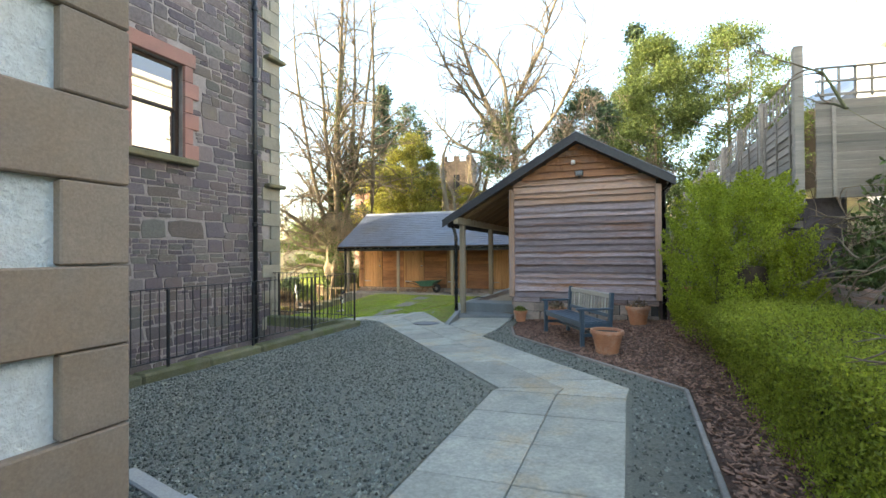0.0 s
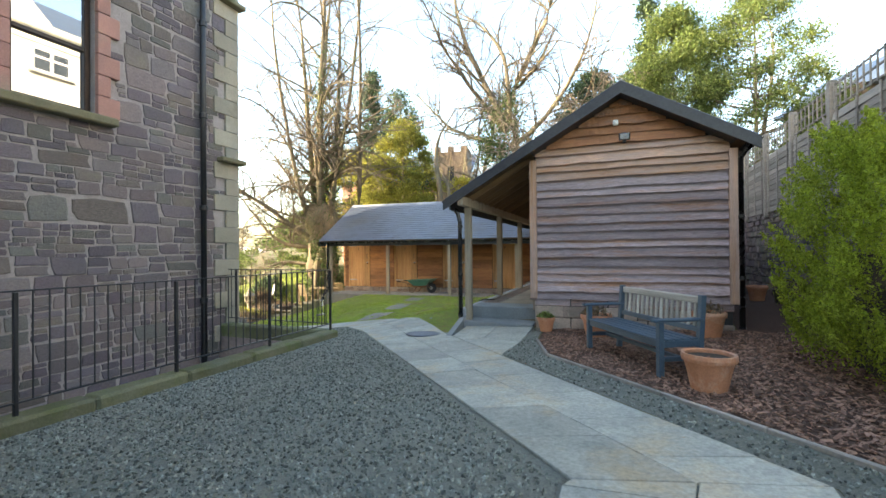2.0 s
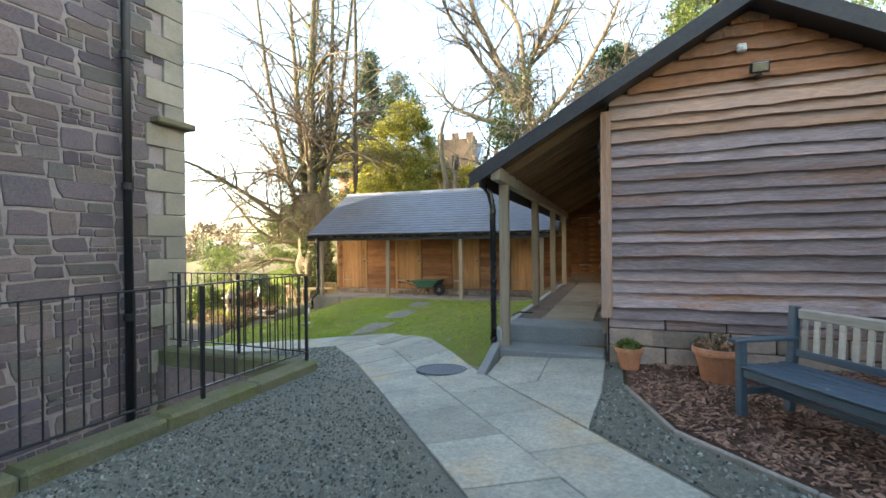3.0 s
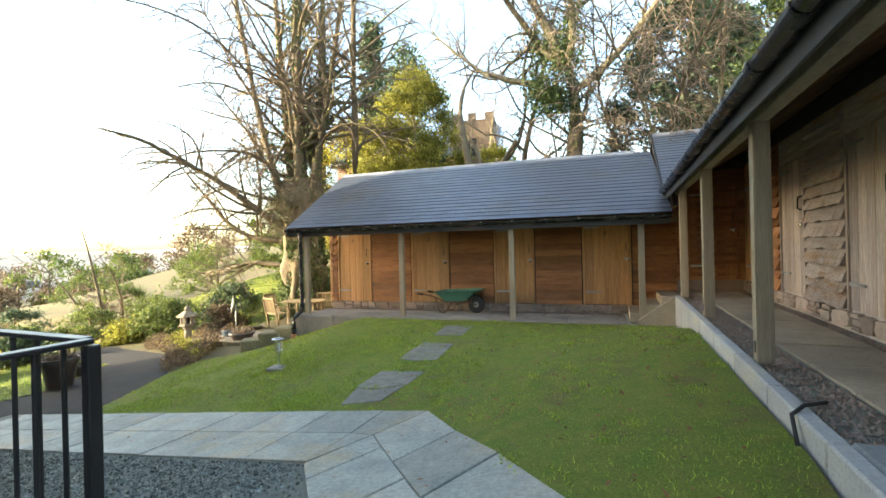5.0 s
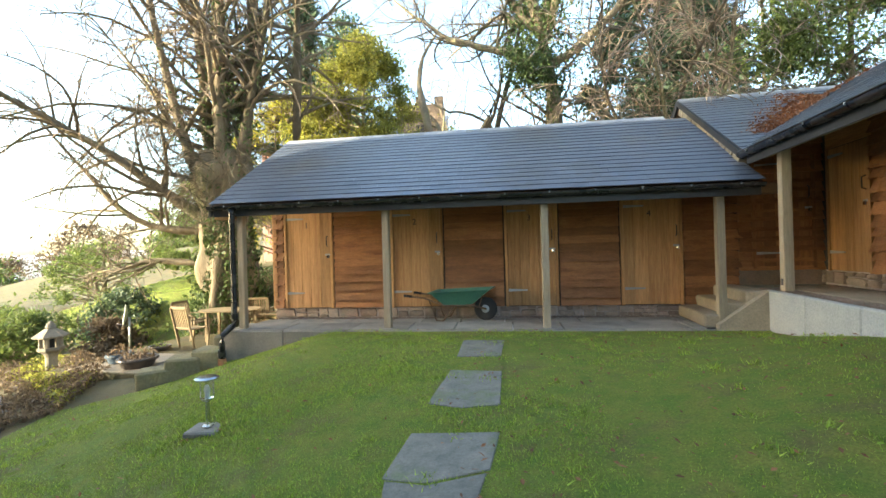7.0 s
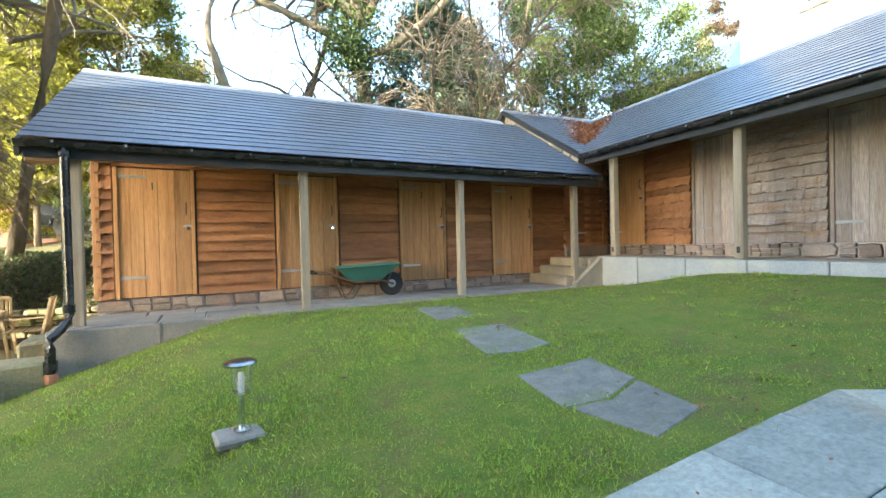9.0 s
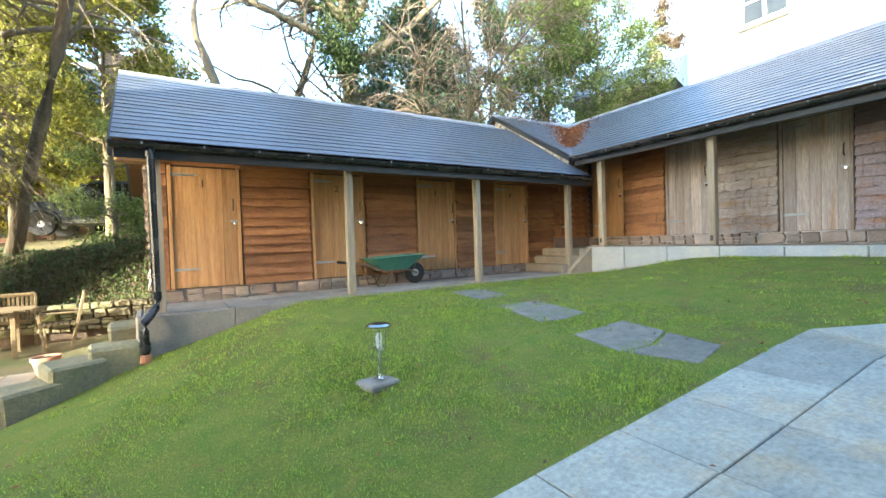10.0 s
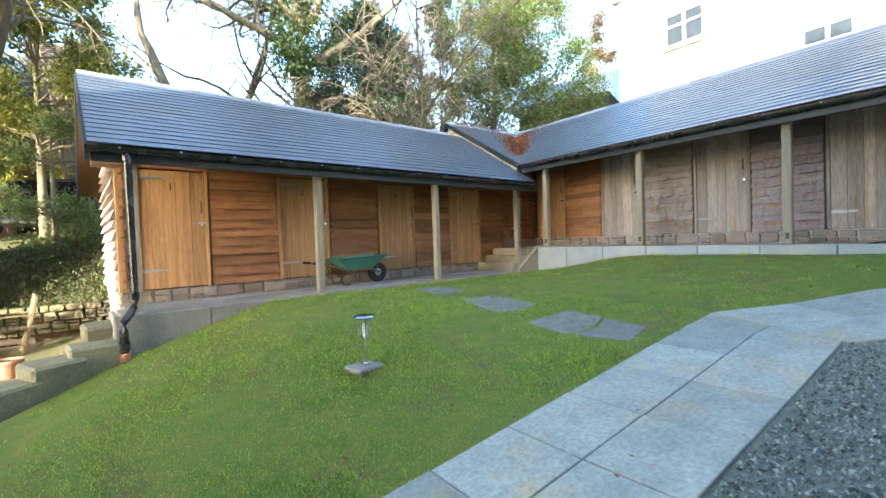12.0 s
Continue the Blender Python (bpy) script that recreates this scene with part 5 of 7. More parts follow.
pot(-0.67, 10.12, 0.225, 0.335)
pot(-0.22, 12.78, 0.22, 0.36, 90, "terracotta flowerpot with a dry plant against the gable wall", leaf="heath")
pot(-1.75, 12.72, 0.23, 0.34, 90, "terracotta flowerpot with a dry plant behind the bench", leaf="heath")
pot(-2.55, 12.97, 0.145, 0.24, 160, "small terracotta flowerpot with green leaves beside the step")
pot(0.95, 15.2, 0.17, 0.28, 0, "terracotta flowerpot in the passage beside the gable")
pot(1.15, 14.6, 0.13, 0.24, 0, "small dark pot in the passage beside the gable", M["darkpot"])
pot(-13.45, 21.45, 0.16, 0.24, 0, "stacked terracotta flowerpots on the terrace steps", z=-0.85)
pot(-16.1, 17.2, 0.34, 0.62, 260, "large dark glazed urn with silvery plants on the grass", M["darkpot"], leaf="heath")
pot(-16.95, 18.0, 0.17, 0.26, 40, "small dark planter beside the urn", M["darkpot"])
pot(-15.45, 21.0, 0.24, 0.34, 120, "blue-grey glazed planter beside the terrace", M["bench"], leaf="heath")
pot(-14.75, 20.75, 0.34, 0.26, 200, "wide dark bowl planter with pansies beside the terrace", M["darkpot"], leaf="heath")
pot(-15.6, 22.1, 0.22, 0.26, 30, "dark planter on the flagged terrace", M["darkpot"])


def solar_lamp():
    x, y = -10.35, 17.36
    z = ground_z(x, y)
    l = thing("garden_lamp", "stainless steel garden lamp on a stone slab in the lawn", "lamp", pose(x, y, z - 0.015, 0, 0, 12))
    piece("base_slab", box(0.30, 0.27, 0.06, M["patio"], 0.015), l, (-0.02, 0, 0.008))
    piece("base_plate", lathe([(0.055, 0.05), (0.055, 0.058), (0.03, 0.064)], M["steel"], 20), l)
    piece("pole", lathe([(0.021, 0.05), (0.021, 0.30)], M["steel"], 16), l)
    piece("collar", lathe([(0.026, 0.28), (0.05, 0.30), (0.056, 0.315)], M["steel"], 20), l)
    piece("glass_tube", lathe([(0.058, 0.315), (0.063, 0.49)], M["clear"], 20, cap=False), l)
    piece("bulb", lathe([(0.014, 0.315), (0.018, 0.36), (0.022, 0.40), (0.012, 0.44)], M["whiteframe"], 12), l)
    for i in range(3):
        a = 2 * math.pi * i / 3
        piece("stay", box(0.006, 0.006, 0.18, M["steel"], 0), l, (0.066 * math.cos(a), 0.066 * math.sin(a), 0.405))
    piece("cap", lathe([(0.106, 0.49), (0.108, 0.502), (0.085, 0.516), (0.05, 0.521), (0.005, 0.522)], M["steel"], 28), l)
solar_lamp()


def wheelbarrow():
    w = thing("wheelbarrow", "green wheelbarrow with rusty frame parked on the walk", "wheelbarrow", FAR @ pose(-0.95, 0.72, FZ, 0, 0, 180 - 6) @ Matrix.Scale(1.0, 4))
    # local x runs from the wheel back to the handles
    piece("tyre", lathe([(0.13, -0.042), (0.175, -0.04), (0.195, -0.02), (0.195, 0.02), (0.175, 0.04), (0.13, 0.042)], M["rubber"], 24), w, (0, 0, 0.197), (90, 0, 0))
    piece("rim", lathe([(0.05, -0.046), (0.12, -0.03), (0.12, 0.03), (0.05, 0.046)], M["galv"], 20), w, (0, 0, 0.197), (90, 0, 0))
    bm = bmesh.new()
    lo = [bm.verts.new(v) for v in ((0.20, -0.19, 0.30), (0.20, 0.19, 0.30), (0.66, 0.22, 0.27), (0.66, -0.22, 0.27))]
    hi = [bm.verts.new(v) for v in ((-0.10, -0.30, 0.545), (-0.10, 0.30, 0.545), (0.90, 0.33, 0.50), (0.90, -0.33, 0.50))]
    rim = [bm.verts.new(v) for v in ((-0.13, -0.33, 0.54), (-0.13, 0.33, 0.54), (0.93, 0.36, 0.495), (0.93, -0.36, 0.495))]
    bm.faces.new(lo)
    for i in range(4):
        j = (i + 1) % 4
        bm.faces.new((lo[i], lo[j], hi[j], hi[i]))
        bm.faces.new((hi[i], hi[j], rim[j], rim[i]))
    me = mesh_bm("tray", bm, M["barrow"])
    tray = piece("tray", me, w)
    mod = tray.modifiers.new("thick", 'SOLIDIFY')
    mod.thickness = 0.008
    for s in (-1, 1):
        piece("shaft", tube([(-0.02, s * 0.07, 0.197), (0.20, s * 0.19, 0.27), (0.66, s * 0.23, 0.265), (1.0, s * 0.27, 0.40), (1.32, s * 0.28, 0.44)], 0.016, M["rust"], 8), w)
        piece("grip", tube([(1.22, s * 0.277, 0.428), (1.36, s * 0.281, 0.445)], 0.021, M["rubber"], 8), w)
        piece("leg", tube([(0.50, s * 0.23, 0.27), (0.68, s * 0.26, 0.02), (0.80, s * 0.26, 0.02), (0.92, s * 0.25, 0.35)], 0.013, M["rust"], 8), w)
        piece("stay", tube([(0.10, s * 0.12, 0.22), (0.02, s * 0.2, 0.45)], 0.010, M["rust"], 6), w)
    piece("axle", tube([(0, -0.09, 0.197), (0, 0.09, 0.197)], 0.012, M["rust"], 8), w)
wheelbarrow()

# stepping stones in the lawn
stones_q = [[(-8.29, 19.69), (-7.73, 19.72), (-7.72, 18.98), (-8.25, 18.96)], [(-8.24, 18.51), (-7.67, 18.46), (-7.62, 17.62), (-7.95, 17.58), (-8.30, 17.69)],
            [(-8.30, 17.16), (-7.58, 17.12), (-7.60, 16.60), (-8.00, 16.47), (-8.33, 16.53)], [(-8.30, 16.51), (-7.99, 16.45), (-7.62, 16.56), (-7.66, 16.02), (-8.14, 15.93)]]
for q in stones_q:
    c = (sum(p[0] for p in q) / len(q), sum(p[1] for p in q) / len(q))
    s = slab(q[::-1], None, M["stepslab"], "stepping_stone", 0.010, 0.08, 0.004)
    tagged(s, "worn grey stone slab set in the lawn", "stepping stone", "stepping stones")

# access cover in the path
mc = thing("access_cover", "dark oval metal access cover in the path", "manhole cover", pose(-4.63, 12.60, ground_z(-4.63, 12.6) + 0.020, 0, 0, 20))
piece("cover_plate", lathe([(0.25, 0), (0.25, 0.008), (0.235, 0.012), (0.01, 0.012)], M["ironplate"], 28), mc, scale=(1.1, 0.85, 1))
piece("cover_frame", lathe([(0.252, 0), (0.252, 0.012), (0.28, 0.012), (0.28, 0)], M["ironplate"], 28, cap=False), mc, scale=(1.1, 0.85, 1))

# cable over the veranda edge
cb = thing("garden_cable", "black cable looped over the veranda edge", "cable")
piece("cable", tube([(-3.95, 14.9, 0.50), (-4.12, 14.7, 0.53), (-4.20, 14.62, 0.50), (-4.21, 14.52, 0.40), (-4.22, 14.42, 0.28), (-4.26, 14.40, 0.31), (-4.4, 14.44, 0.29)], 0.011, M["rubber"], 8), cb)


def garden_chair(m):
    c = thing("garden_chair", "weathered teak slatted garden chair at the terrace table", "chair", m, "chairs round the terrace table")
    for sx in (-1, 1):
        piece("leg", box(0.04, 0.04, 0.62, M["teak"], 0.005), c, (sx * 0.25, -0.22, 0.31), (6, 0, 0))
        piece("leg", box(0.04, 0.04, 0.95, M["teak"], 0.005), c, (sx * 0.25, 0.24, 0.46), (-12, 0, 0))
        piece("armrest", box(0.05, 0.50, 0.025, M["teak"], 0.005), c, (sx * 0.25, 0.0, 0.63))
    for i in range(6):
        piece("seat_slat", box(0.48, 0.06, 0.02, M["teak"], 0.004), c, (0, -0.21 + 0.076 * i, 0.42))
    for i in range(8):
        piece("back_slat", box(0.035, 0.016, 0.46, M["teak"], 0.003), c, (-0.2 + 0.057 * i, 0.27, 0.68), (-12, 0, 0))
    piece("top_rail", box(0.50, 0.03, 0.06, M["teak"], 0.008), c, (0, 0.325, 0.92), (-12, 0, 0))
    piece("low_rail", box(0.50, 0.025, 0.04, M["teak"], 0.004), c, (0, 0.23, 0.46), (-12, 0, 0))
    return c


TZ = -0.86
TBX, TBY = -14.7, 23.3
ch = garden_chair(pose(TBX - 0.35, TBY - 0.85, TZ, 0, 0, 168))
for a, dx, dy in ((258, -1.05, -0.1), (20, 0.2, 0.95), (100, 0.98, 0.15)):
    copy_thing(ch, pose(TBX + dx, TBY + dy, TZ, 0, 0, a - 180 + (0 if a != 258 else 12)))
tb = thing("garden_table", "weathered teak oval garden table on the terrace", "table", pose(TBX, TBY, TZ, 0, 0, 10))
for i in range(9):
    y = (i - 4) * 0.105
    w = 1.45 * math.sqrt(1 - (y / 0.56) ** 2)
    piece("top_slat", box(round(w, 2), 0.098, 0.028, M["teak"], 0.004), tb, (0, y, 0.73))
for sx in (-1, 1):
    for sy in (-1, 1):
        piece("leg", box(0.06, 0.06, 0.71, M["teak"], 0.005), tb, (sx * 0.45, sy * 0.28, 0.355))
    piece("cross_rail", box(0.05, 0.6, 0.05, M["teak"], 0.005), tb, (sx * 0.45, 0, 0.68))


def stone_lantern():
    x, y = -16.9, 20.8
    z = ground_z(x, y)
    l = thing("stone_lantern", "weathered Japanese stone lantern in the planting", "lantern", pose(x, y, z))
    k = 1.05
    piece("base", lathe([(0.24, 0), (0.24, 0.07), (0.15, 0.12)], M["lantern"], 6), l, scale=(k,) * 3)
    piece("shaft", lathe([(0.12, 0.11), (0.095, 0.2), (0.095, 0.42), (0.13, 0.50)], M["lantern"], 12), l, scale=(k,) * 3)
    piece("platform", lathe([(0.14, 0.49), (0.21, 0.55), (0.21, 0.60)], M["lantern"], 6), l, scale=(k,) * 3)
    for i in range(6):
        a = math.pi / 3 * i
        piece("light_pillar", box(0.06, 0.06, 0.19, M["lantern"], 0.008), l, (k * 0.15 * math.cos(a), k * 0.15 * math.sin(a), k * 0.69), (0, 0, math.degrees(a)), (k,) * 3)
    # dark block stands in for shade inside the light chamber
    piece("core", lathe([(0.10, 0.60), (0.10, 0.79)], M["dark"], 6), l, scale=(k,) * 3)
    piece("roof", lathe([(0.17, 0.775), (0.27, 0.79), (0.28, 0.82), (0.17, 0.90), (0.08, 0.96)], M["lantern"], 6), l, scale=(k,) * 3)
    piece("finial", lathe([(0.06, 0.94), (0.09, 0.98), (0.07, 1.03), (0.02, 1.10)], M["lantern"], 10), l, scale=(k,) * 3)
stone_lantern()

# satellite dish beyond the terrace
sd = thing("satellite_dish", "grey satellite dish on a short pole in the shrubs", "satellite dish", pose(-17.5, 23.1, -1.25))
piece("pole", tube([(0, 0, 0), (0, 0, 0.95)], 0.025, M["galv"], 8), sd)
piece("dish", lathe([(0.01, 0), (0.12, 0.012), (0.22, 0.04), (0.29, 0.075), (0.295, 0.07)], M["galv"], 24, cap=False), sd, (0.03, -0.08, 1.0), (82, 0, -42), (0.9, 1.0, 1))
piece("arm", tube([(0.03, -0.1, 0.75), (0.10, -0.42, 0.85)], 0.012, M["galv"], 6), sd)

# terrace flags and stepped edge beside the far range
ter = tagged(new("terrace"), "flagged terrace below the garden stores", "terrace", kind="structure")
for i in range(6):
    for j in range(2):
        x0, y0 = -16.0 + 0.62 * i + (0.2 if j % 2 else 0), 20.35 + 0.72 * j
        slab([(x0, y0), (x0 + 0.62, y0), (x0 + 0.62, y0 + 0.72), (x0, y0 + 0.72)], ter, M["flag"], "flagstone", 0.0, 0.10, 0.015, TZ + 0.0)
piece("terrace_core", prism([(-16.3, 20.3), (-12.2, 20.3), (-12.2, 24.3), (-16.3, 24.3)], TZ - 0.8, TZ - 0.015, M["earth"], "terrace_core"), ter)
tw = tagged(new("terrace_edge"), "rough stepped stone edging of the terrace", "wall", kind="structure")
for x, y, top, sx, sy, a in ((-12.42, 20.42, -0.13, 0.42, 0.5, 8), (-12.52, 20.02, -0.30, 0.48, 0.4, 10), (-12.86, 19.85, -0.40, 0.5, 0.45, 25), (-13.20, 19.62, -0.55, 0.5, 0.42, 35)):
    piece("edge_block", box(sx, sy, 0.40, M["drystone"], 0.03), tw, (x, y, top - 0.20), (rng.uniform(-2, 2), rng.uniform(-2, 2), a))
dw = thing("dry_stone_wall", "low mossy dry-stone wall at the foot of the bank", "wall")
dcore = piece("wall_core", prism([(-14.9, 24.25), (-11.9, 24.25), (-11.9, 24.6), (-14.9, 24.6)], -1.3, -0.22, M["soil"], "wall_core"), dw)
rubble(dw, pose(-14.9, 24.25, 0, 0, 0, -90), 3.0, 0.5, -0.68, M["drystone"], None, (0.12, 0.24), 0.16, 120)

# ---- boundary fence on its retaining wall ----
fence = thing("boundary_fence", "tall grey timber panel fence with trellis top", "fence")
def fence_run(p, q, zb, n, first=0):
    ang = math.degrees(math.atan2(q[1] - p[1], q[0] - p[0]))
    L = math.dist(p, q) / n
    for i in range(first, n + 1):
        c = lerp(p, q, i / n)
        piece("fence_post", box(0.11, 0.11, 1.95 if i else 2.2, M["fence"], 0.01), fence, (c[0], c[1], zb + 0.86 + (0.12 if not i else 0)))
    for i in range(n):
        c = lerp(p, q, (i + 0.5) / n)
        pn = new("panel")
        pn.parent = fence
        pn.matrix_local = pose(c[0], c[1], zb, 0, 0, ang)
        for k in range(11):
            piece("slat", box(L - 0.11, 0.022, 0.135, M["fence"], 0.003), pn, (0, rng.uniform(-.004, .004), 0.06 + 0.117 * k), (8, 0, rng.uniform(-.2, .2)))
        for s in (-0.36, 0, 0.36):
            for side in (-1, 1):
                piece("batten", box(0.045, 0.02, 1.32, M["fence"], 0.003), pn, (s * L, 0.028 * side, 0.66))
        for k in (0.0, 0.18, 0.36):
            piece("trellis_bar", box(L - 0.11, 0.02, 0.03, M["fence"], 0.002), pn, (0, 0, 1.37 + k))
        for k in range(9):
            piece("trellis_bar", box(0.03, 0.018, 0.42, M["fence"], 0.002), pn, ((k - 4) * (L - 0.12) / 9, 0.018, 1.54))
fence_run((1.78, 10.90), (1.90, 28.4), 2.42, 10)
fence_run((1.90, 10.84), (9.0, 12.1), 2.42, 4, 1)
rw = thing("bank_wall", "grey stacked stone retaining wall under the fence", "wall")
piece("wall_core", prism([(11.2, 0.0), (26, 0.0), (26, 2.44), (11.2, 2.44)], 1.92, 2.4, M["rubble"], "wall_core", "x"), rw)
rubble(rw, pose(1.92, 26, 0, 0, 0, 180), 14.8, 2.2, 0.25, M["rubble"], None, (0.12, 0.25), 0.08, 150, prefer=lambda c: abs(c[0] - 11.5))
lb = thing("low_bank_wall", "low dark timber sleeper wall behind the hedge", "wall")
for i in range(3):
    piece("sleeper", box(2.5, 0.16, 0.22, M["oak_grey"], 0.015), lb, (2.05, 4.2 + 2.5 * i + 0.3, 1.18), (0, 0, 90))
    piece("sleeper", box(2.5, 0.16, 0.22, M["oak_grey"], 0.015), lb, (2.06, 4.2 + 2.5 * i, 0.95), (0, 0, 90))

# ---- buildings beyond ----
wh = thing("white_house", "tall white rendered villa beyond the fence", "house")
WX, WY0, WY1, WTOP = 8.0, 6.0, 25.8, 12.1
wins = [(21.9, 23.5, 9.0, 10.35), (17.2, 18.6, 6.3, 7.8), (23.3, 24.3, 5.5, 6.7), (13.0, 14.5, 8.9, 10.5), (17.4, 18.9, 10.2, 11.2)]
piece("wall", prism([(WX, WY0), (18, WY0), (18, WY1), (WX, WY1)], 1.0, WTOP, M["white"], "wall"), wh)
for a, b, c, d in wins:
    w = new("window")
    w.parent = wh
    tagged(w, "white-framed casement window")
    piece("pane", box(0.02, b - a, d - c, M["pane"], 0), w, (WX - 0.012, (a + b) / 2, (c + d) / 2))
    for yy in (a, (a + b) / 2, b):
        piece("frame", box(0.10, 0.12, d - c + 0.1, M["whiteframe"], 0.01), w, (WX - 0.03, yy, (c + d) / 2))
    for zz in (c, c + (d - c) * 0.62, d):
        piece("frame", box(0.08, b - a, 0.09, M["whiteframe"], 0.01), w, (WX - 0.032, (a + b) / 2, zz))
    piece("window_sill", box(0.30, b - a + 0.3, 0.12, M["white"], 0.01), w, (WX - 0.10, (a + b) / 2, c - 0.11))
piece("cornice", box(0.5, WY1 - WY0 + 0.6, 0.35, M["white"], 0.05), wh, (WX - 0.05, (WY0 + WY1) / 2, WTOP + 0.1))
piece("string_course", box(0.12, WY1 - WY0 + 0.1, 0.18, M["white"], 0.02), wh, (WX - 0.03, (WY0 + WY1) / 2, WTOP - 0.55))
piece("roof", prism([(WX - 0.3, WTOP + 0.25), (13, WTOP + 3.6), (18.3, WTOP + 0.25)], WY0 - 0.3, WY1 + 0.3, M["slate"], "roof", "y"), wh, label="slate roof")
piece("downpipe", tube([(WX - 0.09, 16.2, 2), (WX - 0.09, 16.2, WTOP)], 0.06, M["whiteframe"], 10), wh)
piece("gable_dormer", prism([(15.2, WTOP), (16.8, WTOP + 1.6), (18.4, WTOP)], WX - 0.2, WX + 3, M["white"], "gable_dormer", "x"), wh)

oh = thing("old_cottage", "low cottage roof strewn with orange leaves behind the range", "house", pose(8.9, 29.6, 1.2, 0, 0, 20))
piece("wall", box(5, 4, 6.2, M["tower"], 0.03), oh, (0, 0, 3.6))
piece("roof", prism([(-2.5, 6.6), (0, 8.4), (2.5, 6.6)], -2.8, 2.8, M["slate"], "roof", "y"), oh)
piece("chimney", box(0.7, 0.6, 1.6, M["tower"], 0.03), oh, (1.4, -1.0, 8.6))

tw_ = thing("church_tower", "square sandstone tower behind the trees", "tower", pose(-13.7, 39.0, -1.9, 0, 0, 10))
piece("shaft", box(2.6, 2.6, 10, M["tower"], 0.05), tw_, (0, 0, 6.3))
for i in range(5):
    for s in (-1, 1):
        if i % 2 == 0:
            piece("merlon", box(0.5, 0.25, 0.45, M["tower"], 0.03), tw_, (-1.05 + 0.525 * i, s * 1.18, 11.5))
            piece("merlon", box(0.25, 0.5, 0.45, M["tower"], 0.03), tw_, (s * 1.181, -1.05 + 0.525 * i, 11.502))
# dark plate on the tower face stands in for a shaded opening
piece("belfry_opening", box(0.5, 0.1, 1.1, M["dark"], 0.02), tw_, (0, -1.28, 9.6))
ch2 = thing("church_nave", "grey slate church roof behind the trees", "house", pose(-10.6, 42, -4.0, 0, 0, 10))
piece("wall", box(7.0, 6, 6, M["tower"], 0.05), ch2, (0, 0, 5))
piece("roof", prism([(-3.3, 8.0), (0, 10.2), (3.3, 8.0)], -3.6, 3.6, M["slate"], "roof", "x"), ch2)

vb = thing("sandstone_villa", "pink sandstone villa seen past the yew", "house", pose(-18.6, 42, 0.4, 0, 0, 8))
piece("wall", box(11, 7, 7, M["red"], 0.05), vb, (0, 0, 3.5))
piece("roof", prism([(-3.9, 7.0), (0, 9.8), (3.9, 7.0)], -5.8, 5.8, M["slate"], "roof", "x"), vb)
for x in (-3.6, -0.6, 3.0):
    for z in (1.9, 4.9):
        w = new("window")
        w.parent = vb
        piece("pane", box(1.0, 0.03, 1.7, M["glass"], 0), w, (x, -3.52, z))
        for s in (-1, 1):
            piece("jamb", box(0.28, 0.16, 2.1, M["buff"], 0.02), w, (x + s * 0.62, -3.52, z))
        piece("lintel", box(1.6, 0.16, 0.25, M["buff"], 0.02), w, (x, -3.53, z + 1.05))


def parked_car():
    c = thing("parked_car", "dark grey off-road estate car parked beyond the bank", "car", pose(-14.3, 33.0, ground_z(-14.3, 33.0), 0, 0, -7))
    bm = bmesh.new()
    sec = [(-2.35, 0.55, 0.95), (-2.30, 0.40, 1.05), (-1.0, 0.38, 1.12), (1.9, 0.38, 1.12), (2.35, 0.5, 1.05)]
    rings = []
    for x, lo, hi in sec:
        rings.append([bm.verts.new((x, y, z)) for y, z in ((-0.88, lo), (-0.95, (lo + hi) / 2), (-0.90, hi), (0.90, hi), (0.95, (lo + hi) / 2), (0.88, lo))])
    for r0, r1 in zip(rings, rings[1:]):
        for i in range(6):
            bm.faces.new((r0[i], r0[(i + 1) % 6], r1[(i + 1) % 6], r1[i]))
    bm.faces.new(rings[0])
    bm.faces.new(rings[-1])
    piece("body", mesh_bm("body", bm, M["car"]), c)
    piece("cabin", prism([(-1.0, 1.10), (-0.25, 1.72), (2.0, 1.76), (2.32, 1.10)], -0.80, 0.80, M["carglass"], "cabin", "y"), c, label="dark glazed cabin")
    piece("roof_panel", prism([(-0.3, 1.70), (-0.2, 1.78), (2.0, 1.82), (2.08, 1.74)], -0.81, 0.81, M["car"], "roof_panel", "y"), c)
    for x in (-0.62, 0.65, 1.65, 2.15):
        piece("pillar", box(0.09, 1.63, 0.70, M["car"], 0.01), c, (x, 0, 1.40), (0, 30 if x < 0 else (-14 if x > 2 else 0), 0))
    for x in (-1.5, 1.4):
        for s in (-1, 1):
            wl = piece("wheel", lathe([(0.22, -0.13), (0.36, -0.12), (0.375, -0.08), (0.375, 0.08), (0.36, 0.12), (0.22, 0.13)], M["rubber"], 24), c, (x, s * 0.90, 0.375), (90, 0, 0))
            piece("rim", lathe([(0.04, -0.135), (0.22, -0.12), (0.24, 0.0), (0.22, 0.12), (0.04, 0.135)], M["galv"], 20), wl)
    for s in (-1, 1):
        piece("headlight", box(0.06, 0.34, 0.18, M["steel"], 0.02), c, (-2.33, s * 0.66, 0.92))
        piece("wing_mirror", box(0.12, 0.2, 0.15, M["car"], 0.03), c, (-0.75, s * 1.03, 1.18))
    for x in (-1.5, 1.4):
        for s in (-1, 1):
            piece("wheel_arch", tube([(x + 0.47 * math.cos(a), s * 0.94, 0.375 + 0.47 * math.sin(a)) for a in (math.pi * k / 8 for k in range(9))], 0.045, M["car"], 6), c)
    for s in (-1, 1):
        piece("sill_trim", box(2.0, 0.05, 0.14, M["dark"], 0.02), c, (-0.05, s * 0.93, 0.44))
    piece("bumper", box(0.16, 1.8, 0.26, M["dark"], 0.05), c, (-2.36, 0, 0.58))
parked_car()

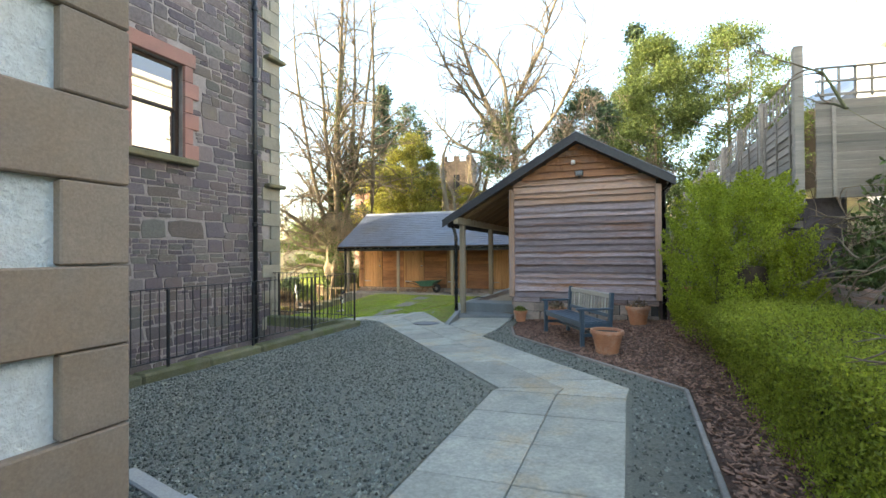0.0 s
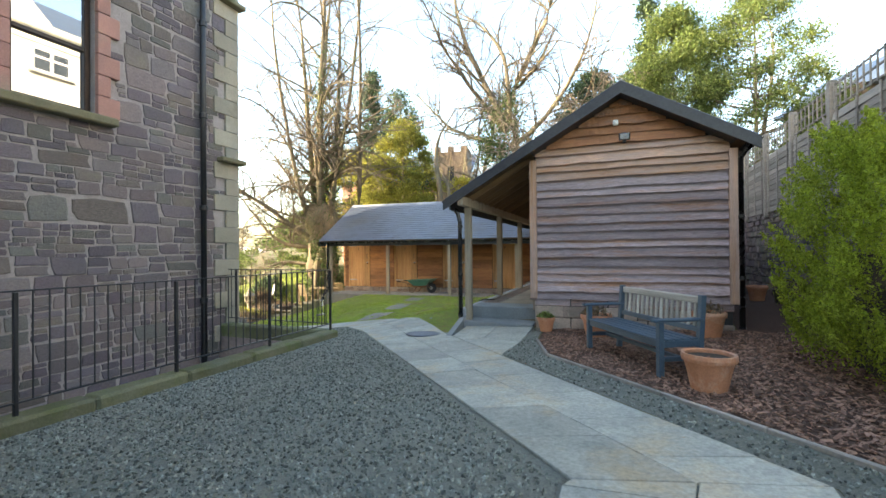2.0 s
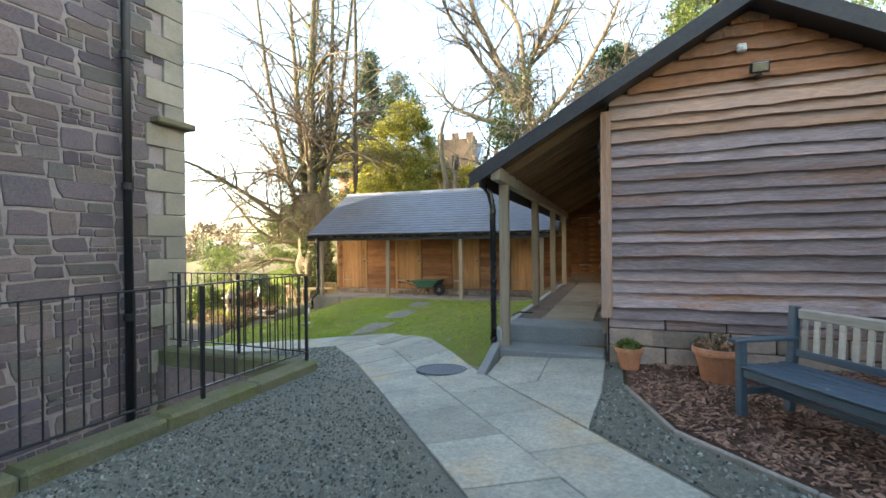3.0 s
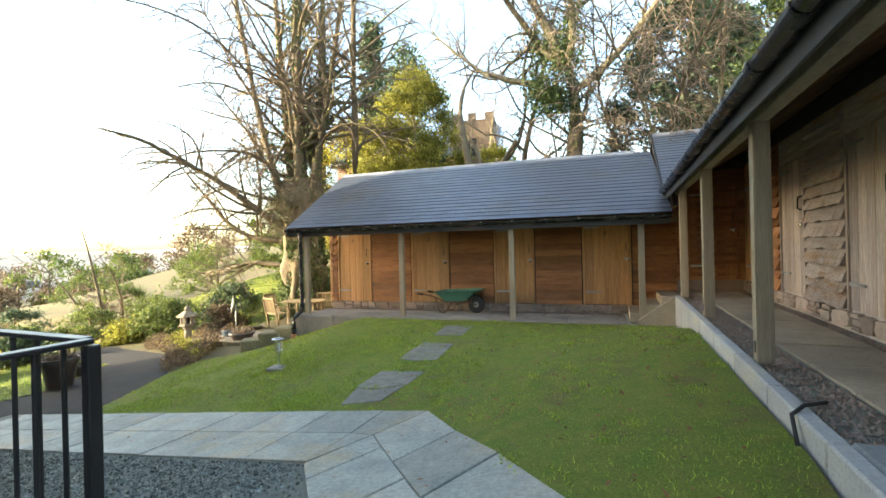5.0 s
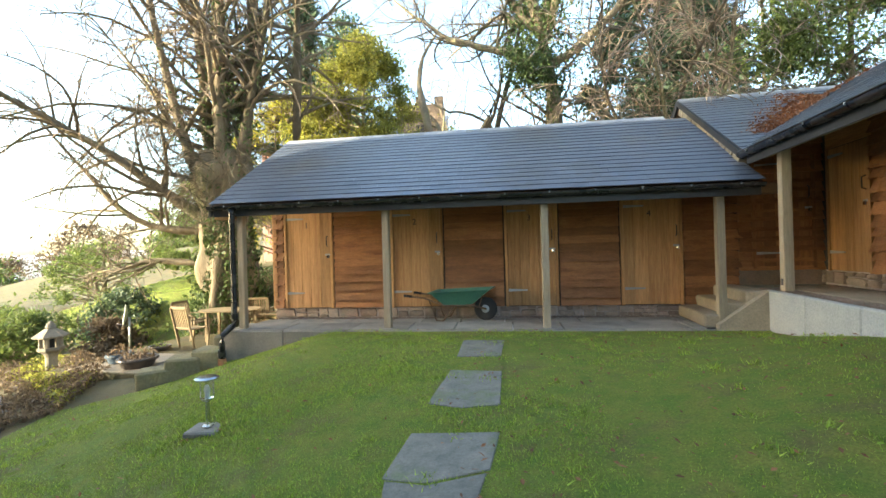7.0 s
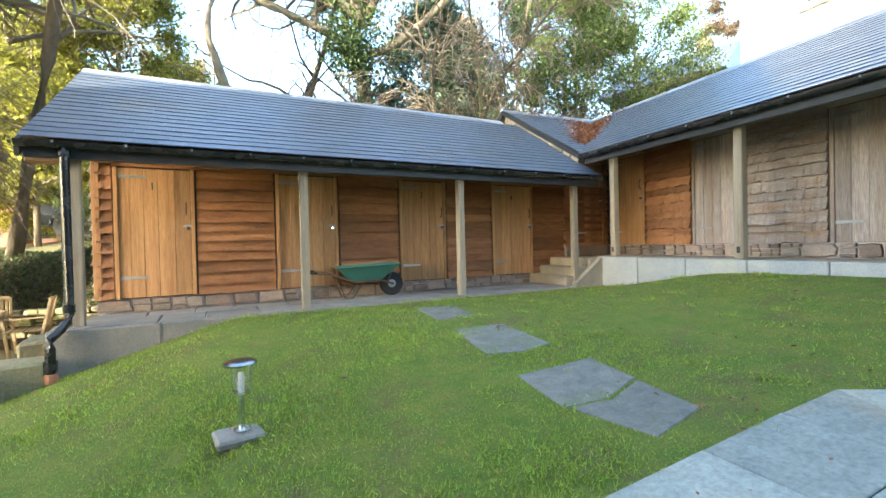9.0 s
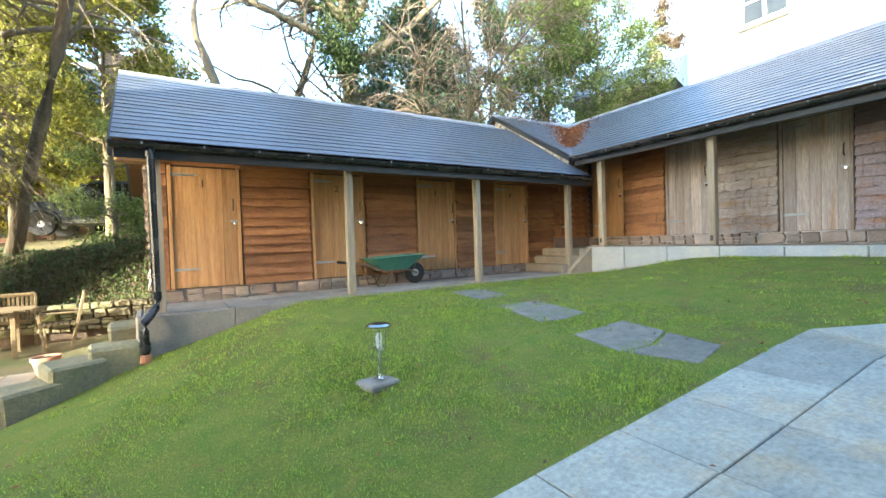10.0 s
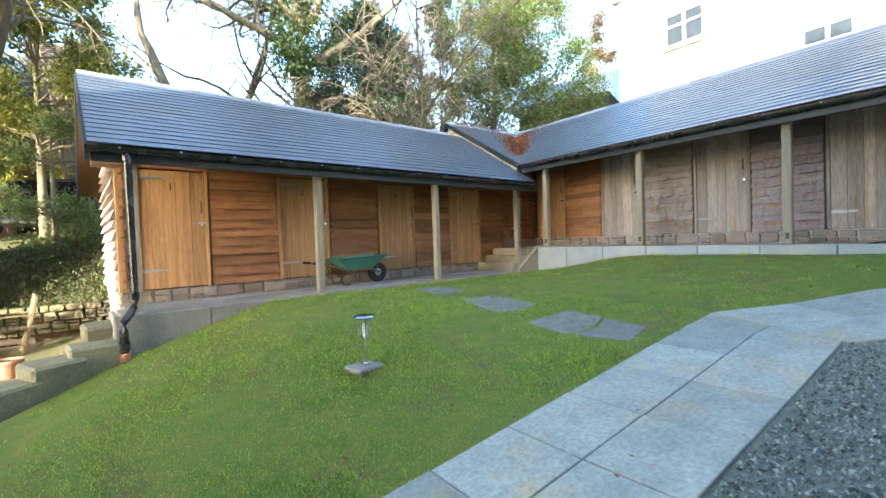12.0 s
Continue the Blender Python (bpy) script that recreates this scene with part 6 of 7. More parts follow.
# ---- far valley ----
def far_valley():
    r = random.Random(5)
    hills = []
    for k, (d, top, lo) in enumerate(((900, 10, -60), (1500, 34, -60), (2300, 62, -60))):
        n = 60
        vs, fs = [], []
        for i in range(n + 1):
            a = radians(-110 + 100 * i / n)
            h = top * (0.55 + 0.45 * noise.noise((i * 0.13 + 7 * k, k * 3.1, 0))) + 5 * noise.noise((i * 0.5, 9, k))
            for q, z in ((1.0, lo), (1.08, h), (1.3, lo)):
                vs.append((math.sin(a) * d * q - 10, math.cos(a) * d * q + 15, z))
        for i in range(n):
            for j in range(2):
                fs.append((3 * i + j, 3 * i + j + 1, 3 * i + j + 4, 3 * i + j + 3))
        # haze is painted in: the base colour pales with distance
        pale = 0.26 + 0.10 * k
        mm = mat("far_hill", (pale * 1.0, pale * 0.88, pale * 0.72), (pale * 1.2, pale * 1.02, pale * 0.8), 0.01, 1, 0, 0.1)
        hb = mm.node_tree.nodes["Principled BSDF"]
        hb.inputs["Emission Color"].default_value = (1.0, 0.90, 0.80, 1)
        hb.inputs["Emission Strength"].default_value = (0.06, 0.08, 0.10)[k]      # haze added as a faint glow, stronger with distance
        tagged(new("backdrop_hill", mesh_from("hill", vs, fs, mm, True)), "wooded hills across the valley with haze painted into their colour", "hill", kind="structure")
    town = thing("far_village", "small pale houses across the valley", "village")
    for i in range(46):
        a = radians(r.uniform(-82, -38))
        d = r.uniform(230, 420)
        x, y = math.sin(a) * d - 6, math.cos(a) * d + 12
        z = ground_z(x, y)
        w, dd, h = r.uniform(6, 11), r.uniform(6, 9), r.uniform(4, 6)
        hs = new("far_house")
        hs.parent = town
        hs.matrix_local = pose(x, y, z, 0, 0, r.uniform(0, 180))
        piece("wall", box(round(w), round(dd), 9.0, M["white"] if r.random() < 0.6 else M["red"], 0), hs, (0, 0, h - 4.5))
        piece("roof", prism([(-round(dd) / 2 - .3, h), (0, h + 2.6), (round(dd) / 2 + .3, h)], -round(w) / 2 - .2, round(w) / 2 + .2, M["slate"], "roof", "x"), hs)
far_valley()

# ---- plants ----
def seg_arrays(name, p, q, r0, r1, material, n):
    """Tapered round bars from arrays of ends and radii."""
    d = q - p
    d = d / (np.linalg.norm(d, axis=1, keepdims=True) + 1e-9)
    ref = np.where(np.abs(d[:, 2:3]) < 0.9, np.array([[0, 0, 1.0]]), np.array([[1.0, 0, 0]]))
    a = np.cross(d, ref)
    a /= np.linalg.norm(a, axis=1, keepdims=True)
    b = np.cross(d, a)
    t = 2 * np.pi * np.arange(n) / n
    ring = a[:, None] * np.cos(t)[None, :, None] + b[:, None] * np.sin(t)[None, :, None]
    v = np.concatenate([p[:, None] + ring * r0[:, None, None], q[:, None] + ring * r1[:, None, None]], 1)
    i = np.arange(n)
    f = np.stack([i, (i + 1) % n, n + (i + 1) % n, n + i], 1)
    f = f[None] + (np.arange(len(p)) * 2 * n)[:, None, None]
    return tris(name, v.reshape(-1, 3), f.reshape(-1, 4), material, True)


def seg_mesh(name, segs, material, n):
    P = np.array([[*p, *q] for p, q, _, _ in segs], float)
    R = np.array([[r, s] for _, _, r, s in segs], float)
    return seg_arrays(name, P[:, :3], P[:, 3:], R[:, 0], R[:, 1], material, n)


def run_limbs(g, P, D, L, R, n, wander, curl, lift, taper):
    """Many limbs at once: each wanders, curls to a side of its own and rises or sags."""
    k = len(P)
    pts = np.zeros((k, n + 1, 3))
    pts[:, 0] = P
    d = D / np.linalg.norm(D, axis=1, keepdims=True)
    side = g.normal(0, 1, (k, 3)) * curl / n
    for i in range(n):
        d = d + side + g.normal(0, wander, (k, 3))
        d[:, 2] += lift / n
        d /= np.linalg.norm(d, axis=1, keepdims=True)
        pts[:, i + 1] = pts[:, i] + d * (L / n)[:, None]
    return pts, R[:, None] * (1 - taper * np.linspace(0, 1, n + 1))[None]


def sprout(g, pts, rad, L, per_m, t0, angle, ratio, fine, up, longest):
    """Side branches along limbs."""
    n = pts.shape[1] - 1
    m = g.poisson(np.maximum(per_m * L, 0.3))
    idx = np.repeat(np.arange(len(L)), m)
    k = len(idx)
    t = t0 + (1 - t0) * g.random(k)
    c = np.minimum((t * n).astype(int), n - 1)
    w = (t * n - c)[:, None]
    a, b = pts[idx, c], pts[idx, c + 1]
    T = b - a
    T /= np.linalg.norm(T, axis=1, keepdims=True)
    U = np.cross(T, g.normal(0, 1, (k, 3)))
    U /= np.linalg.norm(U, axis=1, keepdims=True)
    ang = np.radians(g.uniform(*angle, k))[:, None]
    D = T * np.cos(ang) + U * np.sin(ang)
    D[:, 2] += up
    ln = np.clip(L[idx] * g.uniform(*ratio, k) * (1.15 - 0.6 * t), 0.18, longest)
    r = rad[idx, c] * (1 - w[:, 0]) + rad[idx, c + 1] * w[:, 0]
    return a + (b - a) * w, D, ln, np.clip(r * g.uniform(0.35, 0.62, k), fine, 0.012 * ln + fine)


def bare_tree(seed, x, y, stems, label, o, ivy=0, ivy_h=6.0, ivy_r=0.35, name="bare_tree", z=None):
    """Stems: x, y, dx, dy, length, radius, then start height and dz, then rise; branches follow the style o."""
    g = np.random.default_rng(seed)
    z = ground_z(x, y) - 0.15 if z is None else z
    t = thing(name, label, "tree", pose(x, y, z))
    S = [(*q, *(0, 1.0, o["lift"][0])[len(q) - 6:]) for q in stems]
    P = np.array([(q[0], q[1], q[6]) for q in S], float)
    D = np.array([(q[2], q[3], q[7]) for q in S], float)
    L, R = np.array([q[4] for q in S], float), np.array([q[5] for q in S], float)
    trunks = []
    for i in range(len(S)):
        pts, rad = run_limbs(g, P[i:i + 1], D[i:i + 1], L[i:i + 1], R[i:i + 1], 14, o["wander"][0], o["curl"][0], S[i][8], o.get("taper", 0.86))
        trunks.append((pts, rad))
        rr = rad[0] * (1 + 0.08 * g.normal(0, 1, 15))
        piece("trunk", tube([tuple(p) for p in pts[0]], [float(q) for q in rr], M["bark"], 10, "trunk"), t)
    pts, rad = np.concatenate([q[0] for q in trunks]), np.concatenate([q[1] for q in trunks])
    base = pts
    fine = o.get("fine", 0.0095)
    for lv in range(1, o["levels"] + 1):
        n = (14, 8, 6, 4, 3)[lv]
        P, D, L, R = sprout(g, pts, rad, L, o["forks"][lv - 1], o["bare"] if lv == 1 else 0.12, o["angle"], o["ratio"], fine * (2.2, 1.5, 1, 1)[lv - 1], o.get("up", 0.1), o["longest"][lv - 1])
        pts, rad = run_limbs(g, P, D, L, R, n, o["wander"][lv], o["curl"][lv], o["lift"][lv], 0.75)
        nm = "branchwork" if lv == 1 else "twig_mass"
        me = seg_arrays(nm, pts[:, :-1].reshape(-1, 3), pts[:, 1:].reshape(-1, 3), rad[:, :-1].ravel(), rad[:, 1:].ravel(), M["bark"] if lv == 1 else M["twig"], 5 if lv == 1 else 3)
        tagged(piece(nm, me, t), kind="stuff")
    if ivy:
        seg = base[:, :-1].reshape(-1, 3)
        seg = seg[(seg[:, 2] < ivy_h) & (np.hypot(seg[:, 0], seg[:, 1]) < 1.5)]
        c = seg[g.integers(0, len(seg), ivy)] + g.normal(0, 0.16, (ivy, 3)) * np.array([1, 1, 2.6])
        a, w = g.uniform(0, 6.283, ivy), np.abs(g.normal(0, 1, ivy)) * ivy_r * (0.75 + 0.35 * np.sin(c[:, 2] * 2.1)) + 0.12
        c[:, 0] += w * np.cos(a)
        c[:, 1] += w * np.sin(a)
        c[:, 2] = np.maximum(c[:, 2], 0.1)
        tagged(piece("ivy", strewn("ivy", LEAF, LEAF_F, c, g.uniform(0.04, 0.085, ivy), M["ivy"], 1.0), t), kind="stuff")
    return t


def leafy(name, seed, x, y, h, rad, material, n, label, shape="egg", size=(0.06, 0.12), z=None, clump=0.5, low=0.12, k=None, category="tree"):
    """An evergreen: a trunk, limbs to the clumps, and clumped leaves with gaps."""
    r = random.Random(seed)
    g = np.random.default_rng(seed)
    z = ground_z(x, y) - 0.1 if z is None else z
    t = thing(name, label, category, pose(x, y, z))
    k = k or max(14, int(rad * rad * h * 1.5))
    cs = []
    for i in range(k):
        u = r.uniform(low, 1.0)
        prof = {"egg": math.sin(math.pi * min(1, 0.18 + 0.82 * u)) ** 0.6, "cone": (1 - u) * 1.05 + 0.04, "dome": math.sqrt(max(0.02, 1 - u * u))}[shape]
        a, q = r.uniform(0, 6.283), r.uniform(0.35, 1.0) ** 0.6
        cs.append((rad * prof * q * math.cos(a), rad * prof * q * math.sin(a), h * u))
    segs = [((0, 0, 0), (0, 0, h * 0.9), 0.03 * rad + 0.05, 0.02)]
    for c in cs:
        zb = max(0.1, c[2] - 0.35 * math.hypot(c[0], c[1]))
        segs.append(((0, 0, min(zb, h * 0.88)), c, 0.035, 0.01))
    piece("trunk", seg_mesh("trunk", segs[:1], M["bark"], 8), t)
    tagged(piece("branchwork", seg_mesh("branchwork", segs[1:], M["bark"], 4), t), kind="stuff")
    C = np.array(cs)[g.integers(0, k, n)]
    sp = clump * (0.55 + 0.45 * g.random((n, 1)))
    P = C + g.normal(0, 1, (n, 3)) * sp * np.array([0.55, 0.55, 0.38])
    P[:, 2] = np.maximum(P[:, 2], 0.02)
    tagged(piece("crown", strewn("crown", LEAF, LEAF_F, P, g.uniform(*size, n), material, 0.8), t), kind="stuff")
    return t


OAK = dict(wander=(0.07, 0.13, 0.16, 0.18, 0.2), curl=(0.25, 0.7, 0.8, 0.7, 0.5), lift=(0.15, 0.25, 0.05, -0.1, -0.2), levels=3, forks=(1.5, 2.0, 2.2), angle=(30, 68), ratio=(0.25, 0.5), bare=0.25, longest=(5, 2.2, 0.9))
GNARL = dict(wander=(0.11, 0.17, 0.19, 0.2), curl=(0.5, 1.2, 1.1, 0.9), lift=(0.3, 0.5, 0.1, -0.2), levels=3, forks=(2.6, 3.0, 2.8), angle=(35, 78), ratio=(0.24, 0.46), bare=0.15, longest=(4.5, 2.0, 0.9), up=0.15, fine=0.0105)
LIME = dict(wander=(0.03, 0.09, 0.14, 0.17), curl=(0.10, 0.6, 0.8, 0.8), lift=(0.12, -0.75, -0.9, -0.9), levels=3, forks=(1.7, 2.5, 2.5), angle=(38, 72), ratio=(0.24, 0.42), bare=0.10, longest=(5.0, 2.1, 0.95), up=0.30, fine=0.0085)
LOWL = dict(wander=(0.09, 0.11, 0.15, 0.18), curl=(0.5, 0.7, 0.9, 0.8), lift=(0.3, -0.6, -0.9, -1.1), levels=3, forks=(3.0, 2.8, 2.8), angle=(35, 72), ratio=(0.32, 0.52), bare=0.15, longest=(3.6, 1.9, 0.95), up=0.28, fine=0.0085)
SLIM = dict(wander=(0.02, 0.12, 0.16, 0.18), curl=(0.03, 0.8, 0.8, 0.6), lift=(0.05, 0.2, -0.1, -0.3), levels=3, forks=(0.8, 1.8, 2.0), angle=(40, 75), ratio=(0.14, 0.26), bare=0.3, longest=(3.2, 1.4, 0.7))
WILLOW = dict(wander=(0.08, 0.12, 0.15, 0.16), curl=(0.3, 0.8, 0.8, 0.6), lift=(0.0, -0.7, -1.3, -1.5), levels=3, forks=(2.6, 2.8, 2.4), angle=(25, 65), ratio=(0.3, 0.5), bare=0.2, longest=(4.0, 2.0, 1.1))
BUSH = dict(fine=0.006, wander=(0.10, 0.14, 0.16), curl=(0.4, 0.6, 0.6), lift=(-0.5, -0.4, -0.4), levels=2, forks=(3.2, 2.6), angle=(15, 55), ratio=(0.35, 0.65), bare=0.1, longest=(1.6, 0.9))

# the old lime beside the terrace: a fat burred bole, a sheaf of stems above it, low limbs over the slope
LX, LY = -15.9, 24.8
lime = bare_tree(3, LX, LY, [(0, 0, 0.02, -0.02, 15.5, 0.24, 3.8, 1.0), (0.35, 0.2, 0.10, 0.0, 15, 0.19, 3.6, 1.0), (-0.35, 0.0, -0.13, -0.06, 15, 0.18, 3.8, 1.0), (0.1, -0.35, 0.06, -0.10, 14, 0.16, 4.0, 1.0), (-0.45, -0.25, -0.24, -0.16, 14, 0.14, 3.8, 1.0), (0.45, -0.2, 0.20, 0.02, 13.5, 0.14, 4.1, 1.0), (-0.2, 0.3, -0.08, 0.12, 14, 0.16, 4.0, 1.0)],
                 "old many-stemmed bare lime with a burred bole and ivy", LIME, 5200, 13.0, 0.20)
bare_tree(8, LX, LY, [(-0.3, -0.2, -0.72, -0.56, 6.8, 0.17, 3.2, 0.85, 0.7), (-0.3, -0.2, -0.80, -0.62, 5.6, 0.12, 3.0, -0.18, 1.1), (-0.3, -0.1, -0.85, -0.45, 4.2, 0.11, 2.0, 0.05, 0.3), (-0.2, -0.1, -0.60, -0.60, 5.5, 0.075, 4.6, 0.85, -0.5), (-0.3, 0.0, -0.75, -0.30, 5.5, 0.075, 4.9, 0.80, -0.6), (-0.2, 0.0, -0.50, -0.25, 5.5, 0.07, 5.4, 0.9, -0.6), (-0.3, -0.1, -0.66, -0.55, 5.0, 0.07, 4.2, 0.35, -0.3), (-0.3, -0.1, -0.70, -0.50, 6.0, 0.07, 6.5, 0.9, -0.7)],
          "low limbs of the lime reaching out over the slope", LOWL, 0)


def bole():
    """The lime's swollen trunk, with burrs and a skirt of fine shoots."""
    g = np.random.default_rng(17)
    n, k = 40, 34
    vs, fs = [], []
    for j in range(k + 1):
        h = 5.2 * j / k
        w = 0.60 + 0.25 * math.exp(-h * 1.6) + 0.20 * math.exp(-((h - 4.3) / 0.7) ** 2) - 0.18 * max(0, h - 4.7)
        for i in range(n):
            a = 2 * math.pi * i / n
            q = w * (1 + 0.12 * math.sin(3 * a + 0.5 * h) + 0.08 * math.sin(7 * a - h) + 0.30 * noise.noise((math.cos(a) * 1.9, math.sin(a) * 1.9, h * 1.3)))
            vs.append((q * math.cos(a), q * math.sin(a), h))
    for j in range(k):
        fs += [(j * n + i, j * n + (i + 1) % n, (j + 1) * n + (i + 1) % n, (j + 1) * n + i) for i in range(n)]
    fs.append(tuple(range(k * n, (k + 1) * n)))
    piece("bole", mesh_from("bole", vs, fs, M["bark"], True), lime, label="swollen burred trunk")
    m = 620
    a, h = g.uniform(0, 6.283, m), g.uniform(3.2, 5.4, m)
    P = np.stack([0.66 * np.cos(a), 0.66 * np.sin(a), h], 1)
    D = np.stack([np.cos(a), np.sin(a), g.uniform(-0.3, 1.2, m)], 1)
    pts, rad = run_limbs(g, P, D, g.uniform(0.6, 2.2, m), g.uniform(0.006, 0.014, m), 7, 0.12, 0.6, -1.6, 0.6)
    tagged(piece("epicormic_growth", seg_arrays("epicormic_growth", pts[:, :-1].reshape(-1, 3), pts[:, 1:].reshape(-1, 3), rad[:, :-1].ravel(), rad[:, 1:].ravel(), M["bark"], 3), lime), kind="stuff")
    q = 5200
    a, h = g.uniform(0, 6.283, q), 3.6 * g.random(q) ** 1.2
    w = 0.62 + 0.30 * np.exp(-1.2 * h) + np.abs(g.normal(0, 0.16, q)) * (0.7 + 0.6 * np.sin(2 * a + h))
    tagged(piece("ivy", strewn("ivy", LEAF, LEAF_F, np.stack([w * np.cos(a), w * np.sin(a), h], 1), g.uniform(0.045, 0.095, q), M["ivy"], 1.0), lime), kind="stuff")
bole()
bare_tree(5, -15.3, 27.0, [(0, 0, 0.30, -0.40, 17, 0.16), (0.1, -0.1, 0.85, 0.3, 3.6, 0.07, 5.2, 0.55, -0.5), (0, 0, -0.8, -0.5, 4.2, 0.10, 2.6, 0.25, 0.3)], "slender bare tree with pale bark", SLIM, 0)
bare_tree(12, -6.8, 28.3, [(0, 0, 0.01, 0.0, 9.5, 0.46), (-0.05, 0, -0.22, 0.0, 11, 0.19, 6.4, 1.0), (0.1, 0.1, 0.10, 0.0, 11, 0.19, 6.8, 1.0), (0.1, 0.1, 0.97, 0.15, 8.5, 0.15, 5.6, 0.42, 0.8), (-0.1, 0, -0.97, -0.2, 8.0, 0.14, 5.6, 0.50, 0.8), (-0.1, 0, -0.90, 0.1, 8.5, 0.15, 6.6, 0.55, 0.4), (0.1, 0, 0.7, -0.5, 8, 0.15, 6.8, 0.7, 0.2), (0, 0.1, -0.5, 0.6, 9, 0.15, 6.6, 0.8), (-0.1, -0.1, -0.75, -0.5, 1.3, 0.15, 5.2, 0.15)],
          "large gnarled bare oak clothed in ivy", GNARL, 9000, 8.5, 0.34)
bare_tree(21, -9.8, 28.6, [(0, 0, -0.42, -0.05, 11, 0.20), (0.15, 0.1, -0.05, 0.1, 6.0, 0.19), (0.4, 0, 0.2, 0.05, 11, 0.15), (0.3, -0.1, 0.5, -0.1, 3.0, 0.11, 3.0, 0.6), (0.4, 0, 0.75, 0.1, 3.0, 0.09, 3.2, 0.3, 0.9)], "leaning bare tree with lopped crooked stems", dict(GNARL, forks=(1.1, 2.0, 2.2)), 0)
bare_tree(33, -3.4, 27.8, [(0, 0, -0.2, -0.3, 9.5, 0.085), (0.3, 0, 0.4, -0.45, 9.5, 0.08), (0.1, 0, -0.05, -0.6, 9, 0.075), (0.2, 0.1, 0.7, -0.2, 8.5, 0.075), (0, 0, -0.5, -0.2, 9, 0.075)], "bare tree with drooping tangled twigs", WILLOW, 0)
bare_tree(41, 5.5, 33, [(0, 0, 0.05, 0, 10, 0.15), (0.4, 0, 0.25, 0.1, 9, 0.12)], "small bare tree behind the fence", OAK, 0)
bare_tree(43, -27, 24.5, [(0, 0, 0.05, 0, 6.5, 0.11), (0.5, 0, 0.3, 0.1, 6, 0.09), (-0.4, 0, -0.3, 0.1, 6, 0.09)], "bare garden tree above the valley", OAK, 0, z=-3.6)
bare_tree(44, -30, 20.5, [(0, 0, 0.05, 0, 6.0, 0.11), (0.5, 0, -0.3, 0.1, 6, 0.09)], "bare garden tree above the valley", OAK, 0, z=-4.2)
bare_tree(45, -22.5, 34.0, [(0, 0, 0.1, 0, 14, 0.2), (0.4, 0.2, -0.15, 0.1, 13, 0.17)], "bare tree behind the terrace", LIME, 0)
bare_tree(46, -12.7, 36.0, [(0, 0, 0.1, 0, 9, 0.12), (0.4, 0.2, -0.25, 0.1, 8.5, 0.11), (-0.5, 0, 0.3, 0, 8, 0.10), (-0.9, 0, -0.1, 0, 9, 0.10), (0.8, 0, 0.2, 0, 8, 0.10)], "bare tree in front of the tower", OAK, 0)
bare_tree(51, 2.9, 8.8, [(0.1 * (i % 5), 0.22 * i - 2.2, -0.9 + 0.25 * (i % 6), -0.6 + 0.1 * i, 2.4, 0.012, 0, 0.45) for i in range(30)], "tangled bare grey shrub on the bank", BUSH, 0, name="bare_shrub", z=1.35)

leafy("spruce", 61, -19.6, 36.2, 15.0, 2.6, M["conifer"], 16000, "tall dark blue-green spruce", "cone", (0.08, 0.18), clump=0.6)
leafy("holly", 62, -20.3, 34.2, 8.4, 2.7, M["yellowleaf"], 15000, "yellow-green evergreen bush catching the sun", "egg", (0.06, 0.12), clump=0.65)
leafy("holly", 63, -16.4, 35.5, 6.4, 2.6, M["yellowleaf"], 13000, "yellow-green evergreen bush behind the stores", "egg", (0.06, 0.12), clump=0.65)
leafy("holly", 64, -11.2, 33.0, 4.6, 1.9, M["yellowleaf"], 8000, "green evergreen bush behind the stores", "egg", (0.05, 0.11))
leafy("laurel_tree", 65, 0.9, 27.3, 10.6, 2.2, M["laurel"], 52000, "tall broad-leaved evergreen with sunlit top", "egg", (0.04, 0.09), clump=0.95)
leafy("laurel_tree", 66, 4.0, 27.4, 9.2, 2.7, M["laurel"], 42000, "tall open evergreen beyond the fence", "egg", (0.04, 0.08), clump=0.75)
leafy("fir", 67, 0.1, 30.0, 12.2, 1.5, M["conifer"], 9000, "narrow fir behind the laurels", "cone", (0.07, 0.15))
leafy("yew", 68, -2.6, 32.0, 9.5, 3.0, M["conifer"], 34000, "dark spreading yew behind the stores", "egg", (0.06, 0.13), clump=0.7)
leafy("yew", 69, -0.6, 35.2, 10.0, 2.8, M["conifer"], 26000, "dark spreading yew behind the oak", "egg", (0.06, 0.13), clump=0.7)
leafy("holly", 70, -16.4, 31.5, 7.5, 1.8, M["olive"], 12000, "tall olive-green evergreen with drooping branches", "egg", (0.06, 0.13), clump=0.6, low=0.22)
leafy("pine", 71, -13.45, 27.7, 3.3, 1.1, M["laurel"], 11000, "young green conifer beside the bank", "egg", (0.025, 0.055), clump=0.5, low=0.05)
leafy("yew", 77, -13.9, 30.3, 8.5, 2.5, M["olive"], 36000, "olive-green yew with drooping branches over the bank", "egg", (0.04, 0.09), clump=0.6, low=0.34)
leafy("pine", 72, -17.2, 36.5, 13, 2.2, M["conifer"], 8000, "dark woodland conifer beyond the drive", "egg", (0.08, 0.16), clump=0.8, low=0.35)
leafy("pine", 74, 17.0, 32.8, 11, 1.3, M["heath"], 8000, "brown bare-twigged tree on the hillside", "egg", (0.06, 0.12), clump=0.6)
leafy("holly", 76, -20.5, 29.5, 4.0, 2.0, M["laurel"], 8000, "green evergreen bush below the tree", "egg", (0.05, 0.11))


def hedge_leaves(name, label, material, faces_pts, n, size, core=None):
    t = thing(name, label, "hedge")
    P = faces_pts(n)
    tagged(piece("foliage", strewn("foliage", LEAF, LEAF_F, P, nrg.uniform(*size, n), material, 1.0), t), kind="stuff")
    if core:
        piece("core", core, t)
    return t


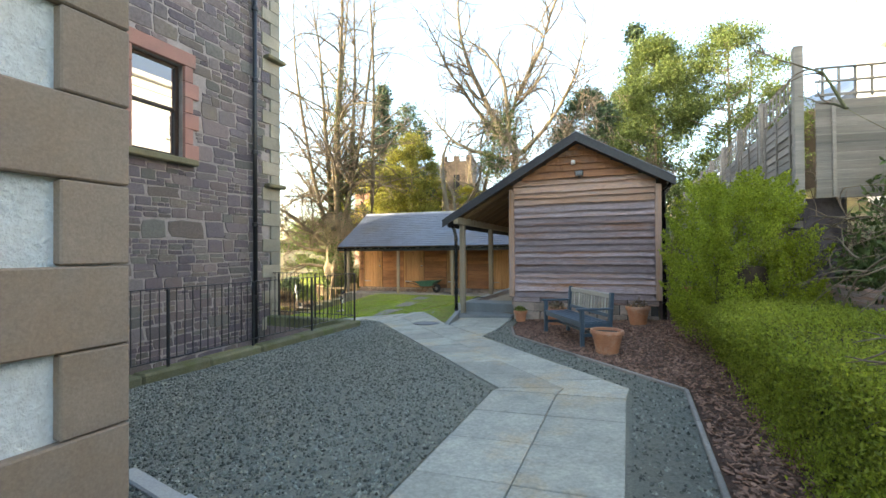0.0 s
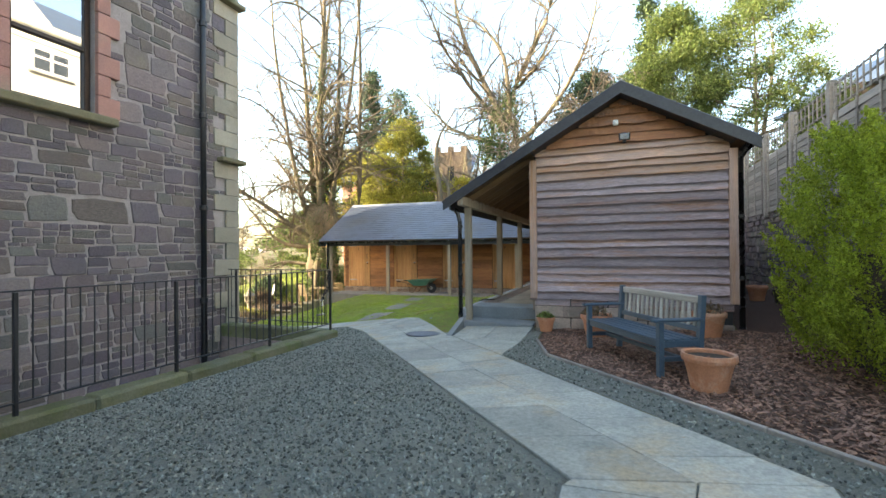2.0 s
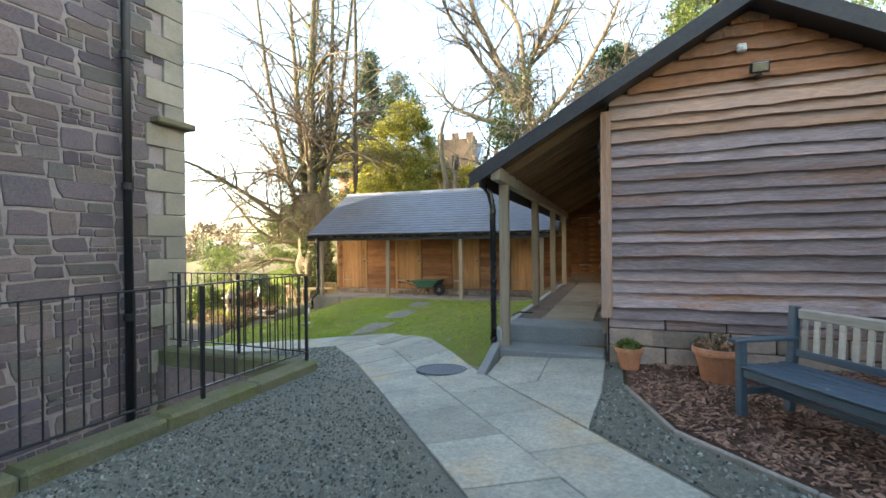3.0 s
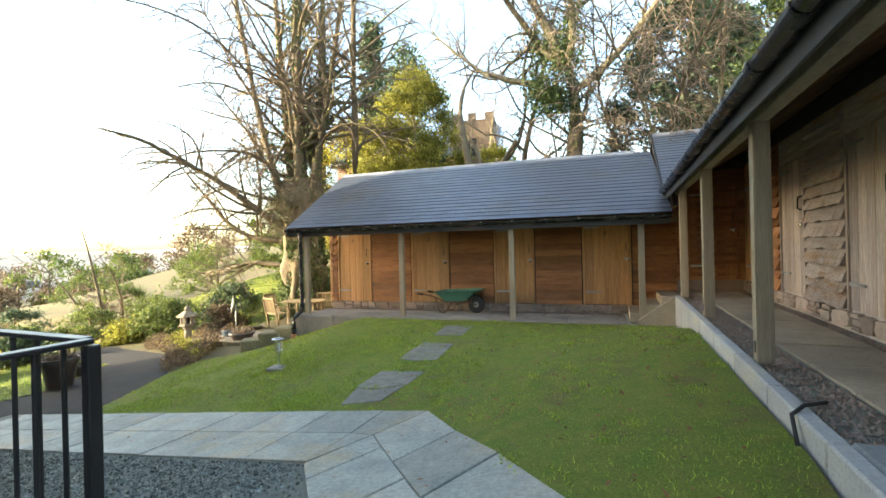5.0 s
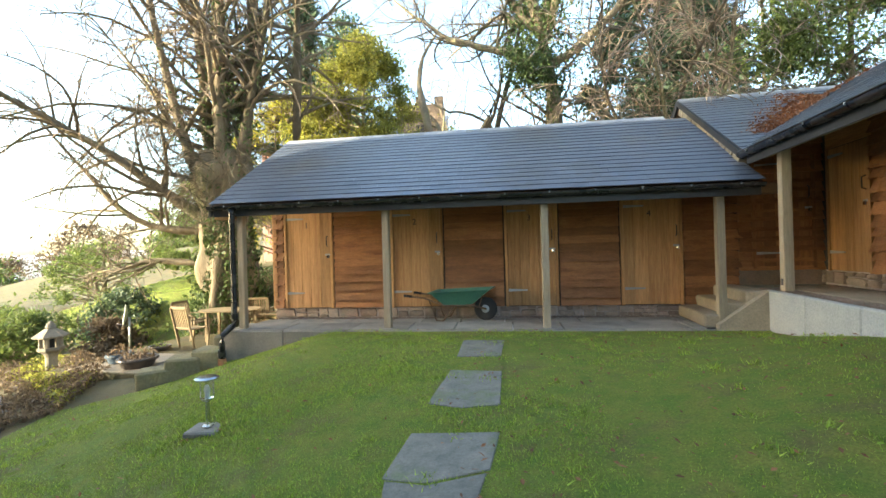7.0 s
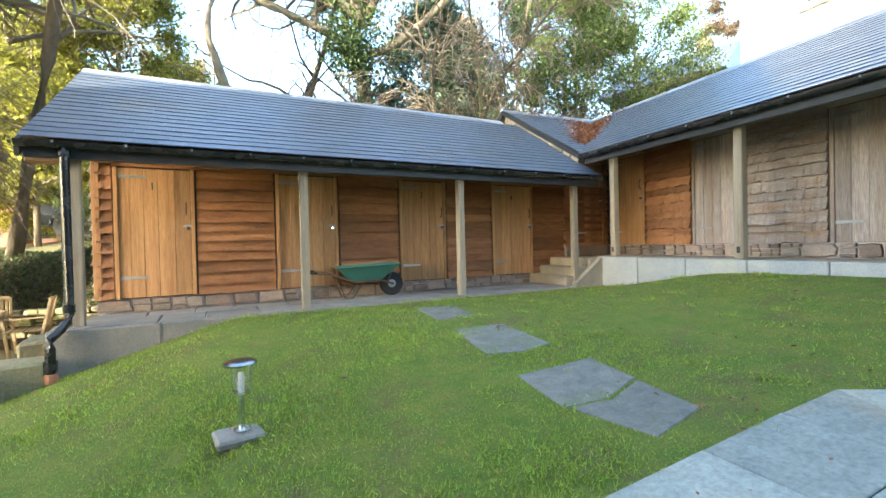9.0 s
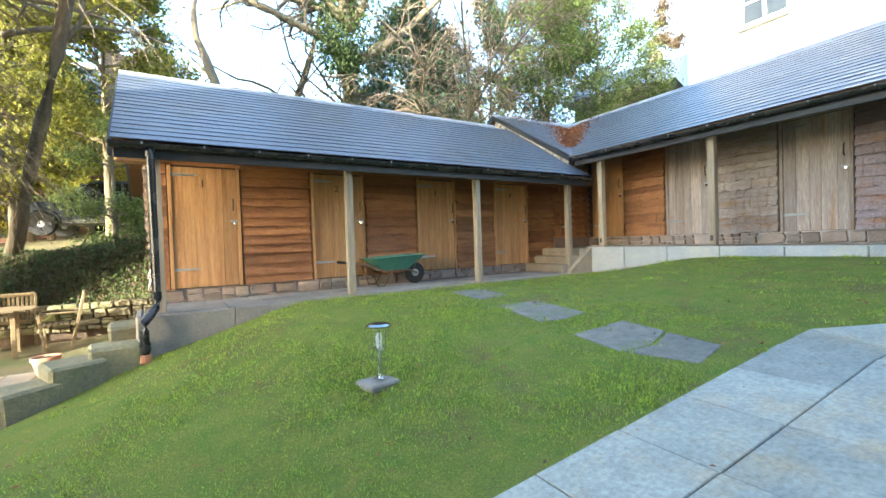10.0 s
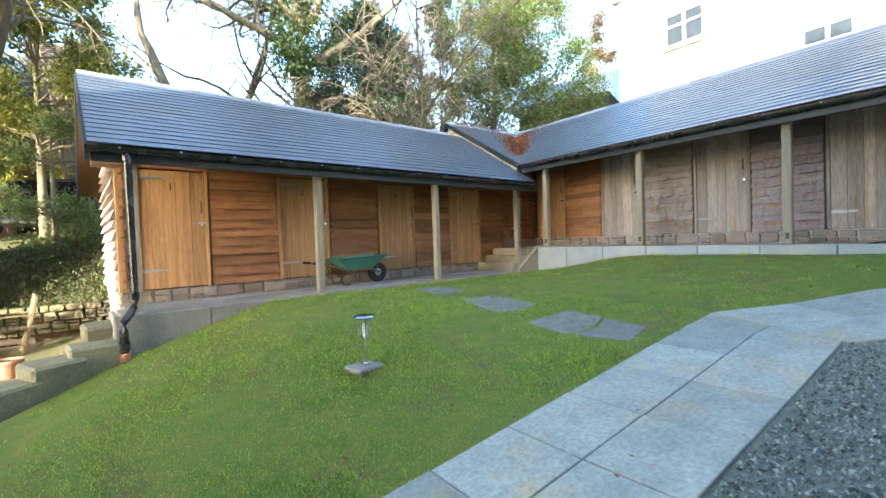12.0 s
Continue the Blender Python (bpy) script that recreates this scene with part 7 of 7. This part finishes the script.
def box_hedge(n):
    """Points over the clipped hedge: top and the side towards the path, uneven."""
    y = nrg.uniform(2.5, 10.1, n)
    side = nrg.random(n) < 0.55
    foot = 0.66 + 0.03 * np.sin(y * 2.2) + 0.035 * np.sin(y * 13.0 + 2 * np.sin(y * 3.1)) + 0.02 * np.sin(y * 31.0)
    zt = 1.08 + 0.04 * np.sin(y * 1.7) + 0.03 * np.sin(y * 4.1)
    x = np.where(side, foot + 0.06 * nrg.normal(0, 1, n), nrg.uniform(0.66, 1.75, n))
    z = np.where(side, 0.30 + (zt - 0.32) * nrg.random(n) ** 0.85, zt + 0.035 * nrg.normal(0, 1, n) - 0.10 * np.maximum(0, 0.82 - x))
    x = x + np.where(side, 0.10 * np.clip((z - 1.0) * 2, 0, 1) - 0.06 * np.sin(z * 5 + y), 0)
    return np.stack([x, y, z], 1)


# soil-dark block inside stands in for shade within the leaves
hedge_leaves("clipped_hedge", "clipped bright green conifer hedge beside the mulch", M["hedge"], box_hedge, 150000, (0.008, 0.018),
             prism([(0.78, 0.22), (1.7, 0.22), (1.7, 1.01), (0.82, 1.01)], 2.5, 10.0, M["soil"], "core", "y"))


def big_shrub(n):
    """A loose upright conifer shrub of many rising sprays."""
    k = 420
    a, q = nrg.uniform(0, 6.283, k), nrg.random(k) ** 0.5
    u = nrg.random(k)
    prof = 0.35 + 0.75 * np.sin(np.pi * np.clip(0.22 + 0.70 * u, 0, 1))
    c = np.stack([1.03 + 0.74 * prof * q * np.cos(a), 10.9 + 1.15 * prof * q * np.sin(a), 0.42 + 2.05 * u], 1)
    i = nrg.integers(0, k, n)
    s = nrg.random((n, 1))
    out = np.stack([0.22 * np.cos(a), 0.22 * np.sin(a), 0.34 * np.ones(k)], 1)
    return c[i] + out[i] * s + nrg.normal(0, 1, (n, 3)) * 0.055 * (1.15 - s)


# dark block in the soil colour acts as the shrub's shaded heart
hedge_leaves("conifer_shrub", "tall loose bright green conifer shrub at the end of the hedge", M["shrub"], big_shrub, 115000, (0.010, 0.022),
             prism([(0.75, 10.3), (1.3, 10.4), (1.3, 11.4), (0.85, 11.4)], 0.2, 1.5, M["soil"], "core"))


def bank(n):
    x, y = nrg.uniform(-16.6, -12.2, n), 24.5 + 3.1 * nrg.random(n) ** 0.7
    z = np.array([ground_z(a, b) for a, b in zip(x, y)]) + 0.30 * nrg.random(n) + 0.12 * np.sin(x * 1.9) * np.cos(y * 2.3)
    return np.stack([x, y, z], 1)


hedge_leaves("laurel_bank", "dark laurel and bramble bank with brown leaves", M["ivy"], bank, 20000, (0.02, 0.05))
hedge_leaves("bramble", "brown dead bracken on the bank", M["heath"], lambda n: bank(n) - np.array([0, 0, 0.03]), 15000, (0.018, 0.045))


def low_plants(poly, h, lump):
    def f(n):
        p = scatter(poly, n)
        p[:, 2] += h * nrg.random(n) * np.clip(0.55 + 0.45 * np.sin(p[:, 0] * lump) * np.cos(p[:, 1] * lump * 1.3), 0.1, 1)
        return p
    return f


hedge_leaves("heather_bed", "low heathers and dry perennials edging the drive", M["heath"], low_plants([(-13.75, 18.5), (-14.1, 17.95), (-15.9, 19.55), (-18.6, 20.6), (-18.3, 22.2), (-15.6, 21.2)], 0.42, 3.0), 9000, (0.02, 0.05))
hedge_leaves("green_bed", "low green shrubs edging the drive", M["olive"], low_plants([(-13.8, 18.6), (-15.9, 19.7), (-18.6, 20.8), (-19.0, 22.6), (-16, 21.4)], 0.36, 2.1), 6000, (0.02, 0.05))
for i, (x, y, h, r_, mm) in enumerate(((-20.5, 22.6, 1.3, 1.1, "laurel"), (-22.5, 24.0, 1.7, 1.5, "laurel"), (-19.6, 25.0, 1.4, 1.2, "conifer"), (-24.5, 22.5, 1.6, 1.5, "laurel"), (-26.5, 21.0, 1.7, 1.6, "laurel"), (-21.8, 19.0, 0.8, 0.6, "conifer"),
                                       (-24.5, 19.6, 1.4, 1.2, "heath"), (-28, 18.5, 1.7, 1.8, "laurel"), (-27.5, 25.5, 2.2, 1.8, "laurel"), (-24, 28, 2.4, 2.0, "laurel"), (-31, 23, 2.2, 2.2, "conifer"), (-21.0, 17.4, 0.7, 0.6, "yellowleaf"),
                                       (-33, 28, 2.6, 2.5, "laurel"), (-28, 31, 2.6, 2.3, "laurel"), (-19.2, 24.0, 0.9, 0.7, "heath"), (-21.5, 22.0, 0.7, 0.7, "olive"))):
    leafy("garden_shrub", 100 + i, x, y, h, r_, M[mm], 3200, {"laurel": "rounded green laurel", "conifer": "dark green shrub", "olive": "olive-green shrub", "yellowleaf": "golden-leaved shrub", "heath": "dry brown shrub"}[mm] + " in the garden below the drive", "dome", (0.04, 0.09), clump=0.4, low=0.02, category="shrub", k=26)
for i in range(100):
    a = radians(rng.uniform(-88, -30))
    d = 60 * 4 ** rng.random()
    x, y = -8 + math.sin(a) * d, 14 + math.cos(a) * d
    leafy("valley_tree", 200 + i, x, y, rng.uniform(3, 6), rng.uniform(2.5, 4.5), M[rng.choice(("heath", "heath", "heath", "laurel"))], 1100, "wintry tree on the valley side", "dome", (0.15, 0.32), clump=1.3, low=0.05, k=30)

def thicket(n):
    """Dark undergrowth on the bank behind the hedge."""
    x, y = nrg.uniform(1.95, 4.5, n), nrg.uniform(2.5, 10.6, n)
    z = np.array([ground_z(a, b) for a, b in zip(x, y)]) + 0.1 + (0.7 + 0.9 * np.clip((y - 7) / 3, 0, 1)) * nrg.random(n) * (0.6 + 0.4 * np.sin(x * 2.7) * np.cos(y * 1.9))
    return np.stack([x, y, z], 1)


hedge_leaves("undergrowth", "dark ivy and undergrowth on the bank below the fence", M["ivy"], thicket, 30000, (0.03, 0.07))

# dead leaves in the roof valley, and a few on the grass and stone
n = 2600
s = nrg.random(n) ** 0.8
lat = nrg.normal(0, 0.10 + 0.16 * s, n)
vx = EX + (RX - EX) * (0.18 + 0.62 * s) + lat
vy = VY + (RY - VY) * (0.18 + 0.62 * s) - lat * 0.6
vz = np.maximum(NZE + SL * (vx - EX), NZE + SL * (vy - VY)) + 0.035 + 0.02 * nrg.random(n)
tagged(new("valley_leaves", strewn("valley_leaves", LEAF, LEAF_F, np.stack([vx, vy, vz], 1), nrg.uniform(0.02, 0.045, n), M["deadleaf"], 0.6)), "drift of rusty dead leaves in the roof valley", "leaves", kind="stuff")
P = np.concatenate([scatter(LAWN, 420), scatter([(-8, 15.8), (-6.9, 15.7), (-4.4, 13.2), (-4.3, 20.4), (-8.5, 20.2)], 620)])
P[:, 2] += 0.026
tagged(new("lawn_leaves", strewn("lawn_leaves", LEAF, LEAF_F, P, nrg.uniform(0.012, 0.030, len(P)), M["deadleaf"], 0.3)), "scattered dead leaves on the lawn", "leaves", kind="stuff")
P = scatter([(-14, 14.46), (-7.4, 14.46), (-1.74, 8.2), (-0.4, 8.4), (-6.9, 15.68), (-14, 15.7)], 70)
P[:, 2] += 0.04
tagged(new("path_leaves", strewn("path_leaves", LEAF, LEAF_F, P, nrg.uniform(0.012, 0.025, 70), M["deadleaf"], 0.15)), "few dead leaves on the path", "leaves", kind="stuff")

# loose gravel, bark and grass
P = np.concatenate([scatter(GRAVEL, 30000), scatter([(-6.4, 4.0), (-1.8, 4.0), (-1.8, 8.1), (-4.5, 11.1), (-6.4, 11)], 14000), scatter([(-12.3, 12.8), (-7.4, 12.8), (-7.4, 14.42), (-12.3, 14.42)], 8000), scatter(STRIP, 2500)])
P = P[~((P[:, 0] < KX + 0.2) & (P[:, 1] < 12.5))]
P = P[~((P[:, 0] < NX + 0.03) & (P[:, 1] < NY + 0.03))]
P[:, 2] += 0.004
tagged(new("gravel_stones", strewn("gravel_stones", OCTA, OCTA_F, P, nrg.uniform(0.007, 0.020, len(P)), M["gravel"], 1.0, 0.4)), "loose grey crushed-stone gravel", "gravel", kind="stuff")
V = np.column_stack([nrg.uniform(-4.05, -3.74, 3500), nrg.uniform(13.9, 21.2, 3500), np.full(3500, 0.482)])
W = (np.array([FAR @ Vector((a, b, FZ - 0.012)) for a, b in zip(nrg.uniform(-4.9, 2.2, 3000), nrg.uniform(0.9, 1.18, 3000))]))
V = np.concatenate([V, W, np.column_stack([nrg.uniform(-2.97, -2.84, 1500), nrg.uniform(13.9, 21.8, 1500), np.full(1500, 0.482)])])
tagged(new("walk_gravel", strewn("walk_gravel", OCTA, OCTA_F, V, nrg.uniform(0.008, 0.018, len(V)), M["plinth"], 1.0, 0.4)), "loose gravel along the veranda edges", "gravel", kind="stuff")
P = scatter([(0.11, 3.0), (0.9, 3.0), (0.9, 13), (0.3, 13.1), (-2.55, 13.1), (-2.55, 12.3), (-2.24, 11.36), (0.19, 8.5)], 15000)
P[:, 2] += 0.018
tagged(new("bark_chips", strewn("bark_chips", CHIP, CHIP_F, P, nrg.uniform(0.012, 0.034, len(P)), M["mulch"], 0.35, 0.4)), "loose brown bark chips", "mulch", kind="stuff")
near_lawn = [(-6.9, 15.74), (-12.4, 15.84), (-12.6, 18.5), (-9, 18.8), (-6.5, 17.5)]
P = np.concatenate([scatter(LAWN, 110000), scatter(near_lawn, 70000)])
hide = np.zeros(len(P), bool)
for q in stones_q:
    hide |= inside(q, P[:, 0], P[:, 1])
P = P[~hide]
tuft = np.sin(P[:, 0] * 9.1 + 2 * np.sin(P[:, 1] * 5.3)) * np.sin(P[:, 1] * 8.3 + 2 * np.sin(P[:, 0] * 4.7))
east = np.clip((P[:, 0] + 9.0) / 3.0, 0, 1)
moss = 0.5 + 0.5 * np.sin(P[:, 0] * 1.35 + 1.7 * np.sin(P[:, 1] * 0.9)) * np.sin(P[:, 1] * 1.15 + 1.3 * np.sin(P[:, 0] * 0.8))
P = P[nrg.random(len(P)) < (0.74 + 0.5 * tuft) * (1 - 0.55 * moss * (0.35 + 0.65 * east))]
east = np.clip((P[:, 0] + 9.0) / 3.0, 0, 1)
T = scatter(LAWN, 150)
tuft_p = np.repeat(T, 60, 0) + np.column_stack([nrg.normal(0, 0.06, (9000, 2)), np.zeros(9000)])
BLADE = [(-0.10, 0, 0), (0.10, 0, 0), (0.02, 0.35, 0.9)]
hgt = nrg.uniform(0.014, 0.042, len(P)) * (1 - 0.3 * east) * (0.8 + 0.45 * np.sin(P[:, 0] * 2.3) * np.sin(P[:, 1] * 1.9))
tagged(new("lawn_grass", strewn("lawn_grass", BLADE, [(0, 1, 2)], P, hgt, M["grass"], 0.45, 0.3)), "short mown grass blades", "grass", kind="stuff")
tagged(new("lawn_tufts", strewn("lawn_tufts", BLADE, [(0, 1, 2)], tuft_p, nrg.uniform(0.02, 0.055, len(tuft_p)), M["grass"], 0.6, 0.3)), "coarse darker tufts in the lawn", "grass", kind="stuff")
P = np.concatenate([scatter(LOWER, 14000), scatter(ISLAND, 12000)])
tagged(new("rough_grass", strewn("rough_grass", BLADE, [(0, 1, 2)], P, nrg.uniform(0.03, 0.07, len(P)), M["grass"], 0.5, 0.3)), "grass of the lower lawns", "grass", kind="stuff")
